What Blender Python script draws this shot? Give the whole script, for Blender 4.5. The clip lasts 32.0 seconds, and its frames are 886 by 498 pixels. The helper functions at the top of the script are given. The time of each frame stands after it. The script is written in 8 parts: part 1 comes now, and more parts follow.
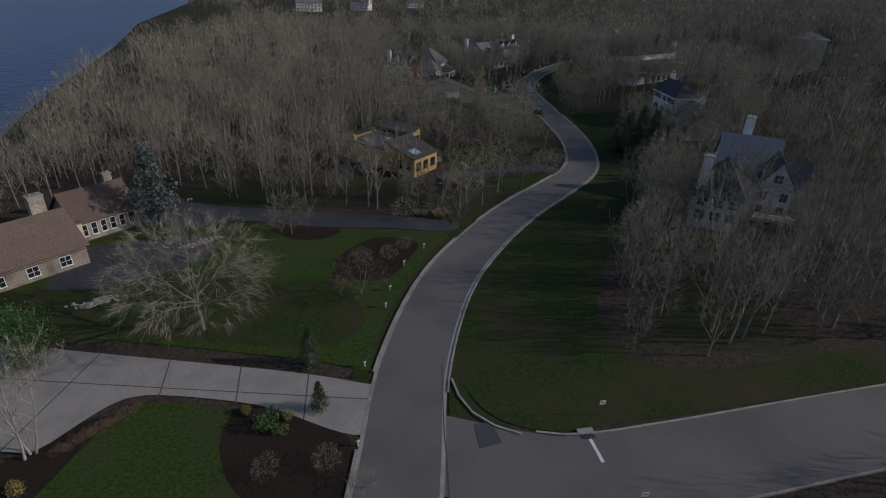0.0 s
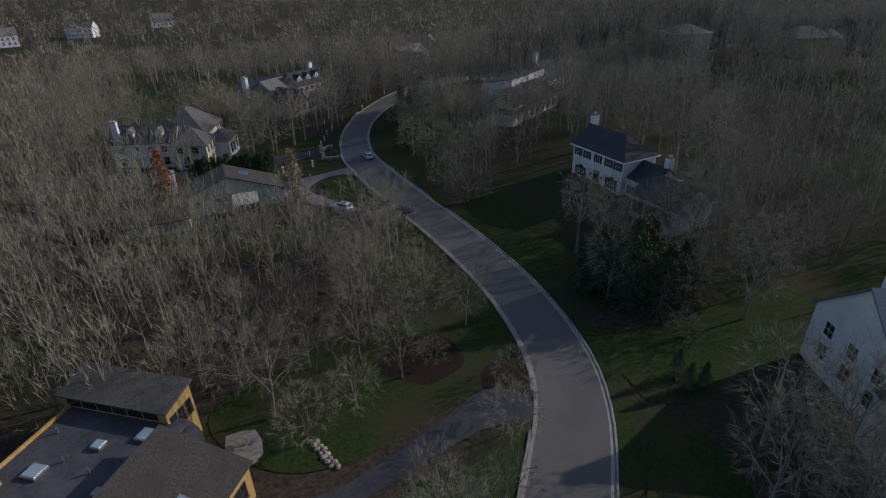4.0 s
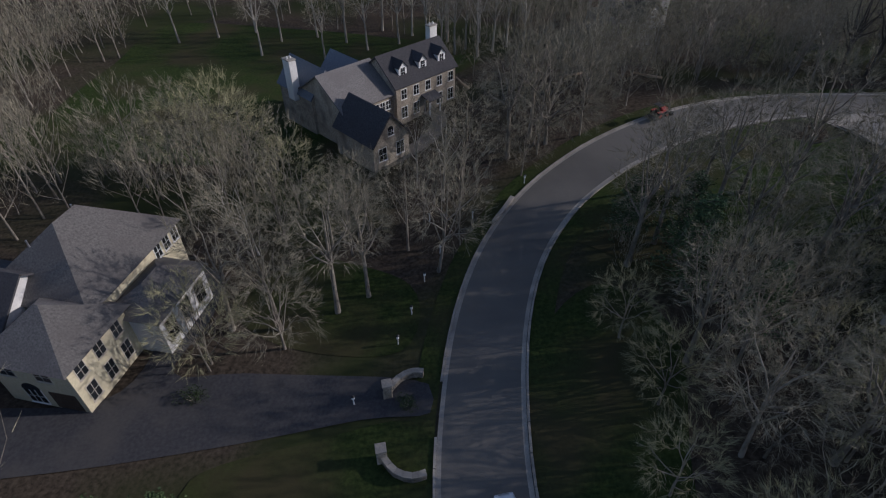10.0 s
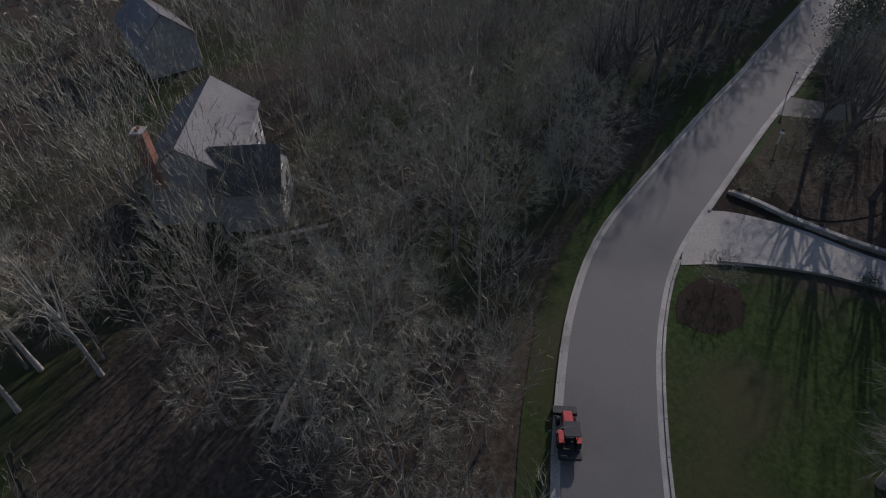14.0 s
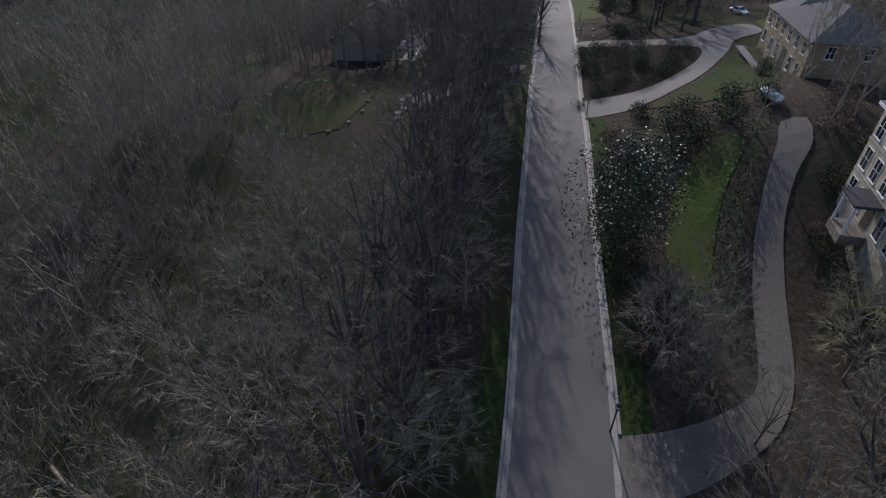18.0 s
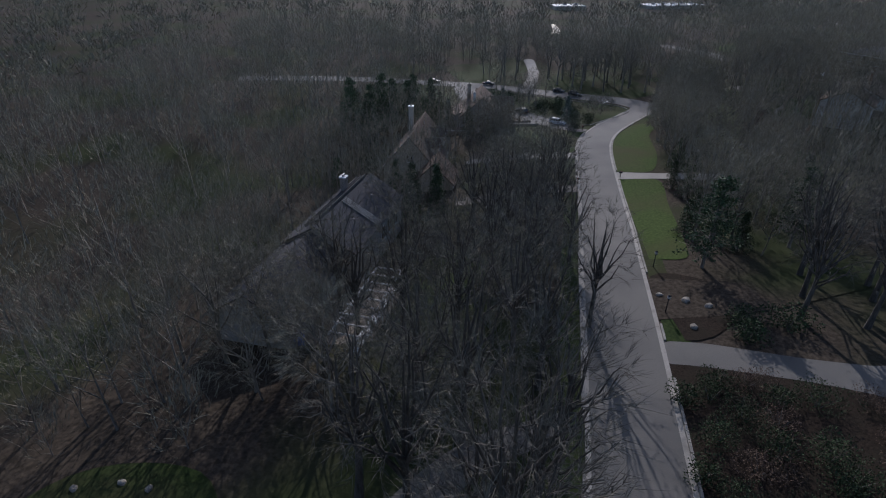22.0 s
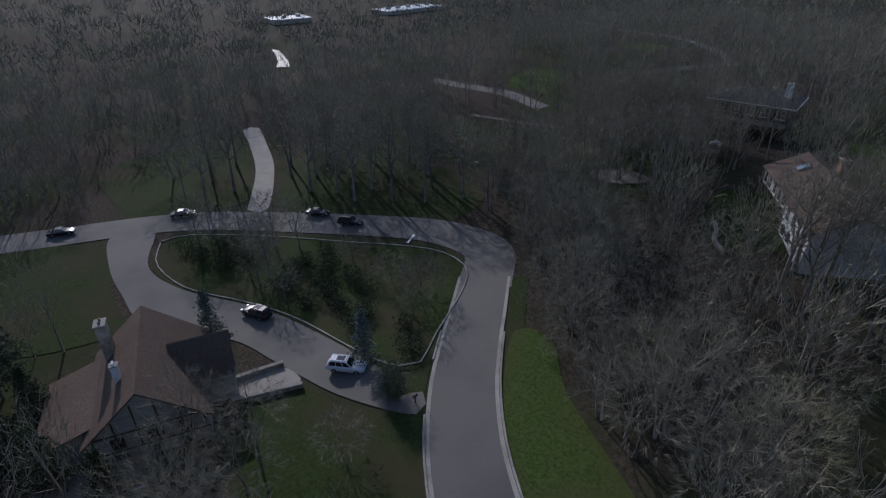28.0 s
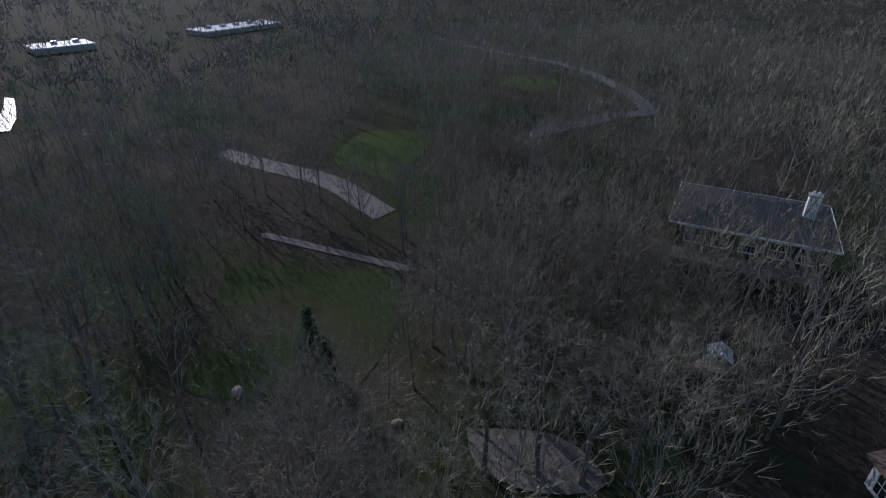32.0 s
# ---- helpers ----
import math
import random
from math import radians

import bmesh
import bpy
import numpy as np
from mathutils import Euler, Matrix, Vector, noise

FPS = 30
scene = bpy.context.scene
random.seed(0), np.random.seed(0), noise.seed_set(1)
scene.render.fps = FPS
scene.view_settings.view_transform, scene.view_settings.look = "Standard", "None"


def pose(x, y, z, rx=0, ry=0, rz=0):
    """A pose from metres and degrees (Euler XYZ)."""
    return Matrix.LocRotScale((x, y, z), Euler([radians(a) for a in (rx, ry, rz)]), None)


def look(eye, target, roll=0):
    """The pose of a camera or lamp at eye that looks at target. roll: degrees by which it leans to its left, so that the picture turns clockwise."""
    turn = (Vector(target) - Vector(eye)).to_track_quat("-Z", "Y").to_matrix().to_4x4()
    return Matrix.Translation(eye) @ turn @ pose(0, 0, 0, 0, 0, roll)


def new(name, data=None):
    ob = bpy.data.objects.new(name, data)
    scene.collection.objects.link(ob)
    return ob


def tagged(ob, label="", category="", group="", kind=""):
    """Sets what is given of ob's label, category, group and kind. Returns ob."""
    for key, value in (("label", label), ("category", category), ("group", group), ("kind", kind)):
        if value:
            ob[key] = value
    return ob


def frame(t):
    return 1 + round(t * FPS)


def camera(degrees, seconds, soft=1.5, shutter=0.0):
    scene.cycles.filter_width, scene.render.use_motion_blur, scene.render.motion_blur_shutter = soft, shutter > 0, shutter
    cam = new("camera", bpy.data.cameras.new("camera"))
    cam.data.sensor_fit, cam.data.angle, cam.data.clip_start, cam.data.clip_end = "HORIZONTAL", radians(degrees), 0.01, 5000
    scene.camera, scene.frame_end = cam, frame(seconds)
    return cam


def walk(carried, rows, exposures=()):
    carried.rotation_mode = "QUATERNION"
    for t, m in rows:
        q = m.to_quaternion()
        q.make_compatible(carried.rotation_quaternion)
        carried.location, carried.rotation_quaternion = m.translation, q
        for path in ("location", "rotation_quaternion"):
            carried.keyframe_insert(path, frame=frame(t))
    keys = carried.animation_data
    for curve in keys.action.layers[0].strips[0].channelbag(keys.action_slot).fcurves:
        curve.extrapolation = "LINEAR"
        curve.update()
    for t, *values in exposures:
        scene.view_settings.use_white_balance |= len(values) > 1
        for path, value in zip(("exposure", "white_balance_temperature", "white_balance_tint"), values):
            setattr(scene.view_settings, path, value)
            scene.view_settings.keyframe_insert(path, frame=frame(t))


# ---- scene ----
EXPOSURE, SUN_STRENGTH, SKY_STRENGTH = -0.66, 3.6, 0.134
cam = camera(78.24, 32.0, soft=1.15)
PATH = [
    (0.0, look((0.00, 0.00, 43.81), (-1.07, 44.20, 20.46), 2.16)),
    (0.5, look((-3.23, 10.97, 43.78), (-5.05, 55.11, 20.37), 1.79)),
    (1.0, look((-6.00, 22.17, 43.70), (-7.87, 66.32, 20.31), 1.67)),
    (1.5, look((-7.72, 33.21, 43.68), (-8.95, 77.42, 20.34), 1.08)),
    (2.0, look((-8.23, 44.06, 43.55), (-6.75, 88.25, 20.22), 0.42)),
    (2.5, look((-7.46, 55.44, 43.41), (-3.24, 99.49, 20.12), -0.27)),
    (3.0, look((-5.52, 66.37, 43.31), (2.88, 109.78, 19.97), -0.90)),
    (3.5, look((-2.79, 77.36, 43.32), (9.36, 119.85, 19.92), -1.45)),
    (4.0, look((0.33, 87.79, 43.49), (14.90, 129.48, 20.05), -1.31)),
    (4.5, look((4.03, 98.18, 43.83), (20.71, 139.06, 20.36), -1.16)),
    (6.5, look((19.80, 134.72, 43.76), (39.49, 174.27, 20.36), -1.22)),
    (7.0, look((22.24, 144.02, 43.98), (39.32, 184.70, 20.44), -0.73)),
    (7.5, look((23.73, 153.76, 44.12), (36.60, 195.92, 20.52), -0.22)),
    (8.0, look((24.02, 163.03, 43.98), (31.85, 204.21, 16.72), 0.17)),
    (8.5, look((23.42, 172.85, 43.79), (28.28, 210.82, 11.62), 0.38)),
    (9.0, look((22.40, 182.37, 43.58), (25.92, 220.36, 11.27), 0.35)),
    (9.5, look((21.20, 192.27, 43.33), (23.79, 230.22, 10.88), 0.28)),
    (10.0, look((20.08, 201.28, 43.03), (22.52, 239.33, 10.68), 0.17)),
    (10.5, look((19.20, 210.93, 42.83), (21.67, 248.65, 10.10), 0.04)),
    (11.0, look((18.28, 221.09, 42.95), (21.51, 258.64, 10.09), 0.31)),
    (11.5, look((17.86, 231.38, 43.09), (23.60, 268.29, 9.84), 0.14)),
    (12.0, look((18.64, 242.19, 43.01), (29.97, 277.59, 9.57), -0.24)),
    (12.5, look((20.69, 251.79, 42.83), (37.47, 284.89, 9.32), -0.14)),
    (13.0, look((24.19, 260.27, 42.60), (47.08, 289.38, 9.01), -0.01)),
    (13.5, look((29.05, 266.71, 42.35), (57.76, 290.24, 8.86), -0.26)),
    (14.0, look((35.43, 272.26, 42.07), (66.99, 291.56, 8.43), -0.13)),
    (14.5, look((43.14, 276.26, 41.81), (76.17, 292.35, 7.90), -0.27)),
    (16.5, look((74.36, 283.50, 41.46), (110.38, 289.53, 7.31), -0.17)),
    (17.0, look((81.81, 282.96, 41.69), (118.15, 286.41, 7.52), -0.29)),
    (17.5, look((89.33, 281.60, 41.95), (126.37, 283.03, 8.39), -0.20)),
    (18.0, look((96.65, 279.97, 42.19), (135.76, 280.31, 11.05), -0.27)),
    (18.5, look((104.13, 278.21, 42.44), (145.26, 277.58, 14.01), -0.24)),
    (19.0, look((111.91, 276.42, 42.68), (155.46, 274.94, 18.15), -0.28)),
    (19.5, look((119.56, 275.15, 42.77), (163.27, 274.52, 18.51), -0.37)),
    (20.0, look((127.40, 274.79, 42.80), (171.12, 275.62, 18.55), -0.29)),
    (20.5, look((135.09, 274.99, 42.74), (178.75, 276.78, 18.44), 0.16)),
    (21.0, look((143.22, 275.05, 42.53), (186.85, 277.17, 18.20), 0.45)),
    (21.5, look((151.33, 274.98, 42.49), (194.95, 277.21, 18.16), 0.47)),
    (22.0, look((159.71, 275.21, 42.65), (203.34, 277.28, 18.31), 0.53)),
    (22.5, look((167.81, 275.43, 42.87), (211.43, 277.48, 18.52), 0.61)),
    (23.0, look((176.40, 275.49, 43.11), (220.02, 277.51, 18.74), 0.33)),
    (23.5, look((185.07, 275.42, 43.18), (228.65, 277.32, 18.74), 0.29)),
    (24.0, look((194.29, 275.26, 43.03), (237.89, 276.74, 18.59), 0.08)),
    (24.5, look((203.28, 274.81, 42.90), (246.90, 275.65, 18.48), 0.10)),
    (25.0, look((212.47, 273.66, 42.87), (256.11, 273.32, 18.46), -0.11)),
    (25.5, look((221.47, 272.01, 42.95), (264.94, 268.94, 18.43), -0.30)),
    (27.5, look((251.53, 264.76, 44.95), (292.17, 249.48, 20.14), -0.17)),
    (28.0, look((259.27, 260.40, 44.76), (299.04, 242.96, 19.97), -0.27)),
    (28.5, look((266.45, 255.59, 44.38), (305.50, 236.48, 19.69), -0.19)),
    (29.0, look((273.59, 250.33, 43.89), (312.36, 230.59, 19.24), -0.04)),
    (29.5, look((280.28, 245.28, 43.49), (318.30, 224.12, 18.85), -0.06)),
    (30.0, look((287.32, 239.93, 43.25), (324.23, 216.87, 18.64), 0.00)),
    (30.5, look((294.19, 234.36, 43.12), (330.53, 210.39, 18.53), 0.18)),
    (31.0, look((301.16, 227.82, 42.93), (337.30, 203.44, 18.45), 0.10)),
    (31.5, look((307.61, 220.88, 42.65), (343.68, 196.31, 18.26), 0.14)),
    (32.0, look((314.29, 214.79, 42.35), (349.58, 189.05, 18.01), 0.14)),
]
EXPOSURES = [(t, EXPOSURE + d, k, n) for t, d, k, n in (
    (0.0, -0.17, 5950, 19), (4.0, 0.10, 5950, 19), (7.0, 0.08, 5850, 20), (9.0, 0.22, 5950, 20), (12.0, 0.19, 5960, 21), (14.0, 0.26, 5980, 21), (16.8, 0.59, 5880, 20), (18.2, 0.54, 5820, 20),
    (20.0, 0.31, 5650, 19), (23.0, 0.24, 5620, 19), (25.0, 0.05, 5600, 19), (28.0, 0.02, 5530, 19), (32.0, 0.03, 5440, 19))]
walk(cam, PATH, EXPOSURES)
# broad rises and hollows of the ground: place, reach and height
HILLS = [(x, y, s, s, h) for x, y, s, h in (
    (-48, 108, 72, -1.16), (0, 228, 36, -1.66), (72, 216, 38.4, 3.78), (57.6, 280.8, 31.2, 5.02), (102, 273.6, 28.8, 4.28), (132, 266.4, 26.4, 4.25), (156, 235.2, 20.4, 9.13), (162, 271.2, 26.4, 4.76), (187.2, 230.4, 26.4, 5.32), (194.4, 261.6, 24, 2.86), (120, 321.6, 26.4, 1.1), (246, 285.6, 33.6, 1.31), (261.6, 240, 28.8, 1.66), (300, 240, 26.4, 1.73), (321.6, 261.6, 31.2, -1.37), (384, 246, 72, -3.22), (318, 168, 40.8, 5.51), (408, 108, 96, 10.03), (480, 240, 96, -2.41), (-12, 300, 72, -2.17), (180, 307.2, 28.8, 6.9), (222, 249.6, 24, 3.54), (132, 192, 48, 7.31), (204, 180, 48, 12.97), (68, 172, 17, 2.6), (274, 298, 20, -3.6))]

# ---- world and sun ----
SUN_AZ, SUN_EL = 89.0, 24.0          # azimuth counted clockwise from +y, elevation, degrees
world = bpy.data.worlds.new("sky")
scene.world = world
world.use_nodes = True
wn = world.node_tree.nodes
wl = world.node_tree.links
sky_tex = wn.new("ShaderNodeTexSky")
sky_tex.sky_type = "NISHITA"
sky_tex.sun_disc = False
sky_tex.sun_elevation = radians(SUN_EL)
sky_tex.sun_rotation = radians(SUN_AZ)
sky_tex.air_density, sky_tex.dust_density, sky_tex.ozone_density = 1.0, 1.0, 1.3
wn["Background"].inputs[1].default_value = SKY_STRENGTH
wl.new(sky_tex.outputs[0], wn["Background"].inputs[0])
sun_data = bpy.data.lights.new("sun", "SUN")
sun_data.energy, sun_data.angle, sun_data.color = SUN_STRENGTH, radians(0.5), (1.0, 0.93, 0.82)
sun = new("sun", sun_data)
sun.rotation_euler = (radians(90 - SUN_EL), 0, radians(180 - SUN_AZ))
sun.location = (100, 150, 120)


# ---- materials ----
def srgb(h):
    """A linear colour from a hex string."""
    c = [int(h[i:i + 2], 16) / 255 for i in (0, 2, 4)]
    return (*[v / 12.92 if v <= 0.04045 else ((v + 0.055) / 1.055) ** 2.4 for v in c], 1)


def mix(a, b, k):
    return tuple(x * (1 - k) + y * k for x, y in zip(a[:3], b[:3])) + (1,)


def material(name, a, b, rough=0.8, fine=8.0, coarse=0.4, bump=0.2, c=None, metal=0.0, rand=0.0, spec=0.3, coords="Object",
             split=(0.35, 0.65), coarse_split=(0.45, 0.75), stretch=(1, 1, 1)):
    """Two-scale mottled surface: a to b by fine noise, towards c by coarse noise; rand: brightness spread between objects."""
    m = bpy.data.materials.new(name)
    m.use_nodes = True
    n, l = m.node_tree.nodes, m.node_tree.links
    bs = n["Principled BSDF"]
    bs.inputs["Roughness"].default_value = rough
    bs.inputs["Metallic"].default_value = metal
    bs.inputs["Specular IOR Level"].default_value = spec
    tc = n.new("ShaderNodeTexCoord")
    mp = n.new("ShaderNodeMapping")
    mp.inputs["Scale"].default_value = stretch
    l.new(tc.outputs[coords], mp.inputs[0])
    nf = n.new("ShaderNodeTexNoise")
    nf.inputs["Scale"].default_value, nf.inputs["Detail"].default_value, nf.inputs["Roughness"].default_value = fine, 5, 0.65
    l.new(mp.outputs[0], nf.inputs[0])
    rf = n.new("ShaderNodeValToRGB")
    rf.color_ramp.elements[0].position, rf.color_ramp.elements[1].position = split
    rf.color_ramp.elements[0].color, rf.color_ramp.elements[1].color = (*a[:3], 1), (*b[:3], 1)
    l.new(nf.outputs[0], rf.inputs[0])
    out = rf.outputs[0]
    if c is not None:
        nc = n.new("ShaderNodeTexNoise")
        nc.inputs["Scale"].default_value, nc.inputs["Detail"].default_value = coarse, 4
        l.new(mp.outputs[0], nc.inputs[0])
        rc = n.new("ShaderNodeValToRGB")
        rc.color_ramp.elements[0].position, rc.color_ramp.elements[1].position = coarse_split
        l.new(nc.outputs[0], rc.inputs[0])
        mx = n.new("ShaderNodeMix")
        mx.data_type = "RGBA"
        l.new(rc.outputs[0], mx.inputs[0])
        l.new(out, mx.inputs[6])
        mx.inputs[7].default_value = (*c[:3], 1)
        out = mx.outputs[2]
    if rand:
        oi = n.new("ShaderNodeObjectInfo")
        hs = n.new("ShaderNodeHueSaturation")
        mr = n.new("ShaderNodeMapRange")
        mr.inputs[3].default_value, mr.inputs[4].default_value = 1 - rand, 1 + rand
        l.new(oi.outputs["Random"], mr.inputs[0])
        l.new(mr.outputs[0], hs.inputs["Value"])
        l.new(out, hs.inputs["Color"])
        out = hs.outputs[0]
    l.new(out, bs.inputs["Base Color"])
    if bump:
        bp = n.new("ShaderNodeBump")
        bp.inputs["Strength"].default_value, bp.inputs["Distance"].default_value = bump, 0.05
        l.new(nf.outputs[0], bp.inputs["Height"])
        l.new(bp.outputs[0], bs.inputs["Normal"])
    return m


def island_material(name, a, b, rough=0.8, spread=0.35, spec=0.2):
    """For leaves and twigs: each loose piece takes its own shade between a and b, and each object its own brightness."""
    m = bpy.data.materials.new(name)
    m.use_nodes = True
    n, l = m.node_tree.nodes, m.node_tree.links
    bs = n["Principled BSDF"]
    bs.inputs["Roughness"].default_value = rough
    bs.inputs["Specular IOR Level"].default_value = spec
    ge = n.new("ShaderNodeNewGeometry")
    rf = n.new("ShaderNodeValToRGB")
    rf.color_ramp.elements[0].color, rf.color_ramp.elements[1].color = (*a[:3], 1), (*b[:3], 1)
    l.new(ge.outputs["Random Per Island"], rf.inputs[0])
    oi = n.new("ShaderNodeObjectInfo")
    hs = n.new("ShaderNodeHueSaturation")
    mr = n.new("ShaderNodeMapRange")
    mr.inputs[3].default_value, mr.inputs[4].default_value = 1 - spread, 1 + spread
    l.new(oi.outputs["Random"], mr.inputs[0])
    l.new(mr.outputs[0], hs.inputs["Value"])
    l.new(rf.outputs[0], hs.inputs["Color"])
    l.new(hs.outputs[0], bs.inputs["Base Color"])
    return m


ASPHALT = material("asphalt", (0.130, 0.121, 0.106), (0.164, 0.153, 0.134), 0.85, 11, 0.10, 0.06, c=(0.100, 0.095, 0.086))
PATCH = material("fresh_asphalt", (0.055, 0.055, 0.06), (0.085, 0.085, 0.09), 0.85, 6, 0.5, 0.15)
DARK_ASPHALT = material("driveway_asphalt", (0.035, 0.035, 0.04), (0.06, 0.06, 0.062), 0.8, 3, 0.2, 0.15, c=(0.075, 0.07, 0.065))
CONCRETE = material("concrete", (0.26, 0.235, 0.195), (0.36, 0.33, 0.28), 0.85, 5, 0.3, 0.1, c=(0.24, 0.225, 0.20))
KERB = material("kerb_stone", (0.27, 0.25, 0.215), (0.37, 0.34, 0.29), 0.85, 6, 0.5, 0.1, c=(0.20, 0.185, 0.16), rand=0.12)
PAVER = material("paving_stone", (0.15, 0.143, 0.134), (0.26, 0.245, 0.228), 0.85, 7, 0.6, 0.2, rand=0.15)
# one lawn in lit, half-shaded and shaded colours; the shade is painted in
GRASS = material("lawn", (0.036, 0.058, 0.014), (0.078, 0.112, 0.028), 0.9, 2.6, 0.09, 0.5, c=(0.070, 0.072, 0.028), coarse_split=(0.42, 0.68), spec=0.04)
# middle tone, with part of that shade in the colour
HALF_SHADED_GRASS = material("half_shaded_lawn", (0.026, 0.045, 0.011), (0.056, 0.087, 0.020), 0.9, 2.5, 0.08, 0.5, c=(0.058, 0.062, 0.024), spec=0.04)
# darker grass with tree shade put into the colour; serves the brown verges too
SHADED_ROUGH_GRASS = material("shaded_thin_turf", (0.022, 0.034, 0.011), (0.046, 0.066, 0.020), 0.9, 2.4, 0.09, 0.5, c=(0.055, 0.050, 0.026), coarse_split=(0.42, 0.66), spec=0.04)
LITTER = material("leaf_litter", (0.034, 0.028, 0.021), (0.090, 0.071, 0.052), 0.95, 2.1, 0.035, 0.6, c=(0.038, 0.046, 0.019), coarse_split=(0.46, 0.62), spec=0.04)
MULCH = material("mulch", (0.020, 0.015, 0.011), (0.046, 0.034, 0.025), 0.95, 5, 0.4, 0.5, c=(0.032, 0.027, 0.019), spec=0.04)
GRAVEL = material("gravel", (0.105, 0.092, 0.075), (0.20, 0.178, 0.148), 0.9, 9, 0.5, 0.6)
DARK_BARK = material("dark_bark", (0.045, 0.040, 0.034), (0.115, 0.102, 0.086), 0.9, 3.0, 0.4, 0.3, rand=0.2, stretch=(1, 1, 0.25))
BARK = material("bark", (0.12, 0.105, 0.085), (0.28, 0.25, 0.205), 0.9, 3.0, 0.4, 0.3, rand=0.3, stretch=(1, 1, 0.25))
PALE_BARK = material("pale_bark", (0.26, 0.235, 0.195), (0.44, 0.41, 0.35), 0.85, 3.0, 0.5, 0.2, c=(0.20, 0.18, 0.15), rand=0.2, stretch=(1, 1, 0.3))
TWIG = island_material("twigs", (0.140, 0.128, 0.092), (0.315, 0.286, 0.208), spread=0.25)
DARK_TWIG = island_material("dark_twigs", (0.075, 0.068, 0.054), (0.17, 0.155, 0.122), spread=0.2)
TWIG_YELLOW = island_material("buff_twigs", (0.22, 0.212, 0.12), (0.39, 0.365, 0.215), spread=0.2)
RUST = island_material("rust_needles", (0.22, 0.085, 0.04), (0.36, 0.17, 0.085), spread=0.1)
DRY_LEAF = island_material("dry_leaves", (0.10, 0.066, 0.045), (0.22, 0.150, 0.105), spread=0.2)
PINE = island_material("pine_needles", (0.030, 0.055, 0.026), (0.080, 0.120, 0.058), spread=0.2)
BLUE_SPRUCE = island_material("blue_needles", (0.060, 0.085, 0.072), (0.15, 0.185, 0.155), spread=0.15)
YEW = island_material("dark_leaves", (0.022, 0.040, 0.018), (0.062, 0.090, 0.036), spread=0.25)
ARBOR_GREEN = island_material("hedge_leaves", (0.030, 0.052, 0.022), (0.085, 0.120, 0.050), spread=0.15)
LARCH_BUFF = island_material("larch_sprays", (0.20, 0.15, 0.075), (0.36, 0.28, 0.15), spread=0.1)
MAGNOLIA = island_material("glossy_leaves", (0.018, 0.036, 0.015), (0.045, 0.075, 0.028), rough=0.42, spread=0.1, spec=0.5)
FRESH = island_material("fresh_leaves", (0.04, 0.085, 0.025), (0.09, 0.16, 0.045), spread=0.2)
GOLD = island_material("gold_shrub_leaves", (0.13, 0.12, 0.035), (0.27, 0.22, 0.07), spread=0.2)
TUFT = island_material("dry_grass", (0.26, 0.20, 0.11), (0.44, 0.36, 0.22), spread=0.2)
STUCCO = material("white_stucco", (0.60, 0.60, 0.58), (0.74, 0.73, 0.70), 0.85, 4, 0.3, 0.08, c=(0.52, 0.51, 0.48))
CREAM = material("cream_stucco", (0.50, 0.45, 0.30), (0.62, 0.56, 0.40), 0.85, 4, 0.3, 0.08, c=(0.44, 0.40, 0.28))
GREEN_SIDING = material("pale_green_siding", (0.36, 0.38, 0.30), (0.46, 0.47, 0.38), 0.8, 3, 0.3, 0.1, c=(0.32, 0.33, 0.26), stretch=(0.3, 0.3, 6))
OCHRE = material("ochre_wood", (0.36, 0.23, 0.075), (0.50, 0.34, 0.13), 0.7, 4, 0.4, 0.1, c=(0.36, 0.20, 0.05), stretch=(1, 1, 0.2))
SIDING = material("grey_siding", (0.30, 0.29, 0.27), (0.40, 0.39, 0.36), 0.8, 3, 0.3, 0.1, c=(0.26, 0.25, 0.23), stretch=(0.3, 0.3, 8))
BEIGE = material("beige_siding", (0.42, 0.38, 0.31), (0.52, 0.48, 0.40), 0.8, 3, 0.3, 0.1, c=(0.37, 0.33, 0.27), stretch=(0.3, 0.3, 8))
STONEWORK = material("stone", (0.20, 0.17, 0.13), (0.44, 0.39, 0.31), 0.9, 4, 0.5, 0.4, c=(0.14, 0.12, 0.10), rand=0.3)
TAN_STONE = material("sandstone", (0.34, 0.30, 0.22), (0.52, 0.47, 0.36), 0.9, 4, 0.5, 0.35, c=(0.26, 0.23, 0.17), rand=0.15)
BRICK = material("brick", (0.20, 0.085, 0.055), (0.32, 0.15, 0.10), 0.9, 7, 0.5, 0.3, c=(0.24, 0.13, 0.10), rand=0.2)
TAN_BRICK = material("tan_brick", (0.30, 0.22, 0.14), (0.44, 0.34, 0.22), 0.9, 7, 0.5, 0.3, c=(0.26, 0.19, 0.12), rand=0.2)
DARK_ROOF = material("dark_shingles", (0.045, 0.045, 0.05), (0.085, 0.083, 0.085), 0.85, 5, 0.3, 0.3, c=(0.06, 0.058, 0.06), rand=0.25, spec=0.08)
GREY_ROOF = material("grey_shingles", (0.11, 0.105, 0.10), (0.19, 0.18, 0.17), 0.85, 5, 0.3, 0.3, c=(0.13, 0.12, 0.115), rand=0.25, spec=0.08)
BROWN_ROOF = material("brown_shingles", (0.10, 0.072, 0.055), (0.18, 0.13, 0.10), 0.85, 5, 0.3, 0.3, c=(0.12, 0.088, 0.068), rand=0.25, spec=0.08)
SHAKE_ROOF = material("weathered_shakes", (0.062, 0.057, 0.048), (0.125, 0.115, 0.095), 0.9, 5, 0.3, 0.4, c=(0.075, 0.07, 0.055), rand=0.3, spec=0.08)
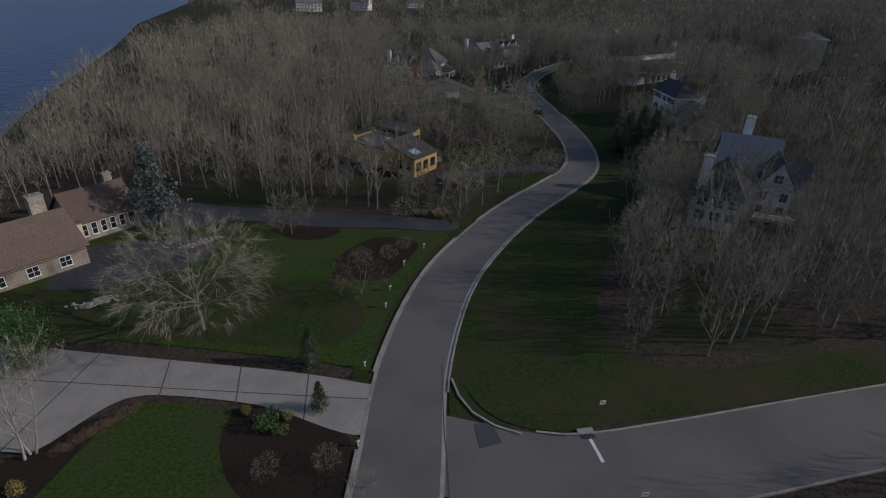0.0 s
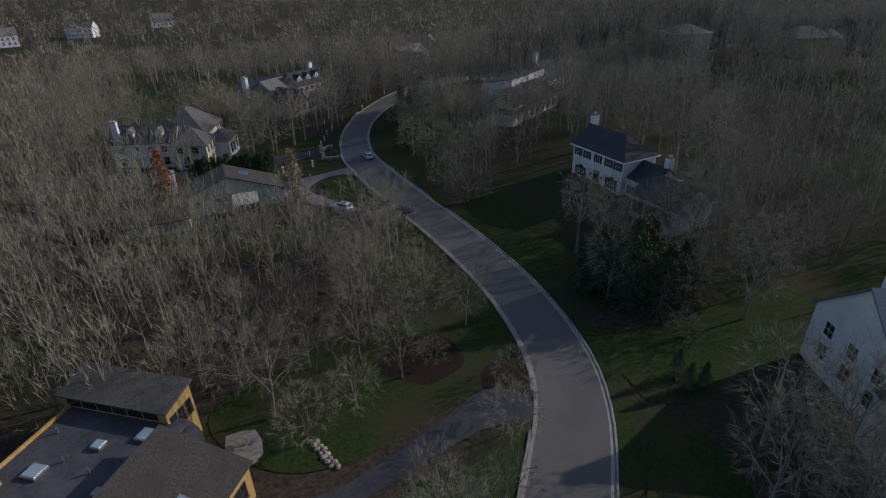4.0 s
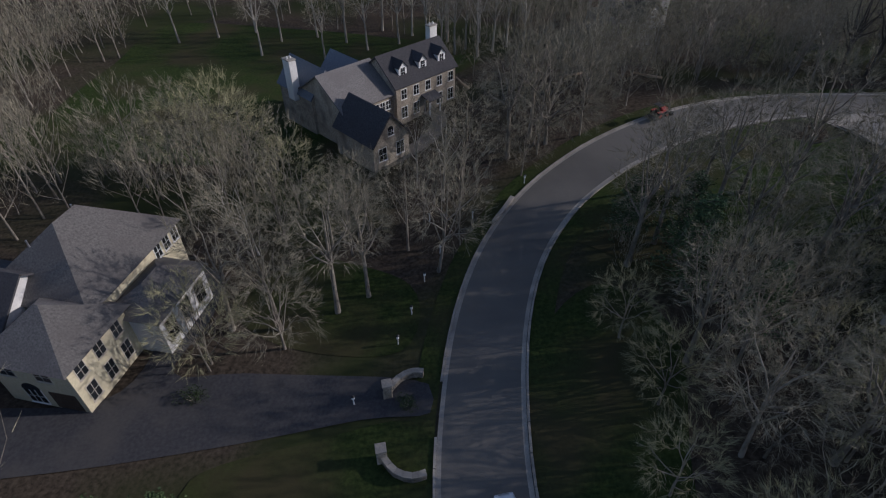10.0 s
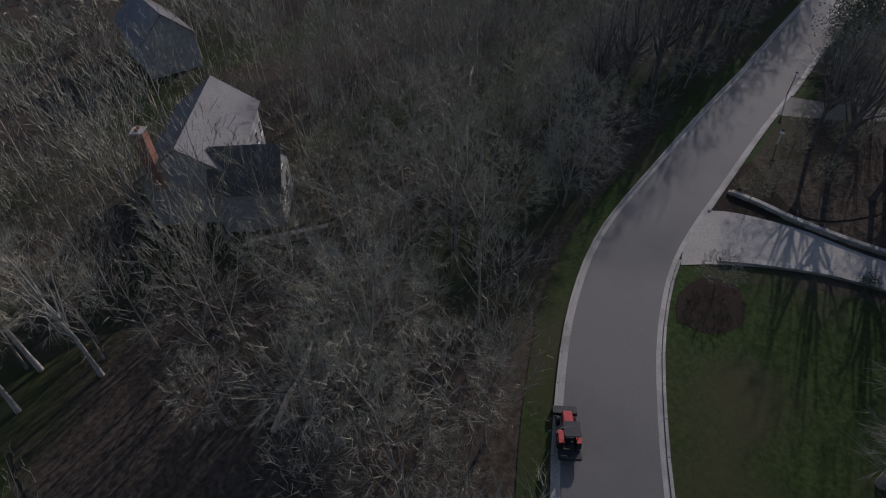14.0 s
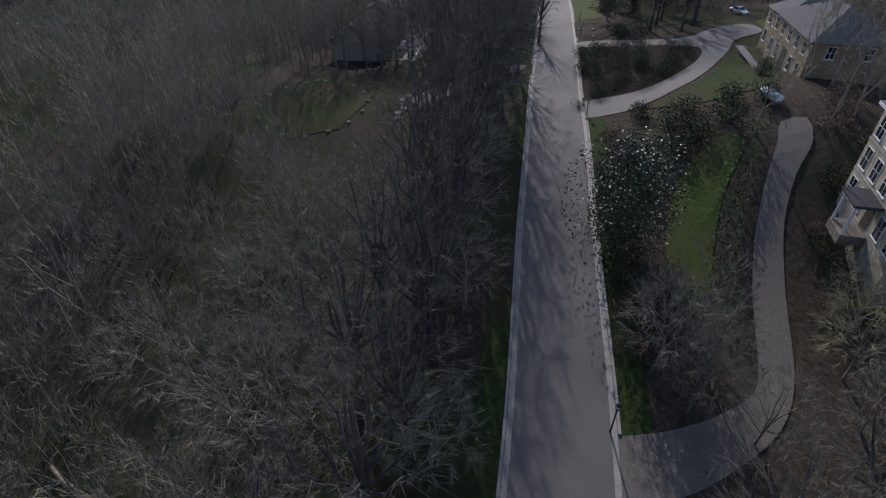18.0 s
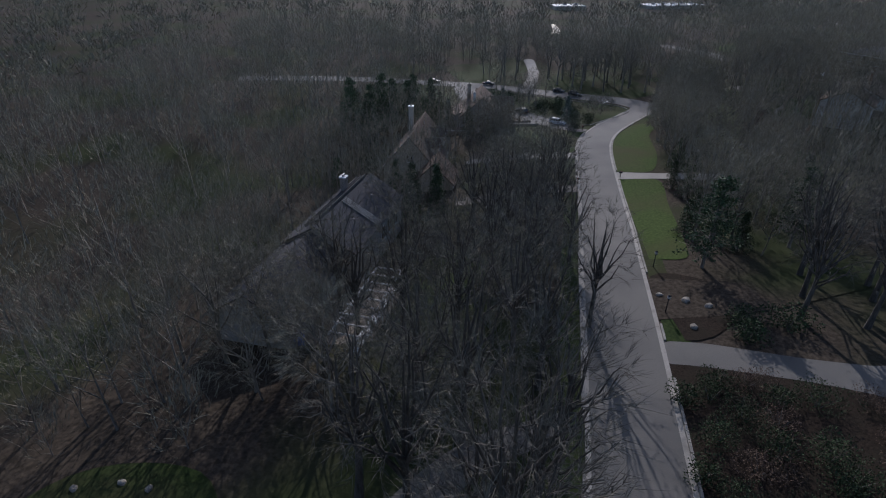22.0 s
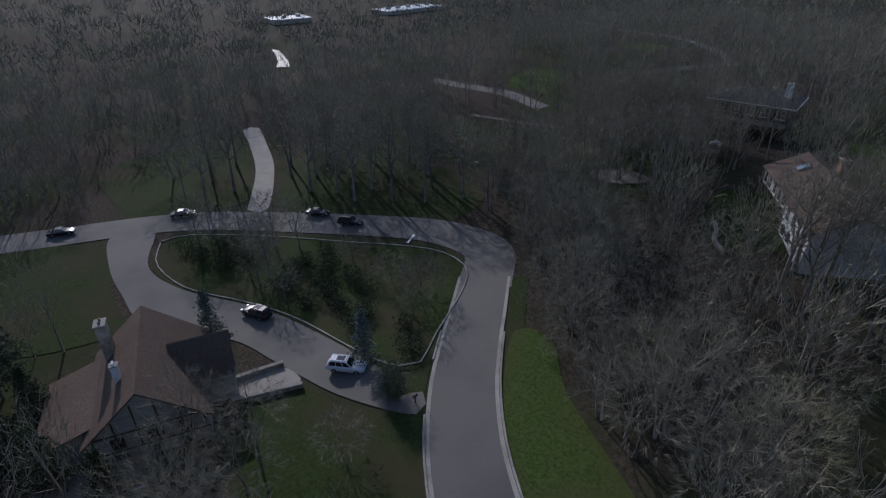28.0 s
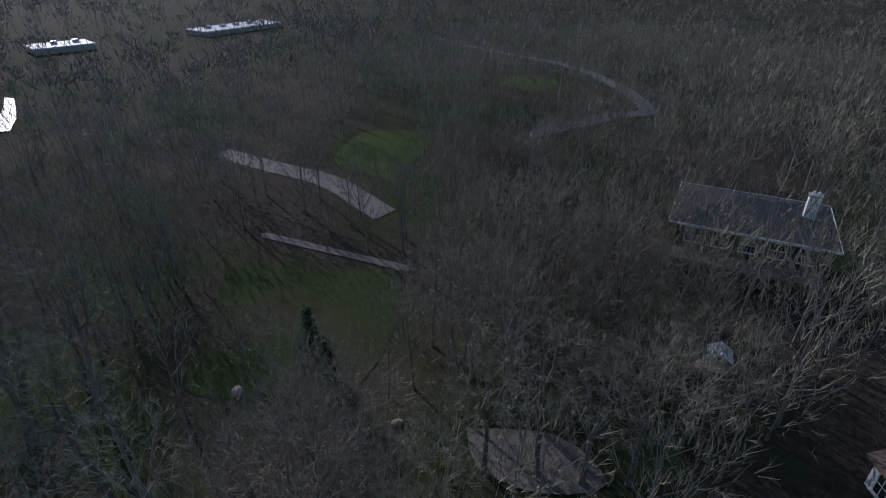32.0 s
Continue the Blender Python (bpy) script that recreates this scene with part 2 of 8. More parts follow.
SLATE_BLUE = material("slate", (0.10, 0.115, 0.14), (0.17, 0.185, 0.21), 0.6, 5, 0.3, 0.2, c=(0.13, 0.14, 0.16), rand=0.2)
MEMBRANE = material("roof_membrane", (0.05, 0.05, 0.055), (0.085, 0.085, 0.09), 0.7, 3, 0.3, 0.1, c=(0.11, 0.11, 0.115))
WHITE = material("white_paint", (0.68, 0.68, 0.66), (0.80, 0.80, 0.78), 0.6, 6, 0.5, 0.05, c=(0.62, 0.61, 0.58))
BLACK_PAINT = material("black_paint", (0.012, 0.012, 0.014), (0.03, 0.03, 0.032), 0.5, 6, 0.5, 0.03)
DARK_WOOD = material("dark_timber", (0.05, 0.035, 0.025), (0.10, 0.075, 0.055), 0.8, 6, 0.5, 0.15, stretch=(1, 1, 0.2))
DECK = material("deck_boards", (0.20, 0.16, 0.12), (0.32, 0.27, 0.21), 0.85, 5, 0.4, 0.15, rand=0.2)
LOG = material("cut_log", (0.26, 0.19, 0.12), (0.42, 0.33, 0.23), 0.9, 5, 0.5, 0.3, rand=0.2)
METAL = material("grey_metal", (0.30, 0.30, 0.31), (0.42, 0.42, 0.43), 0.4, 6, 0.5, 0.02, metal=0.8)
TANK = material("white_tank", (0.70, 0.70, 0.70), (0.80, 0.80, 0.80), 0.35, 4, 0.4, 0.02, c=(0.6, 0.6, 0.6))
RUBBER = material("rubber", (0.012, 0.012, 0.012), (0.025, 0.025, 0.025), 0.85, 20, 1, 0.05)
RED_TRIM = material("red_paint", (0.36, 0.035, 0.03), (0.48, 0.06, 0.05), 0.5, 6, 0.5, 0.03)
BLUE_TRIM = material("blue_cover", (0.12, 0.16, 0.34), (0.20, 0.25, 0.45), 0.6, 6, 0.5, 0.03)


def glass_material(name, tint, rough):
    m = bpy.data.materials.new(name)
    m.use_nodes = True
    bs = m.node_tree.nodes["Principled BSDF"]
    bs.inputs["Base Color"].default_value = tint
    bs.inputs["Roughness"].default_value = rough
    bs.inputs["Specular IOR Level"].default_value = 0.8
    bs.inputs["Coat Weight"].default_value = 0.5
    return m


PANE = glass_material("window_glass", (0.018, 0.022, 0.026, 1), 0.06)
SKYLIGHT = glass_material("skylight_glass", (0.30, 0.40, 0.42, 1), 0.12)


def car_paint(name, col, metal=0.2):
    m = bpy.data.materials.new(name)
    m.use_nodes = True
    bs = m.node_tree.nodes["Principled BSDF"]
    bs.inputs["Base Color"].default_value = (*col, 1)
    bs.inputs["Roughness"].default_value = 0.28
    bs.inputs["Metallic"].default_value = metal
    bs.inputs["Coat Weight"].default_value = 0.6
    bs.inputs["Coat Roughness"].default_value = 0.05
    return m


SILVER = car_paint("silver_paint", (0.55, 0.57, 0.60), 0.5)
WHITE_CAR = car_paint("white_car_paint", (0.72, 0.73, 0.74), 0.0)
RED_CAR = car_paint("red_car_paint", (0.26, 0.015, 0.015), 0.2)
BLACK_CAR = car_paint("black_car_paint", (0.012, 0.013, 0.016), 0.3)
LAMP_RED = car_paint("tail_lamp_red", (0.35, 0.01, 0.01), 0.0)
LAMP_CLEAR = car_paint("headlamp_clear", (0.6, 0.62, 0.65), 0.2)
CHROME = material("chrome", (0.6, 0.6, 0.6), (0.7, 0.7, 0.7), 0.15, 8, 0.5, 0.0, metal=1.0)

WATER = bpy.data.materials.new("lake_water")
WATER.use_nodes = True
_n, _l = WATER.node_tree.nodes, WATER.node_tree.links
_b = _n["Principled BSDF"]
# blue base colour and low IOR paint in the reflected sky
_b.inputs["Base Color"].default_value = (0.018, 0.055, 0.15, 1)
_b.inputs["IOR"].default_value = 1.16
_b.inputs["Roughness"].default_value = 0.3
_t = _n.new("ShaderNodeTexCoord")
_w = _n.new("ShaderNodeTexNoise")
_w.inputs["Scale"].default_value, _w.inputs["Detail"].default_value = 0.35, 6
_p = _n.new("ShaderNodeBump")
_p.inputs["Strength"].default_value, _p.inputs["Distance"].default_value = 1.0, 0.8
_l.new(_t.outputs["Object"], _w.inputs[0])
_l.new(_w.outputs[0], _p.inputs["Height"])
_l.new(_p.outputs[0], _b.inputs["Normal"])

POND = glass_material("pond_water", (0.05, 0.06, 0.06, 1), 0.22)


# ---- mesh kit ----
def mesh_from(name, verts, faces, mats, smooth=False, mat_index=None):
    me = bpy.data.meshes.new(name)
    me.from_pydata([tuple(v) for v in verts], [], [tuple(int(i) for i in f) for f in faces])
    for m in (mats if isinstance(mats, (list, tuple)) else [mats]):
        me.materials.append(m)
    if mat_index is not None:
        me.polygons.foreach_set("material_index", mat_index)
    if smooth:
        me.polygons.foreach_set("use_smooth", [True] * len(me.polygons))
    me.update()
    return me


def thing(name, x, y, z, turn=0.0, label="", category="", group="", kind=""):
    ob = new(name)
    ob.empty_display_size = 0.3
    ob.matrix_basis = pose(x, y, z, 0, 0, turn)
    return tagged(ob, label, category, group, kind)


def part(name, bm, mat, parent, label="", smooth=False):
    """Links a bmesh as one mesh object under a thing or a part."""
    me = bpy.data.meshes.new(name)
    bm.to_mesh(me)
    bm.free()
    me.materials.append(mat)
    if smooth:
        me.polygons.foreach_set("use_smooth", [True] * len(me.polygons))
    ob = new(name, me)
    ob.parent = parent
    if label:
        ob["label"] = label
    return ob


def piece(name, me, parent, m=None, label=""):
    """Links shared mesh data as a part."""
    ob = new(name, me)
    ob.parent = parent
    if m is not None:
        ob.matrix_basis = m
    if label:
        ob["label"] = label
    return ob


def box(x0, y0, z0, x1, y1, z1, bevel=0.0, bm=None):
    bm = bm or bmesh.new()
    r = bmesh.ops.create_cube(bm, size=1)
    for v in r["verts"]:
        v.co = ((x0 + x1) / 2 + v.co.x * (x1 - x0), (y0 + y1) / 2 + v.co.y * (y1 - y0), (z0 + z1) / 2 + v.co.z * (z1 - z0))
    if bevel:
        es = list({e for v in r["verts"] for e in v.link_edges})
        bmesh.ops.bevel(bm, geom=es, offset=bevel, segments=1, affect="EDGES")
    return bm


def tube(p, q, r0, r1, sides=8, bm=None, caps=True):
    bm = bm or bmesh.new()
    p, q = Vector(p), Vector(q)
    d = (q - p).normalized()
    u = d.orthogonal().normalized()
    w = d.cross(u)
    rings = []
    for c, r in ((p, r0), (q, r1)):
        rings.append([bm.verts.new(c + (u * math.cos(2 * math.pi * i / sides) + w * math.sin(2 * math.pi * i / sides)) * r) for i in range(sides)])
    for i in range(sides):
        bm.faces.new((rings[0][i], rings[0][(i + 1) % sides], rings[1][(i + 1) % sides], rings[1][i]))
    if caps:
        bm.faces.new(rings[0][::-1])
        bm.faces.new(rings[1])
    return bm


def prism(poly, z0, z1, bm=None):
    """An upright prism over a plan outline, counter-clockwise."""
    bm = bm or bmesh.new()
    lo = [bm.verts.new((x, y, z0)) for x, y in poly]
    hi = [bm.verts.new((x, y, z1)) for x, y in poly]
    n = len(poly)
    bm.faces.new(lo[::-1])
    bm.faces.new(hi)
    for i in range(n):
        bm.faces.new((lo[i], lo[(i + 1) % n], hi[(i + 1) % n], hi[i]))
    return bm


def slab(quad, thick, bm=None):
    """A plate of the given thickness under four or three corners in order."""
    bm = bm or bmesh.new()
    q = [Vector(p) for p in quad]
    n = (q[1] - q[0]).cross(q[2] - q[0]).normalized() * thick
    if n.z < 0:
        n = -n
        q = q[::-1]
    top = [bm.verts.new(p) for p in q]
    low = [bm.verts.new(p - n) for p in q]
    k = len(q)
    bm.faces.new(top)
    bm.faces.new(low[::-1])
    for i in range(k):
        bm.faces.new((top[i], low[i], low[(i + 1) % k], top[(i + 1) % k]))
    return bm


# ---- lie of the land ----
def land(x, y):
    """Height of the ground; works on numbers and arrays."""
    x, y = np.asarray(x, float), np.asarray(y, float)
    z = np.zeros(np.broadcast(x, y).shape)
    for cx, cy, sx, sy, h in HILLS:
        z = z + h * np.exp(-((x - cx) / sx) ** 2 - ((y - cy) / sy) ** 2)
    return z


def height(x, y):
    return float(land(x, y))


def catmull(points, step=1.5):
    """A smooth line through plan points, in even steps."""
    p = np.array(points, float)
    p = np.vstack([2 * p[0] - p[1], p, 2 * p[-1] - p[-2]])
    out = []
    for i in range(1, len(p) - 2):
        n = max(2, int(np.hypot(*(p[i + 1] - p[i])) / step))
        for t in np.arange(n) / n:
            a, b, c, d = p[i - 1], p[i], p[i + 1], p[i + 2]
            out.append(0.5 * (2 * b + (c - a) * t + (2 * a - 5 * b + 4 * c - d) * t ** 2 + (3 * b - a - 3 * c + d) * t ** 3))
    out.append(p[-2])
    return np.array(out)


def normals2d(line):
    d = np.gradient(line, axis=0)
    d /= np.hypot(d[:, 0], d[:, 1])[:, None] + 1e-9
    return np.stack([-d[:, 1], d[:, 0]], 1)


def strip(name, line, left, right, lift, mat, across=4, thick=0.0, parent=None):
    """A ribbon that follows a plan line and the ground; left and right: its edges, in metres to the left of the line."""
    n = normals2d(line)
    left = np.broadcast_to(np.asarray(left, float), len(line))
    right = np.broadcast_to(np.asarray(right, float), len(line))
    verts, faces = [], []
    for i in range(len(line)):
        for k in range(across + 1):
            p = line[i] + n[i] * (left[i] + (right[i] - left[i]) * k / across)
            verts.append((p[0], p[1], height(*p) + lift))
    w = across + 1
    for i in range(len(line) - 1):
        for k in range(across):
            a = i * w + k
            faces.append((a, a + 1, a + w + 1, a + w) if left[i] < right[i] else (a, a + w, a + w + 1, a + 1))
    me = mesh_from(name, verts, faces, mat, True)
    ob = new(name, me)
    ob.parent = parent
    return ob


def inside(poly, x, y):
    """Whether points lie in a plan outline (arrays)."""
    res = np.zeros(np.shape(x), bool)
    n = len(poly)
    for i in range(n):
        (x0, y0), (x1, y1) = poly[i], poly[(i + 1) % n]
        if y0 == y1:
            continue
        c = ((y0 > y) != (y1 > y)) & (x < (x1 - x0) * (y - y0) / (y1 - y0) + x0)
        res ^= c
    return res


def patch(name, poly, lift, mat, label, category, kind="structure", cell=2.0, smooth_line=True):
    """A sheet over a plan outline that follows the ground, with an even grid and the outline cut in."""
    line = catmull(list(poly) + [poly[0]], 1.5)[:-1] if smooth_line else np.array(poly, float)
    bm = bmesh.new()
    vs = [bm.verts.new((p[0], p[1], 0)) for p in line]
    bm.faces.new(vs)
    for axis, k in ((Vector((1, 0, 0)), 0), (Vector((0, 1, 0)), 1)):
        lo, hi = line[:, k].min(), line[:, k].max()
        for c in np.arange(math.ceil(lo / cell) * cell, hi, cell):
            bmesh.ops.bisect_plane(bm, geom=bm.verts[:] + bm.edges[:] + bm.faces[:], plane_co=axis * c, plane_no=axis)
    for v in bm.verts:
        v.co.z = height(v.co.x, v.co.y) + lift
    bmesh.ops.recalc_face_normals(bm, faces=bm.faces[:])
    if sum(f.normal.z * f.calc_area() for f in bm.faces) < 0:
        bmesh.ops.reverse_faces(bm, faces=bm.faces[:])
    me = bpy.data.meshes.new(name)
    bm.to_mesh(me)
    bm.free()
    me.materials.append(mat)
    return tagged(new(name, me), label, category, "", kind)


# ---- trees ----
def tube_arrays(p, q, r0, r1, sides):
    d = q - p
    d = d / (np.linalg.norm(d) + 1e-9)
    u = np.cross(d, (0.31, 0.77, 0.55))
    u /= np.linalg.norm(u) + 1e-9
    w = np.cross(d, u)
    a = np.arange(sides) * 2 * math.pi / sides
    ring = np.cos(a)[:, None] * u + np.sin(a)[:, None] * w
    return np.vstack([p + ring * r0, q + ring * r1])


def limb(verts, faces, pts, radii, sides):
    base = len(verts)
    rings = []
    pts = [np.asarray(p, float) for p in pts]
    for i, (p, r) in enumerate(zip(pts, radii)):
        d = pts[min(i + 1, len(pts) - 1)] - pts[max(i - 1, 0)]
        d = d / (np.linalg.norm(d) + 1e-9)
        u = np.cross(d, (0.31, 0.77, 0.55))
        u /= np.linalg.norm(u) + 1e-9
        w = np.cross(d, u)
        for k in range(sides):
            a = 2 * math.pi * k / sides
            verts.append(p + (u * math.cos(a) + w * math.sin(a)) * r)
    for i in range(len(pts) - 1):
        for k in range(sides):
            a, b = base + i * sides + k, base + i * sides + (k + 1) % sides
            faces.append((a, b, b + sides, a + sides))


def turned(rng, d, spread, up=0.0):
    """A direction that leaves d by about spread radians, drawn upwards by up."""
    v = rng.normal(size=3)
    v -= d * v.dot(d)
    v /= np.linalg.norm(v) + 1e-9
    r = d * math.cos(spread) + v * math.sin(spread) + np.array((0, 0, up))
    return r / np.linalg.norm(r)


def bare_tree(seed, tall, limbs, subs, twigs, width=0.5, stems=1, clear=0.3, twig_w=0.03, sides=6, twig_len=1.3, spread=(0.45, 0.95), up=0.25):
    """Two meshes of a leafless tree: trunk with limbs, and a crown of branchlets and twigs."""
    rng = np.random.default_rng(seed)
    tv, tf, cv, cf, each = [], [], [], [], []
    for s in range(stems):
        tv, tf = [], []
        each.append((tv, tf))
        lean = turned(rng, np.array((0, 0, 1.0)), 0.05 if stems == 1 else 0.22)
        n = 6
        pts = [np.zeros(3) + (rng.normal(size=3) * (0.3 if stems > 1 else 0) * (1, 1, 0))]
        for i in range(n):
            lean = turned(rng, lean, 0.09, 0.06)
            pts.append(pts[-1] + lean * tall * 0.86 / n)
        r = tall * 0.0125 * (1.1 if stems == 1 else 0.8)
        rad = [r * 1.5] + [r * (1 - 0.86 * i / n) for i in range(1, n + 1)]
        limb(tv, tf, pts, rad, sides)
        for k in range(limbs):
            f = clear + (1 - clear) * (k + rng.random()) / limbs
            i = min(int(f * n), n - 1)
            at = pts[i] + (pts[i + 1] - pts[i]) * (f * n - i)
            d0 = (pts[i + 1] - pts[i]) / np.linalg.norm(pts[i + 1] - pts[i])
            ln = tall * width * (0.4 + 0.75 * math.sin(math.pi * (0.18 + 0.74 * (f - clear) / (1 - clear)))) * rng.uniform(0.75, 1.2)
            d = turned(rng, d0, rng.uniform(*spread), 0.05)
            lp = [at]
            m = 4
            for j in range(m):
                d = turned(rng, d, 0.24, up * 0.3)
                lp.append(lp[-1] + d * ln / m)
            lr = r * (0.62 - 0.42 * f)
            limb(tv, tf, lp, [lr * (1 - 0.8 * j / m) for j in range(m + 1)], max(3, sides - 2))
            for b in range(subs):
                g = 0.25 + 0.75 * (b + rng.random()) / subs
                j = min(int(g * m), m - 1)
                bp = lp[j] + (lp[j + 1] - lp[j]) * (g * m - j)
                bd = turned(rng, (lp[j + 1] - lp[j]) / np.linalg.norm(lp[j + 1] - lp[j]), rng.uniform(0.35, 0.95), up * 0.6)
                bl = ln * rng.uniform(0.28, 0.5) * (1.2 - 0.5 * g)
                q1 = bp + bd * bl * 0.5
                bd2 = turned(rng, bd, 0.3, up * 0.6)
                q2 = q1 + bd2 * bl * 0.5
                br = max(twig_w * 0.7, lr * 0.28)
                limb(cv, cf, [bp, q1, q2], [br, br * 0.6, br * 0.25], 3)
                for t in range(twigs):
                    h = rng.uniform(0.15, 1.0)
                    o = bp + (q1 - bp) * h * 2 if h < 0.5 else q1 + (q2 - q1) * (h - 0.5) * 2
                    e = turned(rng, bd2, rng.uniform(0.25, 1.0), up)
                    w = np.cross(e, rng.normal(size=3))
                    w /= np.linalg.norm(w) + 1e-9
                    tl = twig_len * rng.uniform(0.5, 1.3) * (0.7 + 0.05 * tall / 2)
                    i0 = len(cv)
                    tip = o + e * tl
                    cv += [o - w * twig_w / 2, o + w * twig_w / 2, tip]
                    cf.append((i0, i0 + 1, i0 + 2))
                    for fork in range(2):
                        o2 = o + e * tl * rng.uniform(0.3, 0.75)
                        e2 = turned(rng, e, rng.uniform(0.4, 0.9), up)
                        i0 = len(cv)
                        cv += [o2 - w * twig_w * 0.35, o2 + w * twig_w * 0.35, o2 + e2 * tl * 0.6]
                        cf.append((i0, i0 + 1, i0 + 2))
    return each, cv, cf


def tree_kind(seed, bark=None, twig=None, **kw):
    each, cv, cf = bare_tree(seed, **kw)
    return (*[mesh_from("stem", tv, tf, bark or BARK, True) for tv, tf in each], mesh_from("crown", cv, cf, twig or TWIG))


def leaf_cloud(rng, points, size, flat=0.0, count=1):
    """Small bent leaves, each two triangles, round the given points."""
    v, f = [], []
    for p in points:
        for c in range(count):
            d = rng.normal(size=3)
            d[2] *= 1 - flat
            d /= np.linalg.norm(d) + 1e-9
            w = np.cross(d, rng.normal(size=3))
            w /= np.linalg.norm(w) + 1e-9
            o = np.asarray(p) + rng.normal(size=3) * size * 0.6
            s = size * rng.uniform(0.6, 1.3)
            i = len(v)
            v += [o - d * s * 0.5, o + w * s * 0.28, o + d * s * 0.5, o - w * s * 0.28 + np.cross(d, w) * s * 0.1]
            f += [(i, i + 1, i + 2), (i, i + 2, i + 3)]
    return v, f


def conifer(seed, tall, base, layers, arms, needles, size, leaf, bark=None, droop=0.15, clear=0.06, top=0.03, ragged=0.25):
    """A cone-shaped tree: trunk, and a crown of whorled arms carrying short sprays."""
    rng = np.random.default_rng(seed)
    tv, tf = [], []
    limb(tv, tf, [(0, 0, -0.3), (0, 0, tall * 0.5), (0, 0, tall * 0.98)], [tall * 0.022, tall * 0.012, 0.02], 6)
    pts = []
    for k in range(layers):
        f = clear + (1 - clear) * (k + rng.uniform(0, 0.6)) / layers
        reach = base * (1 - f) ** 0.85 * rng.uniform(1 - ragged, 1 + ragged * 0.5) + top
        for a in range(arms):
            ang = rng.uniform(0, 2 * math.pi)
            ln = reach * rng.uniform(0.7, 1.1)
            tip = np.array((math.cos(ang) * ln, math.sin(ang) * ln, f * tall - ln * droop + ln * 0.1))
            root = np.array((0, 0, f * tall))
            limb(tv, tf, [root, tip], [0.05, 0.012], 3)
            for j in range(needles):
                g = 1 - rng.random() ** 1.7 * 0.85
                p = root + (tip - root) * g + rng.normal(size=3) * size * 0.5 * (1, 1, 0.5)
                pts.append(p)
    cv, cf = leaf_cloud(rng, pts, size, 0.45)
    return mesh_from("trunk", tv, tf, bark or BARK, True), mesh_from("crown", cv, cf, leaf)


def bush_meshes(seed, radius, tall, leaves, size, leaf, lumps=6):
    """A mound of leaves on short stems, lumpy in outline."""
    rng = np.random.default_rng(seed)
    tv, tf = [], []
    for k in range(5):
        a = rng.uniform(0, 2 * math.pi)
        limb(tv, tf, [(0, 0, -0.1), (math.cos(a) * radius * 0.5, math.sin(a) * radius * 0.5, tall * 0.7)], [0.05, 0.015], 3)
    cen = [(rng.normal() * radius * 0.4, rng.normal() * radius * 0.4, tall * rng.uniform(0.35, 0.6)) for k in range(lumps)]
    pts = []
    for k in range(leaves):
        c = cen[rng.integers(lumps)]
        d = rng.normal(size=3)
        d /= np.linalg.norm(d)
        s = rng.uniform(0.75, 1.05)
        p = np.array((c[0] + d[0] * radius * 0.62 * s, c[1] + d[1] * radius * 0.62 * s, max(0.05, c[2] + d[2] * tall * 0.5 * s)))
        pts.append(p)
    cv, cf = leaf_cloud(rng, pts, size)
    return mesh_from("stem", tv, tf, BARK), mesh_from("foliage", cv, cf, leaf)


def plant(name, meshes, x, y, scale=1.0, turn=0.0, label="", category="tree", group="", sink=0.12, names=("trunk", "crown"), squash=1.0):
    ob = thing(name, x, y, height(x, y) - sink * scale, turn, label, category, group)
    ob.scale = (scale, scale, scale * squash)
    for nm, me in zip(names, meshes):
        piece(nm, me, ob)
    return ob


# ---- the ground ----
def axis_steps(lo, hi, cell, reach):
    inner = list(np.arange(lo, hi + 0.1, cell))
    out, s = [], cell
    a = inner[-1]
    while a < reach:
        s *= 1.45
        a += s
        out.append(a)
    low, s, a = [], cell, inner[0]
    while a > -reach:
        s *= 1.45
        a -= s
        low.append(a)
    return np.array(low[::-1] + inner + out)


def inside_lake(x, y):
    """1 well out in the lake, 0 on its shore and beyond."""
    d = (-(x + 110) * 0.93 - (y - 132) * 0.33) / 45
    return np.clip(d, 0, 1) * (y > -150)


def build_ground():
    xs, ys = axis_steps(-144, 528, 3.4, 4000), axis_steps(-48, 396, 3.4, 4000)
    gx, gy = np.meshgrid(xs, ys, indexing="ij")
    z = land(gx, gy) - 0.05
    far = np.maximum(0, np.hypot(gx - 190, gy - 180) - 500)
    z = z - 3.5 * inside_lake(gx, gy)
    z = z + 0.006 * far * (np.sin(gx / 190) * np.cos(gy / 230)) - 3.0 * (1 - np.exp(-far / 200))
    verts = np.stack([gx, gy, z], -1).reshape(-1, 3)
    nx, ny = len(xs), len(ys)
    i = (np.arange(nx - 1)[:, None] * ny + np.arange(ny - 1)[None]).ravel()
    faces = np.stack([i, i + ny, i + ny + 1, i + 1], 1)
    ob = new("ground", mesh_from("ground", verts, faces, LITTER, True))
    return tagged(ob, "rolling woodland ground strewn with brown leaf litter", "ground", "", "structure")


ground = build_ground()

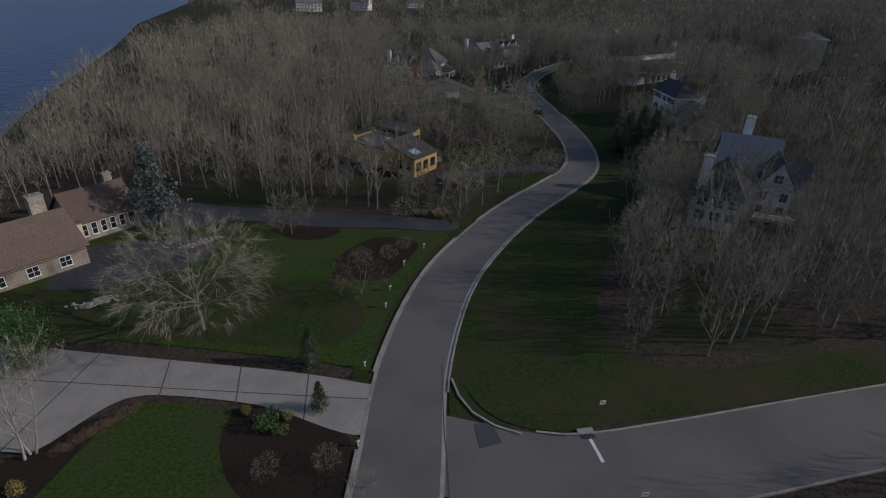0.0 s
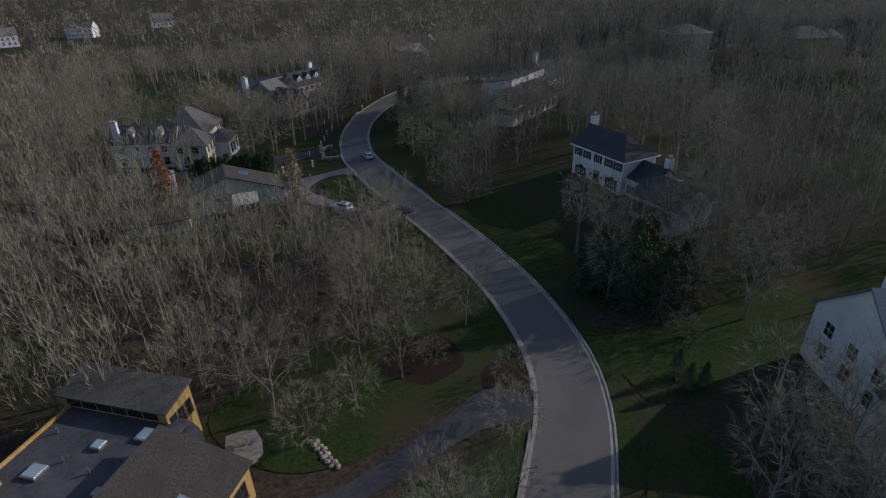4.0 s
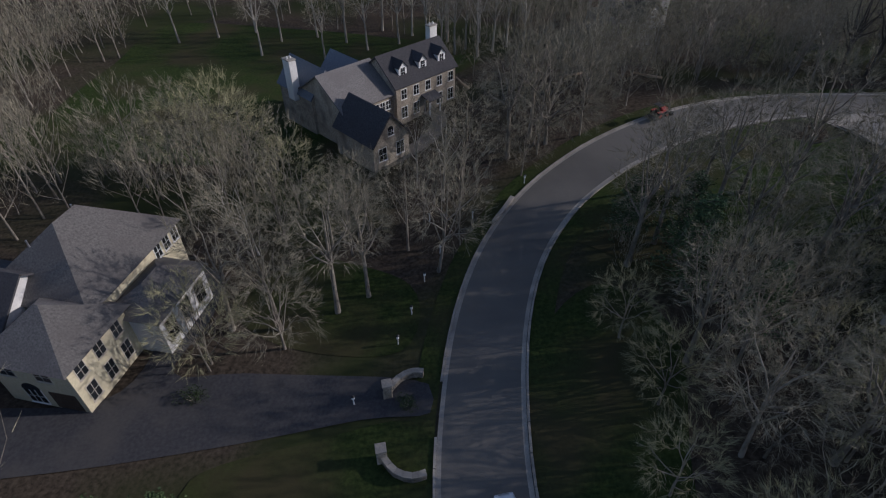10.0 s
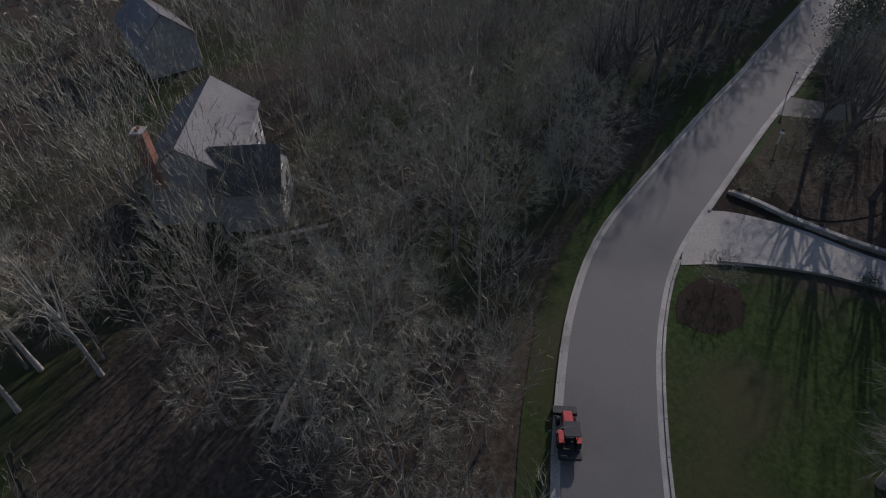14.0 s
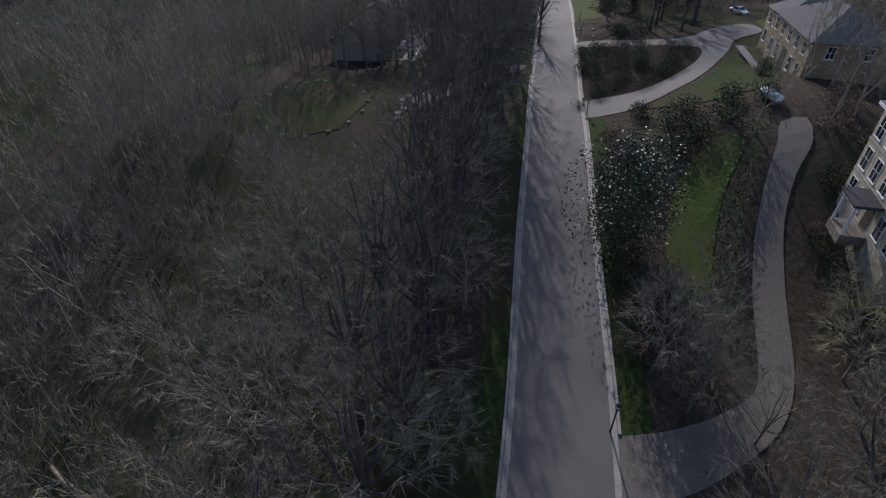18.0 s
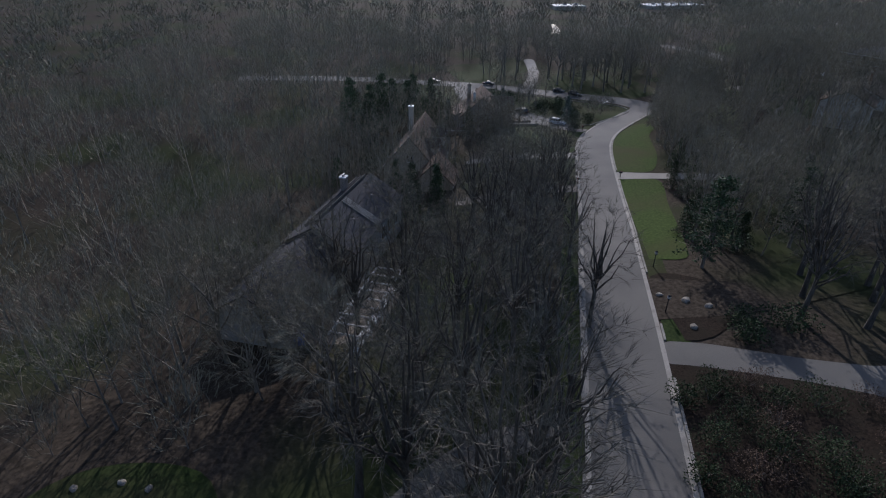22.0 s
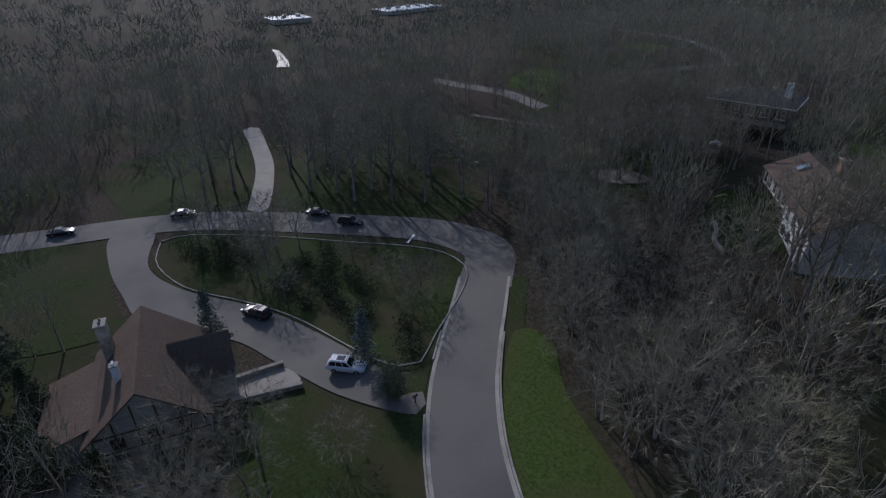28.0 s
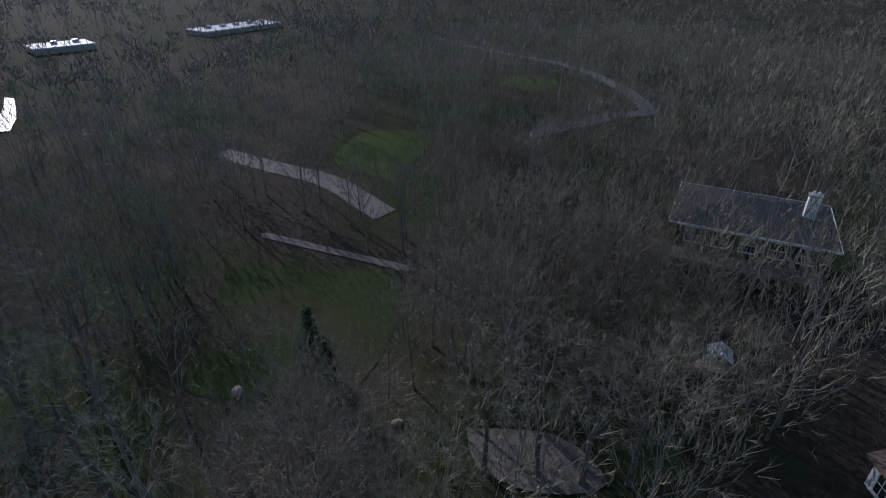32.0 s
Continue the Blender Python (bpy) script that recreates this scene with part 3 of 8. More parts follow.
# ---- roads ----
MAIN = [(-4.08, -36), (-4.2, 6), (-4.32, 36), (-4.32, 53.4), (-1.08, 72.96), (5.4, 89.52), (12.96, 103.2), (21.6, 115.56), (28.08, 125.4), (31.56, 135.6),
        (32.6, 151.2), (30.75, 170.4), (27.85, 188.4), (25.85, 204), (24.8, 219.6), (25.9, 231.6), (28.32, 242.4), (32.16, 251.64), (38.04, 259.68), (45.36, 265.68),
        (52.8, 269.76), (61.2, 273.12), (70.8, 275.76), (81.6, 276.72), (96.48, 275.04), (109.68, 273.24), (123.12, 271.08), (143.4, 268.32), (163.8, 265.2), (180, 262.8),
        (204, 258.84), (224.4, 255.6), (238.44, 253.08), (256.8, 250.32), (278.4, 247.2), (289.8, 244.56), (298.8, 240.72), (306, 236.4), (312.5, 232), (320, 227)]
main_line = catmull(MAIN, 1.5)
main_half = np.interp(np.arange(len(main_line)), [0, 96, 116, 180, len(main_line)], [4.5, 4.4, 4.0, 3.95, 3.9])
CROSS = [(-4.2, 40.2), (7.2, 37.8), (14.4, 37.44), (26.4, 40.32), (52.8, 47.76), (108, 62.4), (192, 76.8)]
cross_line = catmull(CROSS, 1.5)
LOOP = [(317.5, 228.4), (327, 222.8), (337.2, 226.2), (345.6, 234), (355.8, 247.8), (363.6, 261.6), (367.2, 273.6), (367.8, 288), (367.2, 314.4), (360, 360)]
loop_line = catmull(LOOP, 1.5)
END = [(318, 227), (324, 224), (329, 222)]
end_line = catmull(END, 1.5)
FAR_ROADS = [catmull(p, 2.0) for p in ([(384, 175.5), (403, 176.4), (420, 181.8), (436, 186.4)], [(392, 137), (389, 113), (391, 100), (444, 70), (490, 56), (560, 40)])]


def road(name, line, half, label, lift=0.06):
    ob = strip(name, line, -np.asarray(half), np.asarray(half), lift, ASPHALT, 4)
    return tagged(ob, label, "road", "", "structure")


main_road = road("road", main_line, main_half, "worn grey asphalt road that winds between wooded gardens", 0.075)
cross_road = road("road", cross_line, 5.0, "grey asphalt side street joining the winding road", 0.065)
loop_road = road("road", loop_line, 4.0, "grey asphalt road bending round a planted island", 0.06)
end_road = road("road", end_line, 3.0, "grey asphalt road leading off through the trees", 0.05)
for far_line in FAR_ROADS:
    road("road", far_line, 2.1, "far grey road between bare trees", 0.055)


def kerb(line, offset, label, gaps=(), half=0.115):
    """A kerb of separate stones along one side of a road; gaps: dropped stretches, as pairs of plan points and a reach."""
    n = normals2d(line)
    side = line + n * np.asarray(offset)[..., None] if np.ndim(offset) else line + n * offset
    d = np.r_[0, np.cumsum(np.hypot(*np.diff(side, axis=0).T))]
    out = tagged(new("kerb"), label, "kerb", "", "structure")
    ln = 3.0
    for s in np.arange(0, d[-1] - ln, ln):
        pts = [np.array([np.interp(s + f * (ln - 0.05), d, side[:, k]) for k in (0, 1)]) for f in (0, 1)]
        mid = (pts[0] + pts[1]) / 2
        if any(math.hypot(mid[0] - gx, mid[1] - gy) < gr for gx, gy, gr in gaps):
            continue
        v = pts[1] - pts[0]
        w = np.array((-v[1], v[0])) / (np.hypot(*v) + 1e-9) * half
        z0, z1 = height(*pts[0]), height(*pts[1])
        vs = []
        for p, z in ((pts[0], z0), (pts[1], z1)):
            vs += [(*(p - w), z - 0.1), (*(p - w), z + 0.19), (*(p + w), z + 0.19), (*(p + w), z - 0.1)]
        fs = [(0, 3, 2, 1), (4, 5, 6, 7), (0, 1, 5, 4), (1, 2, 6, 5), (2, 3, 7, 6)]
        piece("kerb_stone", mesh_from("kerb_stone", vs, fs, KERB), out)
    return out


LEFT_GAPS = [(-8.4, 45, 5.4), (1.2, 93.6, 4.2), (24, 126.6, 3.12), (21.6, 182.4, 4.8), (21.6, 212.4, 4.2), (21, 231, 3.6), (193.2, 266.4, 3.6), (254.4, 255.6, 3.6), (277.2, 252, 3), (302.4, 244.2, 5.4), (315.6, 232.8, 8.4)]
RIGHT_GAPS = [(1.2, 39.6, 9), (34.2, 182.4, 3), (84, 271.8, 4.56), (116.4, 265.8, 4.2), (169.8, 259.2, 4.8), (202.8, 253.8, 3), (213.6, 252, 4.8), (264, 243.6, 3), (314.4, 223.2, 10.8)]

side_off = main_half + 0.16
kerb(main_line, side_off, "pale stone kerb along the winding road", LEFT_GAPS)
kerb(main_line, -side_off, "pale stone kerb along the winding road", RIGHT_GAPS)
kerb(cross_line[6:], 5.16, "pale stone kerb along the side street", [(2.4, 44.4, 6)])
kerb(cross_line[8:], -5.16, "pale stone kerb along the side street", [])

for side in (1, -1):
    tagged(strip("gutter", main_line, side * (main_half - 0.42), side * (main_half + 0.02), 0.081, KERB, 1), "pale concrete gutter strip along a kerb", "gutter", "", "structure")

# kerb round the corner into the side street, and the planted island
CORNER = [(0.42, 50.4), (1.32, 47.52), (3.12, 44.76), (6.24, 42.72), (9.84, 41.88)]
kerb(catmull(CORNER, 0.8), 0.0, "pale stone kerb round a street corner")
ISLAND = [(358.8, 272.4), (359.4, 267), (352.8, 254.4), (344.4, 243), (333.6, 231), (325.2, 228), (319.2, 230.76), (310.2, 239.28), (306, 243.12), (309, 247.2), (324, 254.16),
          (332.4, 260.4), (340.8, 268.8), (350.4, 273)]
kerb(catmull(ISLAND + ISLAND[:1], 0.8), 0.0, "pale kerb round a planted island", (), 0.09)

# sealed patches, drain and joint
for poly, nm, lab in (([(3, 43.32), (4.92, 43.8), (5.88, 40.92), (3.6, 39.96)], "asphalt_patch", "dark square asphalt patch in a worn street"),):
    tagged(patch(nm, poly, 0.09, PATCH, lab, "road patch", "structure", 2.0, False), lab)


tagged(strip("road_seam", catmull([(-0.9, 53), (-0.6, 48.6), (-0.2, 42.5), (0.6, 34.1), (0.9, 22)], 1.5), -0.06, 0.06, 0.082, PATCH, 1), "dark sealed seam along a worn street", "road seam", "", "structure")


def storm_drain(x, y, turn):
    ob = thing("storm_drain", x, y, height(x, y) + 0.07, turn, "grey concrete kerb drain with a dark inlet grate", "storm drain")
    bm = box(-0.9, -0.35, 0, 0.9, 0.35, 0.16, 0.02)
    part("lid", bm, CONCRETE, ob)
    part("grate", box(-0.75, -1.0, 0, 0.75, -0.36, 0.03), BLACK_PAINT, ob, "dark iron grate")
    for k in range(6):
        part("bar", box(-0.7 + k * 0.25, -0.98, 0.03, -0.64 + k * 0.25, -0.38, 0.05), METAL, ob)
    return ob


storm_drain(14.9, 43.1, 12)
tagged(patch("road_marking", [(15.06, 42), (15.42, 42.06), (16.14, 39.12), (15.78, 39)], 0.085, WHITE, "white painted stop line on asphalt", "road marking", "structure", 3, False))
tagged(patch("road_marking", [(339.3, 230.7), (339.6, 231.0), (337.3, 233.1), (337.0, 232.8)], 0.085, WHITE, "white painted stop line on grey asphalt", "road marking", "structure", 3, False))

# ---- driveways ----
def drive(poly, mat, label, lift=0.065, name="driveway"):
    return patch(name, poly, lift, mat, label, "driveway", "structure", 2.5)


concrete_drive = drive([(-8.64, 48.72), (-19.2, 50.28), (-42.24, 51.84), (-56.4, 52.56), (-72, 52.2), (-72, 35.4), (-43.8, 36.36), (-40.56, 36.6), (-38.28, 40.92), (-36.72, 43.56), (-33.96, 45.12),
                        (-26.76, 45.12), (-19.44, 44.16), (-8.64, 41.04)], CONCRETE, "wide pale concrete driveway cast in bays")
for a, b in (((-16.8, 50.4), (-15.36, 42.72)), ((-25.2, 50.88), (-23.52, 44.64)), ((-34.2, 51.48), (-32.4, 45.12)), ((-43.2, 52.08), (-43.8, 36.24)), ((-52.8, 52.32), (-53.52, 36)), ((-8.88, 46.32), (-62.4, 46.56))):
    ln = np.linspace(a, b, 8)
    strip("joint", ln, -0.07, 0.07, 0.072, PATCH, 1, parent=concrete_drive)
drive([(0.6, 95.52), (-12, 97.56), (-30, 97.92), (-51.6, 99.6), (-72, 103.2), (-74.4, 93.6), (-49.2, 88.8), (-42.48, 92.4), (-24.12, 91.2), (-12, 91.8), (-0.6, 91.44)], DARK_ASPHALT, "dark asphalt driveway leading to a garden")
drive([(24.72, 128.64), (20.4, 131.52), (12, 127.92), (3.24, 124.68), (-3.6, 123.6), (-3.6, 120.6), (6.24, 122.88), (17.52, 126), (23.04, 125.28)], DARK_ASPHALT, "narrow dark driveway curving to a modern house")
paver_drive = drive([(24.24, 182.4), (18.24, 182.16), (15.6, 186.48), (12.24, 192.24), (7.2, 198.48), (3.6, 204), (-1.2, 205.2), (-13.2, 205.8), (-15.6, 214.2), (-9.6, 217.44), (0.72, 216.6), (6, 213.84), (13.68, 214.32), (21.12, 215.28),
                     (21.6, 210.72), (15.24, 211.08), (10.8, 207.12), (10.68, 201.72), (16.92, 190.32), (21.12, 185.52), (24.48, 186.24)], PAVER, "weathered grey paved forecourt and curving drive")
drive([(20.76, 233.16), (16.8, 234.48), (2.4, 236.4), (-5.04, 237), (-3, 244.8), (-4.2, 252), (-8.88, 251.52), (-7.8, 241.2), (-10.8, 234), (-24, 233.4), (-48, 231.6), (-48, 224.4), (-16.32, 226.32), (1.44, 228.24), (14.4, 229.92), (20.76, 229.92)],
      DARK_ASPHALT, "dark asphalt forecourt of a large house")
drive([(13.7, 274.0), (16.0, 272.2), (19.6, 274.8), (24, 279), (26.2, 286.2), (24.4, 291), (22.6, 290), (23.6, 286), (21.6, 280.8), (18.0, 277.2), (15.0, 275.8)], GRAVEL, "pale gravel walk curving round a stone house")
stone_drive = drive([(79.68, 272.4), (82.32, 268.08), (87, 256.8), (87.84, 246), (91.8, 246), (90.96, 256.8), (91.2, 263.88), (89.52, 271.68), (85.2, 273.12)], CONCRETE, "pale concrete drive edged with stone, striped by shadows")
drive([(118.8, 268.2), (119.2, 264.4), (120.6, 260), (122.8, 256.2), (125.8, 254.6), (134.5, 251.6), (141, 248.9), (147, 245.9), (152.0, 243.0), (155.0, 241.6), (155.0, 238.8), (151, 239.8), (147.0, 242.9), (141.5, 246.0), (134.5, 248.6), (124.8, 252.0), (119.8, 255.4), (116.6, 260), (114.5, 264.4), (113.2, 269.2)], GRAVEL, "brown gravel drive beside a clipped hedge")
drive([(167.4, 260.9), (168.2, 254), (172.5, 247), (177.2, 241.6), (187, 234), (194, 229.6), (199.2, 222.6), (208.2, 221.4), (206.4, 228), (199.8, 235.4), (200.4, 241.6), (204.2, 251.5), (204.5, 255.5), (201.6, 255.9), (200.2, 251.6), (196.7, 242.6),
       (193.4, 237.7), (190, 236.8), (184, 240.2), (178.2, 246.2), (175, 252.2), (173.8, 259.8)], ASPHALT, "pale asphalt loop drive round a shrub bed")
drive([(208.8, 254.88), (217.8, 253.44), (217.2, 246), (220.8, 235.2), (225.6, 223.2), (219.6, 220.8), (212.4, 235.2), (209.28, 244.8)], LITTER, "bare brown earth track beside the road")
drive([(195.6, 265.68), (192.48, 266.4), (188.4, 273.6), (180, 279.6), (175.2, 283.8), (177.6, 285.6), (183.6, 282), (192, 274.8)], GRAVEL, "narrow pale path between bare trees")
drive([(259.2, 253.7), (257.8, 260.4), (255.8, 271), (253, 276.4), (249.6, 277.4), (250.6, 273.6), (253.2, 268), (254.6, 260.2), (255.2, 254.1)], GRAVEL, "pale concrete drive running to a brown-roofed house")
drive([(280.08, 250.08), (281.04, 263.52), (279.12, 274.8), (276.24, 274.8), (276.96, 262.8), (276, 251.04)], CONCRETE, "pale concrete drive crossing a lawn")
drive([(266.16, 245.64), (265.44, 237.12), (265.8, 223.2), (262.2, 223.2), (262.08, 238.08), (262.08, 246)], CONCRETE, "short pale concrete drive crossing a lawn")
island_drive = drive([(301.8, 247.44), (307.92, 247.56), (324, 254.88), (332.4, 261.12), (340.8, 269.52), (350.4, 274.32), (364.56, 273.6), (364.08, 280.8), (351.6, 280.08), (342, 277.68), (332.4, 274.08), (324, 263.52), (315.6, 258.48), (305.52, 252.96), (298.32, 246.48), (301.2, 244.56)],
                     ASPHALT, "pale worn drive along a planted island, dappled by shadows")
drive([(366.48, 256.56), (365.04, 252.72), (388.2, 247.92), (408, 246.96), (422.4, 247.2), (422.4, 251.28), (408, 251.28), (388.2, 252.24)], CONCRETE, "pale drive between wooded lawns")
drive([(392.8, 193.1), (377.3, 186.0), (368.1, 182.0), (368.6, 180.9), (377.8, 184.8), (393.4, 191.9)], GRAVEL, "narrow pale footpath across grass")
drive([(341.52, 192.24), (335.4, 187.2), (329.52, 187.68), (332.4, 192), (337.68, 194.16)], GRAVEL, "bare tan play yard edged with boards")

# thin grass between kerb and gardens
for a, b in ((0.3, 2.6), (-2.6, -0.3)):
    edge = main_half if a > 0 else -main_half
    tagged(strip("verge", main_line[22:], (edge + a)[22:], (edge + b)[22:], 0.012, SHADED_ROUGH_GRASS, 2), "thin grass verge behind a stone kerb", "verge", "", "structure")
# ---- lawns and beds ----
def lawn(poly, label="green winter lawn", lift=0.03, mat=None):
    # labels with shaded or shadows, and western lawns, get shade painted into the colour
    return patch("lawn", poly, lift, mat or (SHADED_ROUGH_GRASS if poly[0][0] < 140 or "shaded" in label or "shadows" in label else GRASS), label, "lawn", "structure", 3.0)


def bed(poly, label="dark mulched planting bed", lift=0.042, mat=None):
    return patch("planting_bed", poly, lift, mat or MULCH, label, "flower bed", "structure", 2.5)


lawn([(-9.6, 51.12), (-19.2, 52.8), (-43.2, 54.6), (-72, 55.2), (-79.2, 72), (-55.2, 91.2), (-40.8, 91.44), (-24, 90.48), (-9.6, 90.96), (-1.44, 90.6), (-5.28, 79.2), (-9.12, 62.4)], "green front lawn beside a dark drive", mat=HALF_SHADED_GRASS)
lawn([(-9.6, 39.6), (-19.2, 42.72), (-26.4, 43.92), (-33.6, 43.68), (-36.48, 40.08), (-39.36, 33.6), (-40.8, 12), (-9.6, 12)], "mown green lawn beside a concrete drive", mat=HALF_SHADED_GRASS)
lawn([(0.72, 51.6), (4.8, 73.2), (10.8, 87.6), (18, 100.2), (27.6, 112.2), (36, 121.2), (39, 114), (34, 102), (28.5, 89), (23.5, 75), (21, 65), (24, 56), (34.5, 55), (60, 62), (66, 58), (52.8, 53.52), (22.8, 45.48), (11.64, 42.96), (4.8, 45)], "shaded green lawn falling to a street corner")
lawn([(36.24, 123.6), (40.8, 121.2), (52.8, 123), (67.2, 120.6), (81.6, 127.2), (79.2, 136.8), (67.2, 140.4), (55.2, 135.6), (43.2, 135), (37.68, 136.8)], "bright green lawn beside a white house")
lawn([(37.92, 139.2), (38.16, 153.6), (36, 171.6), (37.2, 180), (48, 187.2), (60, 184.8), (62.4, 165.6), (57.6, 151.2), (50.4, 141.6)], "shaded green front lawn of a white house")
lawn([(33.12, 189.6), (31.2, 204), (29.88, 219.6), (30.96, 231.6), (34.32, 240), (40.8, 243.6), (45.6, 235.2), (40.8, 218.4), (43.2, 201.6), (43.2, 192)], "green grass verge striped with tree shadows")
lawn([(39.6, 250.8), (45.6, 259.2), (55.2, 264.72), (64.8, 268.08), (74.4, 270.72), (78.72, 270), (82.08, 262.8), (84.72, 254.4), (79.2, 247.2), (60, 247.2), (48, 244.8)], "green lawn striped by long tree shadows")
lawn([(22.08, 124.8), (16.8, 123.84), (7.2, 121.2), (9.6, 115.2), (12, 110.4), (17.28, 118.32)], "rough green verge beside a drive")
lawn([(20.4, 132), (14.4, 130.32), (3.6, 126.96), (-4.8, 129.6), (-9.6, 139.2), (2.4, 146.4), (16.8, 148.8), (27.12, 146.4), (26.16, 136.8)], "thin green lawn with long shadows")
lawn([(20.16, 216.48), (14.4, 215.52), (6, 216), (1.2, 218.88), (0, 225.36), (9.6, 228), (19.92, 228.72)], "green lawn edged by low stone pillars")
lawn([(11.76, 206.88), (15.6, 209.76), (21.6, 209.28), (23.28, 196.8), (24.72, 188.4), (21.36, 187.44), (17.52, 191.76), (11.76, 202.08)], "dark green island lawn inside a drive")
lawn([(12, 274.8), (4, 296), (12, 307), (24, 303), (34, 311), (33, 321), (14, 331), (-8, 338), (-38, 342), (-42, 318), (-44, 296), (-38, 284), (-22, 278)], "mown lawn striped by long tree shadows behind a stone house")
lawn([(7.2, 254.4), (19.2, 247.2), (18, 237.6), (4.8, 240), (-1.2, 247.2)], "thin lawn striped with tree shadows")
lawn(mat=GRASS, poly=[(136, 259.2), (143, 257.0), (149.6, 253.8), (153.2, 250.6), (155.4, 246.4), (151.4, 247.0), (146.4, 250.2), (140.4, 253.0), (134, 255.6), (131, 258.2)], label="bright green grass strip beside a clipped hedge")
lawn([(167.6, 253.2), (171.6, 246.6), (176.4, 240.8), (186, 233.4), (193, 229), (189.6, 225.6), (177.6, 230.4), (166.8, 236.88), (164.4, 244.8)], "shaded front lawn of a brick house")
lawn([(223.92, 250.68), (247.44, 247.44), (261.12, 245.88), (261.36, 238.08), (247.2, 240.48), (230.4, 243.84), (223.92, 246)], "bright green roadside lawn")
lawn([(266.88, 245.28), (278.52, 243.36), (289.32, 240.36), (297.6, 236.4), (306, 229.92), (302.4, 227.04), (293.04, 230.88), (278.04, 233.4), (266.64, 238.08)], "bright green sunlit roadside lawn")
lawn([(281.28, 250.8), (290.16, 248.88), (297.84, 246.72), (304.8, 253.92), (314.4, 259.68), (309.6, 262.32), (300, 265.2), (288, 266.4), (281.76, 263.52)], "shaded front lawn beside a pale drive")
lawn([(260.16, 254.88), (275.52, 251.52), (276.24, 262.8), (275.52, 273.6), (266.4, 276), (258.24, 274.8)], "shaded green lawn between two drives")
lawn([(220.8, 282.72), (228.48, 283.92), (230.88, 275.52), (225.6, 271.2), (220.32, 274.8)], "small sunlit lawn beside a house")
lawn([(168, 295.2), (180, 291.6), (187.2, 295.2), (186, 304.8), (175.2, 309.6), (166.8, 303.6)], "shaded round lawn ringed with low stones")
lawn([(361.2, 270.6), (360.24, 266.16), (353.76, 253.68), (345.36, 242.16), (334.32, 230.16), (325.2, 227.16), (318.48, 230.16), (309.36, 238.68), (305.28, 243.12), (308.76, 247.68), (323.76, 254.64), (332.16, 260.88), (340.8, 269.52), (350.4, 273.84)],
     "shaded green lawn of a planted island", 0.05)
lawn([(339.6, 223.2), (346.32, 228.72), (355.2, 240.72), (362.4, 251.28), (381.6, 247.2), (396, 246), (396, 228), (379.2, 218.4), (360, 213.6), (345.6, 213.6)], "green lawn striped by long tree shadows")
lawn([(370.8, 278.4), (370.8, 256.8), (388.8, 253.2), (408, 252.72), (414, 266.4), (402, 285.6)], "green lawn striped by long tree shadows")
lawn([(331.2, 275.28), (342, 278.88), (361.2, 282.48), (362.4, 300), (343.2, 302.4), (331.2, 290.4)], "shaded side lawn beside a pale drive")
lawn([(353.16, 197.28), (366, 211.2), (377.64, 205.68), (392.4, 195.6), (376.8, 187.92), (367.2, 183.6), (357.48, 190.68)], "shaded green clearing")
lawn([(393.6, 168), (410.4, 171.6), (420, 158.4), (405.6, 151.2)], "bright green far lawn")
lawn([(414, 114), (434.4, 110.4), (432, 96), (417.6, 100.8)], "bright green far lawn")
lawn([(321.6, 129.6), (307.2, 134.4), (297.6, 151.2), (309.6, 156), (324, 141.6)], "green lawn beside a house")
lawn([(201.6, 220.8), (211.2, 217.8), (213.6, 211.2), (199.2, 206.4), (189.6, 213.6)], "mossy green bank")

bed([(-34.08, 88.8), (-28.8, 85.68), (-23.52, 86.4), (-21.12, 90), (-26.4, 91.44), (-32.4, 91.68)], "dark oval mulch bed round a small tree")
bed([(-19.2, 72.6), (-10.8, 73.2), (-7.92, 79.2), (-6.72, 86.4), (-14.4, 87.6), (-19.2, 80.4)], "dark bed of shrubs and small lamps beside the road")
bed([(-23.4, 43.92), (-16.8, 43.2), (-9.84, 40.32), (-9.84, 31.2), (-18, 32.4), (-22.8, 38.4)], "dark bed of clipped evergreen balls and twiggy shrubs")
bed([(-62.7, 78.4), (-52.9, 84.1), (-44.3, 85.0), (-41, 79), (-44.3, 73.0), (-51.7, 67.2), (-60, 66)], "dark asphalt forecourt before a stone house", 0.046, DARK_ASPHALT)
# dark turf colour paints in the shade under the spreading tree
bed([(-72, 64), (-53, 66.5), (-43.5, 72.5), (-36, 72), (-25, 70), (-17.5, 71.5), (-12, 61.5), (-16.4, 55.6), (-31.9, 55.2), (-47.2, 55.4), (-70, 56.4)], "leaf-strewn turf, colour darkened as shade beneath a spreading tree", 0.05, SHADED_ROUGH_GRASS)
bed([(-35.28, 42.24), (-39.12, 40.32), (-42.24, 35.52), (-44.4, 28.8), (-37.68, 30), (-36.24, 37.2)], "mulched bed of low rounded shrubs")
bed([(24.48, 129.12), (20.16, 132.24), (22.8, 135.6), (26.16, 134.4)], "stone-edged bed round a roadside tree")
bed([(14.4, 134.4), (9.6, 139.2), (13.2, 144), (19.2, 142.8), (19.92, 136.8)], "dark oval shrub bed in a lawn")
bed([(-6, 117.6), (0, 122.4), (4.8, 121.2), (7.2, 116.4), (2.4, 112.8), (-4.8, 114)], "garden bed with rocks and shrubs")
bed([(26, 277), (31.5, 287), (32.5, 297), (34, 308), (37, 315), (46, 310), (51, 302), (46, 294), (42, 287), (43, 279), (41, 275), (34, 272), (28, 270)], "dark leaf-strewn clearing before a stone house", 0.035, LITTER)
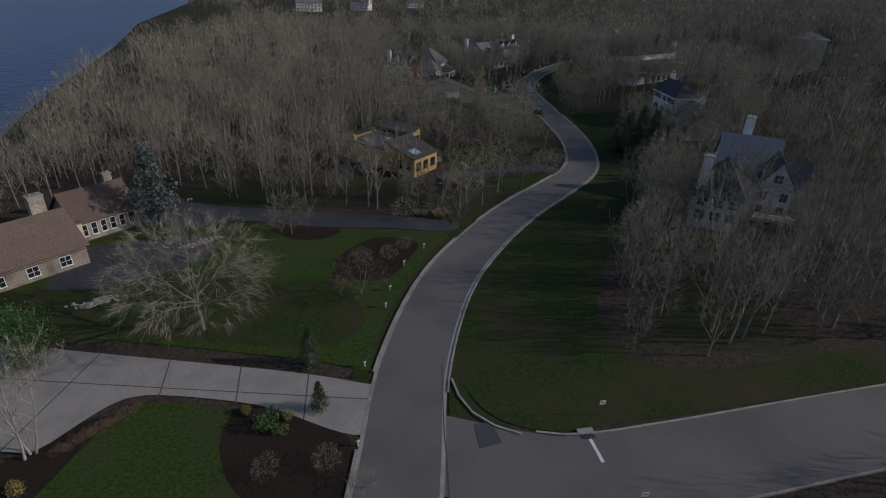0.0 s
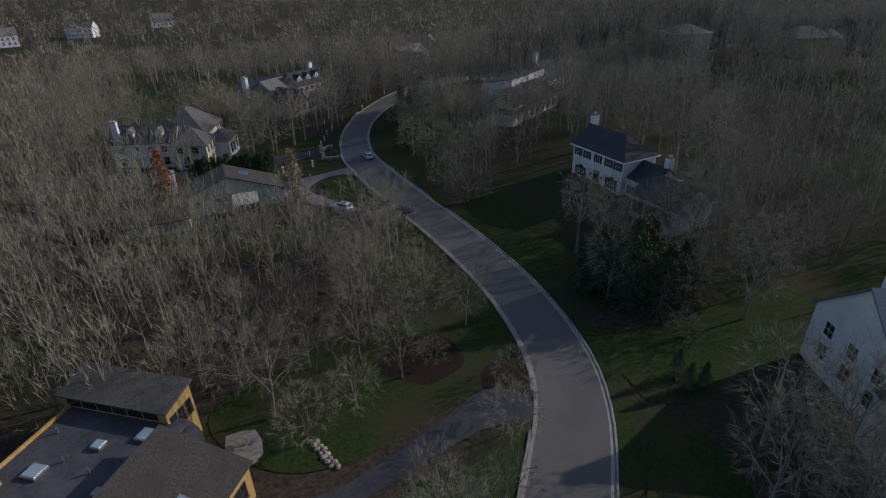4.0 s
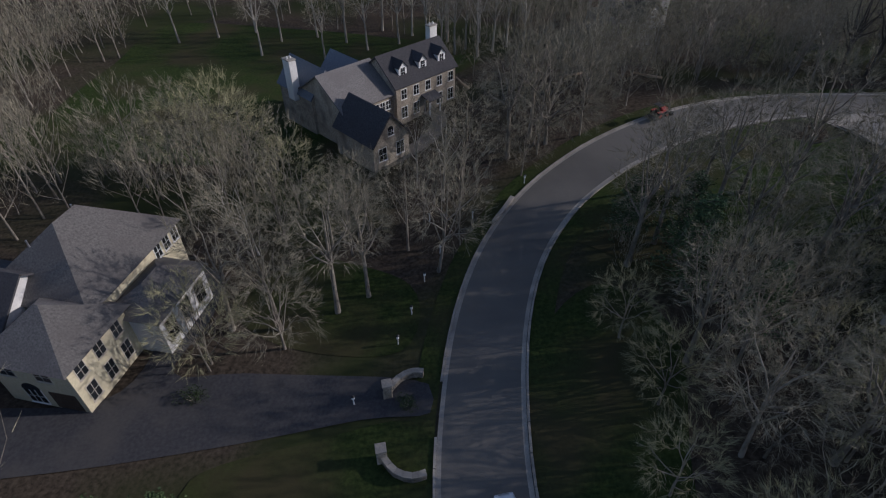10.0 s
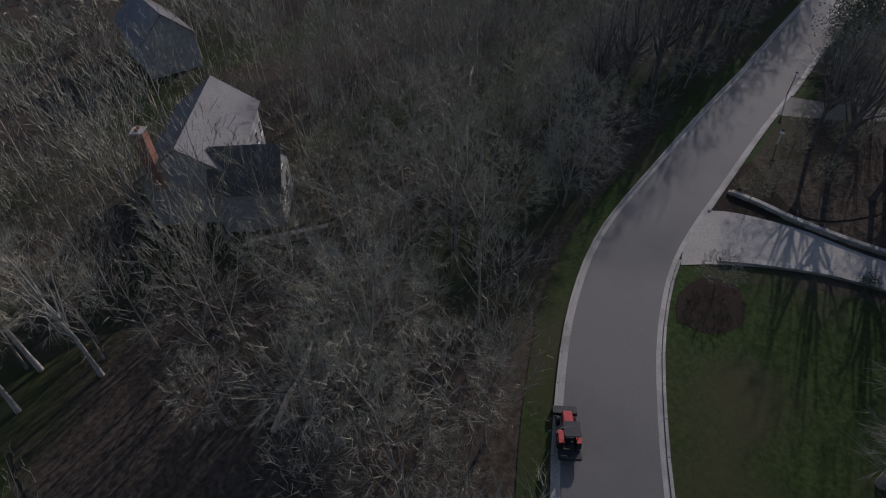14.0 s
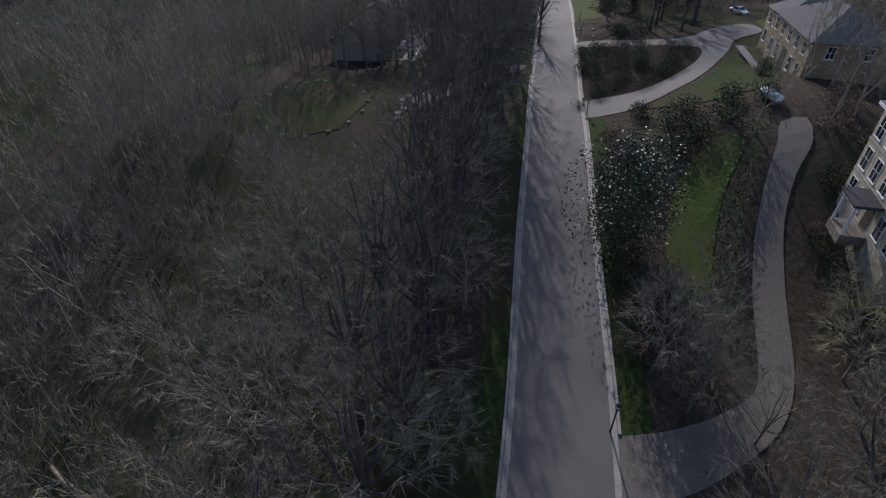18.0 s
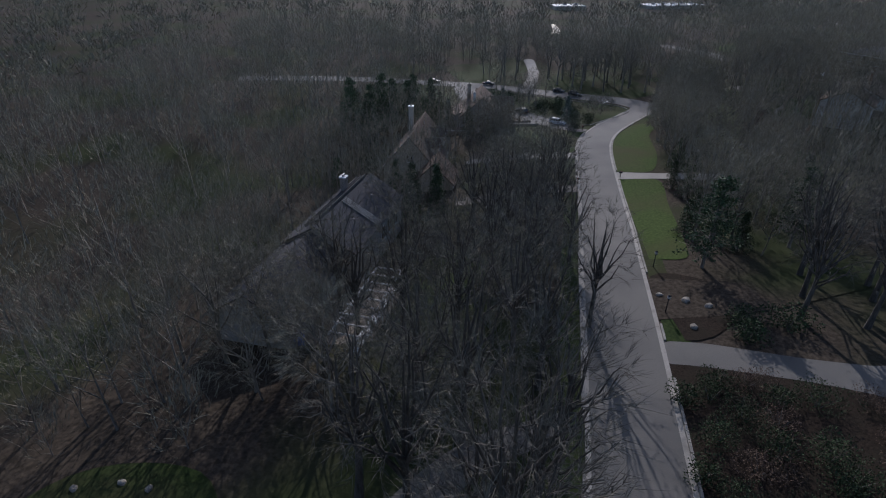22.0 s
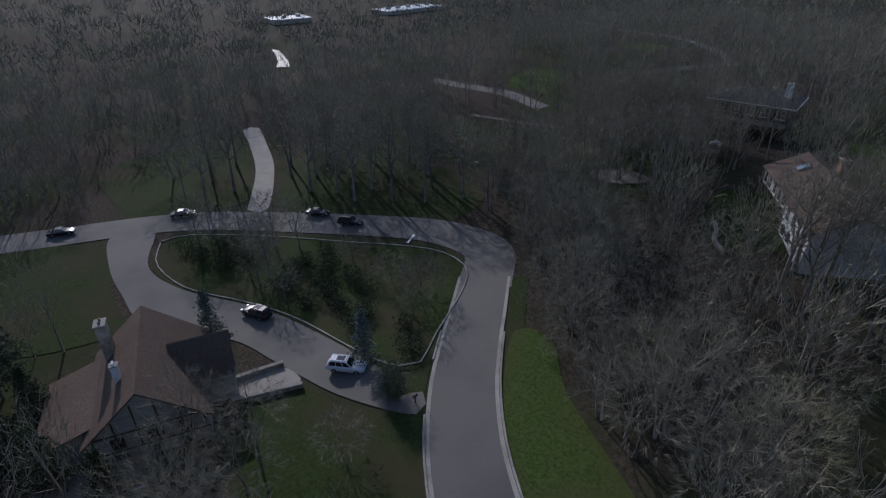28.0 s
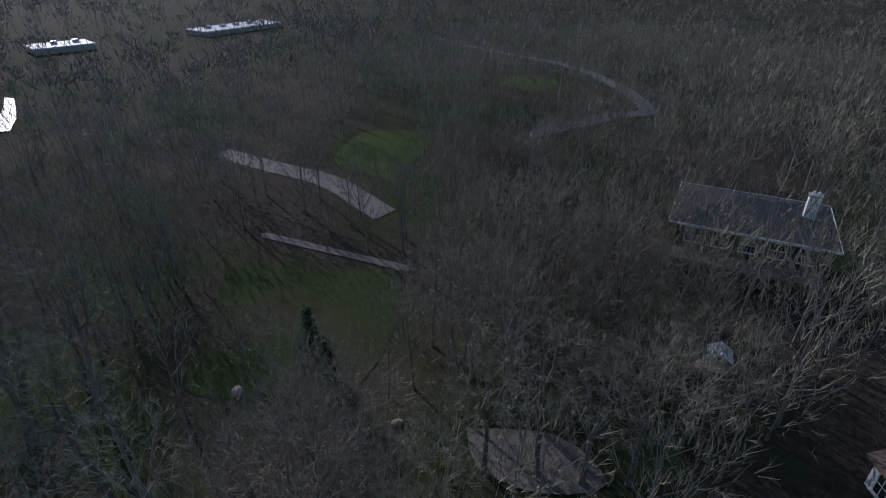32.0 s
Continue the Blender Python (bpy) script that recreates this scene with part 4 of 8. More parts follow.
bed([(72.48, 270.96), (75.6, 271.68), (79.2, 270.24), (79.68, 267.12), (75.6, 265.92), (72.72, 268.08)], "dark round bed with a bare shrub")
bed([(85.92, 273.12), (90, 272.16), (96, 271.2), (100.8, 269.52), (99.6, 264), (93.6, 263.52), (91.68, 265.92)], "bed with a large buff shrub beside a drive")
bed([(100.8, 269.52), (116.88, 266.64), (117.36, 256.8), (110.4, 249.6), (100.8, 254.4), (93.6, 262.8)], "leaf-strewn bed beneath tall trees", 0.046, LITTER)
bed([(172.6, 259.2), (174.8, 252), (178, 246), (184, 240), (190, 236.6), (193.5, 237.5), (196.8, 242.4), (200.4, 251.6), (201, 255.8), (186, 258.4)], "dark bed of low shrubs inside a loop drive")
bed([(204.72, 252.6), (218.88, 252), (216.72, 245.52), (210.24, 245.04), (205.2, 249.6)], "brown mulched bed with pale rocks", 0.048)
bed([(301.2, 187.2), (312, 177.12), (319.2, 181.2), (314.4, 192), (307.2, 195.6)], "shaded grass bed behind a low stone edging", 0.042, SHADED_ROUGH_GRASS)

LAKE = [(-84, 48), (-105.6, 116.4), (-117.6, 141.6), (-127.2, 168), (-158.4, 234), (-180, 288), (-225.6, 396), (-270, 564), (-360, 792), (-600, 1800), (-3000, 1800), (-3000, -240), (-144, -240)]
_lk = mesh_from("lake", [(x, y, -1.1) for x, y in LAKE], [tuple(range(len(LAKE)))[::-1]], WATER)
tagged(new("water", _lk), "calm dark blue lake beyond bare trees", "lake", "", "structure")

_pond = [(498, 224.5), (512, 222.6), (530, 222.4), (553, 222.6), (553, 224.6), (530, 225.4), (512, 227), (500, 229.5)]
tagged(new("water", mesh_from("pond", [(x, y, height(506, 226) + 0.3) for x, y in _pond], [tuple(range(len(_pond)))], POND)), "small far pond glinting in the sun", "pond", "", "structure")

# ---- kinds of trees ----
def dome_tree(seed, tall, wide, clear=0.25, n1=7, n2=40, n3=200, twigs=7, twig_w=0.035, twig_len=0.8, thick=0.0125, flat=0.0, sag=0.0, bark=None, twig=None):
    """A leafless tree that fills a dome: trunk, arching limbs, branches that leave the nearest limb, and fine twigs at the rim."""
    rng = np.random.default_rng(seed)
    tv, tf, cv, cf = [], [], [], []
    r = tall * thick
    lean = rng.normal(size=2) * tall * 0.02
    fork = np.array((lean[0] * 0.5, lean[1] * 0.5, tall * clear * 0.75))
    head = np.array((lean[0], lean[1], tall * 0.8))
    limb(tv, tf, [np.array((0, 0, -0.5)), fork * (0.5, 0.5, 0.4), fork, (fork + head) / 2 + rng.normal(size=3) * 0.25, head], [r * 1.45, r, r * 0.85, r * 0.45, r * 0.12], 7)
    cen = np.array((lean[0], lean[1], tall * clear + (1 - clear) * tall * 0.42))
    up, low = tall - cen[2], cen[2] - tall * clear * 0.8

    def shell(n, f0, f1):
        k = np.arange(n) + 0.5
        z = 1 - 1.62 * k / n
        a = k * 2.39996 + rng.uniform(0, 6.28) + rng.normal(size=n) * 0.25
        s = np.sqrt(np.maximum(0, 1 - z * z))
        f = rng.uniform(f0, f1, n)
        p = np.stack([np.cos(a) * s * wide, np.sin(a) * s * wide, np.where(z > 0, z * up * (1 - flat), z * low)], 1) * f[:, None]
        return p * (1 + rng.normal(size=(n, 1)) * 0.09) + cen

    nodes, rad = [], []
    for g in np.linspace(0.15, 1, 9):
        p = fork + (head - fork) * g
        nodes.append(p)
        rad.append(r * (0.85 - 0.72 * g))
    for p in shell(n1, 0.55, 0.72):
        s = fork + (head - fork) * rng.uniform(0.0, 0.5) * max(0.1, (p[2] - fork[2]) / (head[2] - fork[2] + 0.1))
        out = (p - s) * (1, 1, 0)
        m1 = s + (p - s) * 0.35 + out * 0.08 + rng.normal(size=3) * 0.15
        m2 = s + (p - s) * 0.7 + out * 0.07 + rng.normal(size=3) * 0.25 - np.array((0, 0, sag))
        r1 = r * rng.uniform(0.42, 0.58)
        limb(tv, tf, [s, m1, m2, p], [r1, r1 * 0.72, r1 * 0.5, r1 * 0.26], 5)
        for a, b, ra, rb in ((s, m1, 1, 0.72), (m1, m2, 0.72, 0.5), (m2, p, 0.5, 0.26)):
            for g in (0.35, 0.7, 1.0):
                nodes.append(a + (b - a) * g)
                rad.append(r1 * (ra + (rb - ra) * g))

    def grow(points, back, verts, faces, segs, top):
        nn, rr = np.array(nodes), np.array(rad)
        fresh = []
        for p in points:
            d = np.linalg.norm(nn - p, axis=1)
            inner = np.linalg.norm((nn - fork), axis=1) - np.linalg.norm(p - fork)
            k = int(np.argmin(np.abs(d - back) + np.maximum(0, inner + back * 0.3) * 1.5 + d * 0.5))
            s = nn[k]
            br = min(rr[k] * 0.6, top)
            m = (s + p) / 2 + rng.normal(size=3) * 0.11 * d[k] + np.array((0, 0, 0.05 * d[k]))
            pts = [s, m, p]
            if segs == 1:
                w = np.cross(p - s, rng.normal(size=3))
                w *= br / (np.linalg.norm(w) + 1e-9)
                i = len(verts)
                verts += [s - w, s + w, m + w * 0.7, m - w * 0.7, p]
                faces += [(i, i + 1, i + 2, i + 3), (i + 3, i + 2, i + 4)]
            else:
                limb(verts, faces, pts, [br, br * 0.65, br * 0.3], 3)
            fresh.append((s, m, p, br))
        for s, m, p, br in fresh:
            for a, b, g, q in ((s, m, 0.6, 0.8), (s, m, 1.0, 0.6), (m, p, 0.5, 0.45), (m, p, 1.0, 0.3)):
                nodes.append(a + (b - a) * g)
                rad.append(br * q)
        return fresh

    grow(shell(n2, 0.72, 0.92), wide * 0.38, tv, tf, 2, r * 0.28)
    last = grow(np.vstack([shell(int(n3 * 0.75), 0.85, 1.02), shell(n3 - int(n3 * 0.75), 0.5, 0.85)]), wide * 0.2, cv, cf, 1, max(0.03, r * 0.16))
    for s, m, p, br in last:
        for j in range(twigs):
            g = rng.uniform(0.1, 1.0)
            o = m + (p - m) * g if rng.random() < 0.7 else s + (m - s) * g
            e = (p - cen) / (np.linalg.norm(p - cen) + 1e-9)
            e = turned(rng, (e + (p - m) / (np.linalg.norm(p - m) + 1e-9)) / 2, rng.uniform(0.1, 0.75), 0.14 - sag)
            w = np.cross(e, rng.normal(size=3))
            w *= twig_w * 0.5 / (np.linalg.norm(w) + 1e-9)
            i = len(cv)
            cv += [o - w, o + w, o + e * twig_len * rng.uniform(0.6, 1.5)]
            cf.append((i, i + 1, i + 2))
    return mesh_from("trunk", tv, tf, bark or BARK, True), mesh_from("crown", cv, cf, twig or TWIG)


NEAR_KINDS = [dome_tree(11 + k, t, w, c, 8, 36, 165, 14, 0.027, 1.15) for k, (t, w, c) in enumerate(((14, 4.8, 0.28), (12.5, 4.8, 0.2), (16, 5.0, 0.34), (11, 4.6, 0.18), (15, 4.8, 0.3)))]
STEMS = ("stem", "stem", "stem", "crown")
MULTI = [tree_kind(31 + k, tall=12, limbs=6, subs=6, twigs=8, width=0.5, clear=0.25, stems=3, twig_w=0.04, twig_len=0.95, bark=PALE_BARK) for k in range(2)]
YELLOW = [dome_tree(41 + k, 12, 4.6, 0.2, 7, 34, 170, 15, 0.03, 1.1, twig=TWIG_YELLOW) for k in range(2)]
SCRUB = [dome_tree(51 + k, 5.5, 3.4, 0.08, 8, 26, 110, 14, 0.027, 0.85) for k in range(2)]
ROUND = [dome_tree(55 + k, 6.5, 3.6, 0.2, 8, 34, 190, 14, 0.025, 0.65) for k in range(2)]
GRAND = [dome_tree(58 + k, 14.5, 8.6, 0.18, 11, 80, 520, 14, 0.026, 1.3, thick=0.016, sag=0.12) for k in range(2)]
TALL = [dome_tree(91 + k, 18, 4.2, 0.42, 8, 34, 160, 13, 0.03, 1.15, thick=0.0155) for k in range(3)]
UPRIGHT = [dome_tree(97 + k, 18, 4.4, 0.34, 15, 46, 120, 9, 0.03, 1.2, thick=0.0165, bark=DARK_BARK, twig=DARK_TWIG) for k in range(3)]
PALE_TALL = [dome_tree(95 + k, 18, 3.9, 0.42, 7, 34, 150, 12, 0.03, 1.15, thick=0.0115, bark=PALE_BARK) for k in range(2)]
SPRUCE = [conifer(101 + k, 9, 2.6, 26, 8, 13, 0.32, PINE, droop=0.3) for k in range(2)]
BLUE = [conifer(105, 9, 2.8, 24, 8, 14, 0.32, BLUE_SPRUCE, droop=0.25), conifer(106, 12, 4.6, 20, 7, 16, 0.5, BLUE_SPRUCE, droop=-0.05, clear=0.12, ragged=0.6)]
PINES = [conifer(110 + k, 13, 4.6, 17, 7, 30, 0.36, PINE, droop=-0.05, clear=0.2, top=0.6, ragged=0.55) for k in range(3)]
ARBOR = [conifer(120 + k, 6, 1.7, 24, 8, 16, 0.24, ARBOR_GREEN, droop=-0.3, clear=0.02, top=0.2) for k in range(2)]
HEMLOCK = [conifer(125 + k, 10, 4.0, 24, 9, 17, 0.33, YEW, droop=0.45, clear=0.04) for k in range(2)]
CYPRESS = conifer(130, 15, 3.2, 34, 9, 9, 0.42, RUST, droop=0.0, clear=0.08)
LARCH = conifer(131, 13, 3.4, 32, 9, 10, 0.38, LARCH_BUFF, droop=0.05, clear=0.08)
KEEP_CLEAR = [(6, 29, 10), (16, 28, 9), (26, 32, 8), (36, 35, 8), (-2, 26, 8), (505, 226, 8), (515, 226, 8), (528, 225, 8), (545, 224, 8), (492, 227, 8), (484, 228, 7), (476, 229, 6), (4, 186, 9), (-5, 191, 8), (14, 178, 5), (58, 195, 6), (64, 188, 5), (-10, 120, 6), (-6, 125, 5), (-14, 117, 6), (0, 118, 5), (-20, 118, 5), (-3, 129, 5), (-9, 132, 4), (5, 128, 4), (160, 290, 8), (175, 289, 8), (186, 287, 7), (168, 283, 6), (151, 287, 7), (184, 296, 6), (142, 256, 6), (146, 252, 6), (137, 257, 5), (20, 273, 6), (26, 279, 6), (13, 268, 6), (28, 269, 5), (31, 277, 5), (22, 266, 4), (6, 272, 5), (150, 257, 5), (158, 254, 7), (165, 256, 6), (166, 246, 7), (172, 240, 6), (148, 247, 6), (140, 250, 6), (132, 254, 5)]          # places kept free of wild trees: x, y, reach

# ---- houses ----
HOUSE_SPOTS = [(-64, 80, 17), (58, 109, 13), (52, 97, 9), (140, 236, 10), (-18, 131, 9), (-8, 204, 14), (-20, 245, 17), (14, 291, 17), (68, 172, 15), (76, 230, 9), (72, 326, 10), (178, 224, 14), (226, 292, 10), (272, 286, 10),
               (312, 273, 14), (306, 176, 10.5), (336, 148, 10)]


def house(x, y, z, turn, label, name="house"):
    return thing(name, x, y, z, turn, label, "house")


def roof_plane(h, quad, mat, thick=0.2):
    return part("roof", slab(quad, thick), mat, h)


def block(h, x0, x1, y0, y1, eave, ridge, wall, roof, kind="gable", axis="x", over=0.5, low=-1.5, high="x0", fascia=None):
    """A wing of a house: four walls, gables and roof planes. kind: gable, hip, half (gable at the start, hip at the end), flat or shed."""
    t = 0.22
    part("wall", box(x0, y0, low, x1, y0 + t, eave), wall, h)
    part("wall", box(x0, y1 - t, low, x1, y1, eave), wall, h)
    part("wall", box(x0, y0 + t, low, x0 + t, y1 - t, eave), wall, h)
    part("wall", box(x1 - t, y0 + t, low, x1, y1 - t, eave), wall, h)
    if axis == "x":
        a0, a1, b0, b1 = x0, x1, y0, y1
        P = lambda a, b, z: (a, b, z)
    else:
        a0, a1, b0, b1 = y0, y1, x0, x1
        P = lambda a, b, z: (b, a, z)
    m = (b0 + b1) / 2
    half = m - b0
    drop = over * (ridge - eave) / max(half, 0.1)
    e = eave - drop + 0.2
    r = ridge + 0.2
    o = over
    if kind == "gable":
        roof_plane(h, [P(a0 - o, b0 - o, e), P(a1 + o, b0 - o, e), P(a1 + o, m, r), P(a0 - o, m, r)], roof)
        roof_plane(h, [P(a0 - o, b1 + o, e), P(a1 + o, b1 + o, e), P(a1 + o, m, r), P(a0 - o, m, r)], roof)
        for a, s in ((a0, 1), (a1, -1)):
            bm = bmesh.new()
            vs = [bm.verts.new(P(a + k * s * t, b, z)) for k in (0, 1) for b, z in ((b0, eave), (b1, eave), (m, ridge))]
            bm.faces.new(vs[:3])
            bm.faces.new(vs[3:][::-1])
            for i, j in ((0, 1), (1, 2), (2, 0)):
                bm.faces.new((vs[i], vs[i + 3], vs[j + 3], vs[j]))
            bmesh.ops.recalc_face_normals(bm, faces=bm.faces[:])
            part("gable", bm, wall, h)
    elif kind in ("hip", "half"):
        i0 = a0 + (half if kind == "hip" else -o)
        i1 = a1 - half
        if kind == "hip" and i1 < i0 + 0.4:
            i0 = i1 = (a0 + a1) / 2
            i0, i1 = i0 - 0.2, i1 + 0.2
        roof_plane(h, [P(a0 - o, b0 - o, e), P(a1 + o, b0 - o, e), P(i1, m, r), P(i0, m, r)], roof)
        roof_plane(h, [P(a0 - o, b1 + o, e), P(a1 + o, b1 + o, e), P(i1, m, r), P(i0, m, r)], roof)
        roof_plane(h, [P(a1 + o, b0 - o, e), P(a1 + o, b1 + o, e), P(i1, m, r)], roof)
        if kind == "hip":
            roof_plane(h, [P(a0 - o, b0 - o, e), P(a0 - o, b1 + o, e), P(i0, m, r)], roof)
        else:
            bm = bmesh.new()
            vs = [bm.verts.new(P(a0 + k * t, b, z)) for k in (0, 1) for b, z in ((b0, eave), (b1, eave), (m, ridge))]
            bm.faces.new(vs[:3])
            bm.faces.new(vs[3:][::-1])
            for i, j in ((0, 1), (1, 2), (2, 0)):
                bm.faces.new((vs[i], vs[i + 3], vs[j + 3], vs[j]))
            bmesh.ops.recalc_face_normals(bm, faces=bm.faces[:])
            part("gable", bm, wall, h)
    elif kind == "flat":
        part("roof", box(x0 - o, y0 - o, eave, x1 + o, y1 + o, eave + 0.25, 0.03), roof, h)
    elif kind == "shed":
        z = {k: eave + 0.2 for k in ("00", "10", "11", "01")}
        for k in {"x0": ("00", "01"), "x1": ("10", "11"), "y0": ("00", "10"), "y1": ("01", "11")}[high]:
            z[k] = ridge + 0.2
        roof_plane(h, [(x0 - o, y0 - o, z["00"]), (x1 + o, y0 - o, z["10"]), (x1 + o, y1 + o, z["11"]), (x0 - o, y1 + o, z["01"])], roof)
        bm = bmesh.new()
        zz = {k: v - 0.22 for k, v in z.items()}
        c = [(x0 + 0.01, y0 + 0.01, "00"), (x1 - 0.01, y0 + 0.01, "10"), (x1 - 0.01, y1 - 0.01, "11"), (x0 + 0.01, y1 - 0.01, "01")]
        lo = [bm.verts.new((a, b, eave - 0.02)) for a, b, k in c]
        hi = [bm.verts.new((a, b, max(zz[k], eave))) for a, b, k in c]
        bm.faces.new(lo[::-1])
        bm.faces.new(hi)
        for i in range(4):
            bm.faces.new((lo[i], lo[(i + 1) % 4], hi[(i + 1) % 4], hi[i]))
        part("gable", bm, wall, h)
    if fascia:
        for q in (box(x0 - o - 0.03, y0 - o - 0.06, e - 0.22, x1 + o + 0.03, y0 - o, e + 0.04), box(x0 - o - 0.03, y1 + o, e - 0.22, x1 + o + 0.03, y1 + o + 0.06, e + 0.04),
                  box(x0 - o - 0.06, y0 - o, e - 0.22, x0 - o, y1 + o, e + 0.04), box(x1 + o, y0 - o, e - 0.22, x1 + o + 0.06, y1 + o, e + 0.04)):
            part("fascia", q, fascia, h)
    return (x0, x1, y0, y1)


def on_side(b, side, u, d):
    """A place on a wing's face: u along it, d out from it."""
    x0, x1, y0, y1 = b
    return {"S": (x0 + u, y0 - d), "N": (x0 + u, y1 + d), "W": (x0 - d, y0 + u), "E": (x1 + d, y0 + u)}[side]


def face_box(b, side, u0, u1, z0, z1, d0, d1):
    p, q = on_side(b, side, u0, d0), on_side(b, side, u1, d1)
    return box(min(p[0], q[0]), min(p[1], q[1]), z0, max(p[0], q[0]), max(p[1], q[1]), z1)


def window(h, b, side, u, z, w=1.0, ht=1.4, shutter=None, frame_mat=None, name="window", bars=1, pane=None):
    """A framed window: casing as the part, with panes, bars and shutters under it."""
    fm = frame_mat or WHITE
    f = part(name, face_box(b, side, u - w / 2 - 0.09, u + w / 2 + 0.09, z - 0.09, z + ht + 0.09, -0.05, 0.05), fm, h)
    part("pane", face_box(b, side, u - w / 2, u + w / 2, z, z + ht, 0.0, 0.062), pane or PANE, f)
    for k in range(1, bars + 1):
        part("bar", face_box(b, side, u - w / 2 + w * k / (bars + 1) - 0.025, u - w / 2 + w * k / (bars + 1) + 0.025, z, z + ht, 0.03, 0.075), fm, f)
    part("bar", face_box(b, side, u - w / 2, u + w / 2, z + ht * 0.5 - 0.025, z + ht * 0.5 + 0.025, 0.03, 0.073), fm, f)
    part("sill", face_box(b, side, u - w / 2 - 0.14, u + w / 2 + 0.14, z - 0.14, z - 0.07, 0.0, 0.14), fm, f)
    if shutter:
        for s in (-1, 1):
            c = u + s * (w / 2 + 0.11 + w * 0.25)
            part("shutter", face_box(b, side, c - w * 0.25, c + w * 0.25, z - 0.04, z + ht + 0.04, 0.0, 0.07), shutter, f, "dark louvred shutter")
    return f


def arch_window(h, b, side, u, z, w, ht):
    """A wide window under a round arch, with a fan of bars."""
    f = window(h, b, side, u, z, w, ht, None, WHITE, "arched_window", 2)
    bm = bmesh.new()
    n = 10
    ring = []
    for d in (0.0, 0.07):
        ring.append([bm.verts.new((*on_side(b, side, u + math.cos(math.pi * i / n) * w / 2 * 1.08, d), z + ht + math.sin(math.pi * i / n) * w / 2)) for i in range(n + 1)])
    bm.faces.new(ring[0])
    bm.faces.new(ring[1][::-1])
    for i in range(n):
        bm.faces.new((ring[0][i], ring[0][i + 1], ring[1][i + 1], ring[1][i]))
    bm.faces.new((ring[0][n], ring[0][0], ring[1][0], ring[1][n]))
    bmesh.ops.recalc_face_normals(bm, faces=bm.faces[:])
    part("fanlight", bm, PANE, f)
    return f


def door(h, b, side, u, z, w=1.1, ht=2.1, mat=None):
    f = part("door", face_box(b, side, u - w / 2, u + w / 2, z, z + ht, -0.05, 0.06), mat or DARK_WOOD, h)
    part("door_frame", face_box(b, side, u - w / 2 - 0.12, u + w / 2 + 0.12, z, z + ht + 0.12, -0.05, 0.03), WHITE, f)
    part("handle", face_box(b, side, u + w * 0.32, u + w * 0.38, z + 0.95, z + 1.08, 0.06, 0.12), METAL, f)
    return f


def garage_door(h, b, side, u, z=0.0, w=2.6, ht=2.3, mat=None):
    f = part("garage_door", face_box(b, side, u - w / 2, u + w / 2, z, z + ht, -0.04, 0.05), mat or DARK_WOOD, h)
    for k in range(1, 4):
        part("panel_seam", face_box(b, side, u - w / 2, u + w / 2, z + ht * k / 4 - 0.02, z + ht * k / 4 + 0.02, 0.04, 0.056), BLACK_PAINT, f)
    return f


def chimney(h, x, y, z0, z1, sx=1.3, sy=0.9, mat=None, cap=None):
    c = part("chimney", box(x - sx / 2, y - sy / 2, z0, x + sx / 2, y + sy / 2, z1, 0.03), mat or BRICK, h)
    part("cap", box(x - sx / 2 - 0.1, y - sy / 2 - 0.1, z1, x + sx / 2 + 0.1, y + sy / 2 + 0.1, z1 + 0.16, 0.02), cap or CONCRETE, c)
    for k in (-1, 1):
        part("flue", tube((x + k * sx * 0.22, y, z1 + 0.16), (x + k * sx * 0.22, y, z1 + 0.5), 0.16, 0.14, 8), mat or BRICK, c)
    return c


def dormer(h, x, y, z, w, deep, ht, rise, wall, roof, face="S"):
    """A gabled dormer whose front stands at (x, y); it runs back from face."""
    s = {"S": 1, "N": -1}[face]
    ya, yb = (y, y + deep) if s > 0 else (y - deep, y)
    front = part("dormer", box(x - w / 2, ya, z - 0.6, x + w / 2, yb, z + ht), wall, h)
    bm = bmesh.new()
    vs = [bm.verts.new(p) for p in ((x - w / 2, y, z + ht), (x + w / 2, y, z + ht), (x, y, z + ht + rise), (x - w / 2, y + s * 0.15, z + ht), (x + w / 2, y + s * 0.15, z + ht), (x, y + s * 0.15, z + ht + rise))]
    bm.faces.new(vs[:3])
    bm.faces.new(vs[3:][::-1])
    for i, j in ((0, 1), (1, 2), (2, 0)):
        bm.faces.new((vs[i], vs[i + 3], vs[j + 3], vs[j]))
    bmesh.ops.recalc_face_normals(bm, faces=bm.faces[:])
    part("gable", bm, wall, front)
    o = 0.22
    yf, yr = y - s * o, y + s * (deep + rise * 1.2)
    for k in (-1, 1):
        part("roof", slab([(x + k * (w / 2 + o), yf, z + ht - 0.15), (x, yf, z + ht + rise + 0.1), (x, yr, z + ht + rise + 0.1), (x + k * (w / 2 + o), yr, z + ht - 0.15)], 0.12), roof, front)
    window(front, (x - w / 2, x + w / 2, ya, yb), face, w / 2, z + 0.15, w * 0.5, ht * 0.8)
    return front


def skylight(h, pts, glass=None):
    f = part("skylight", slab(pts, 0.16), METAL, h)
    c = sum((Vector(p) for p in pts), Vector()) / 4
    part("pane", slab([c + (Vector(p) - c) * 0.86 + Vector((0, 0, 0.02)) for p in pts], 0.03), glass or SKYLIGHT, f)
    return f


def vent(h, x, y, z):
    return part("roof_vent", tube((x, y, z - 0.3), (x, y, z + 0.5), 0.09, 0.09, 8), METAL, h)


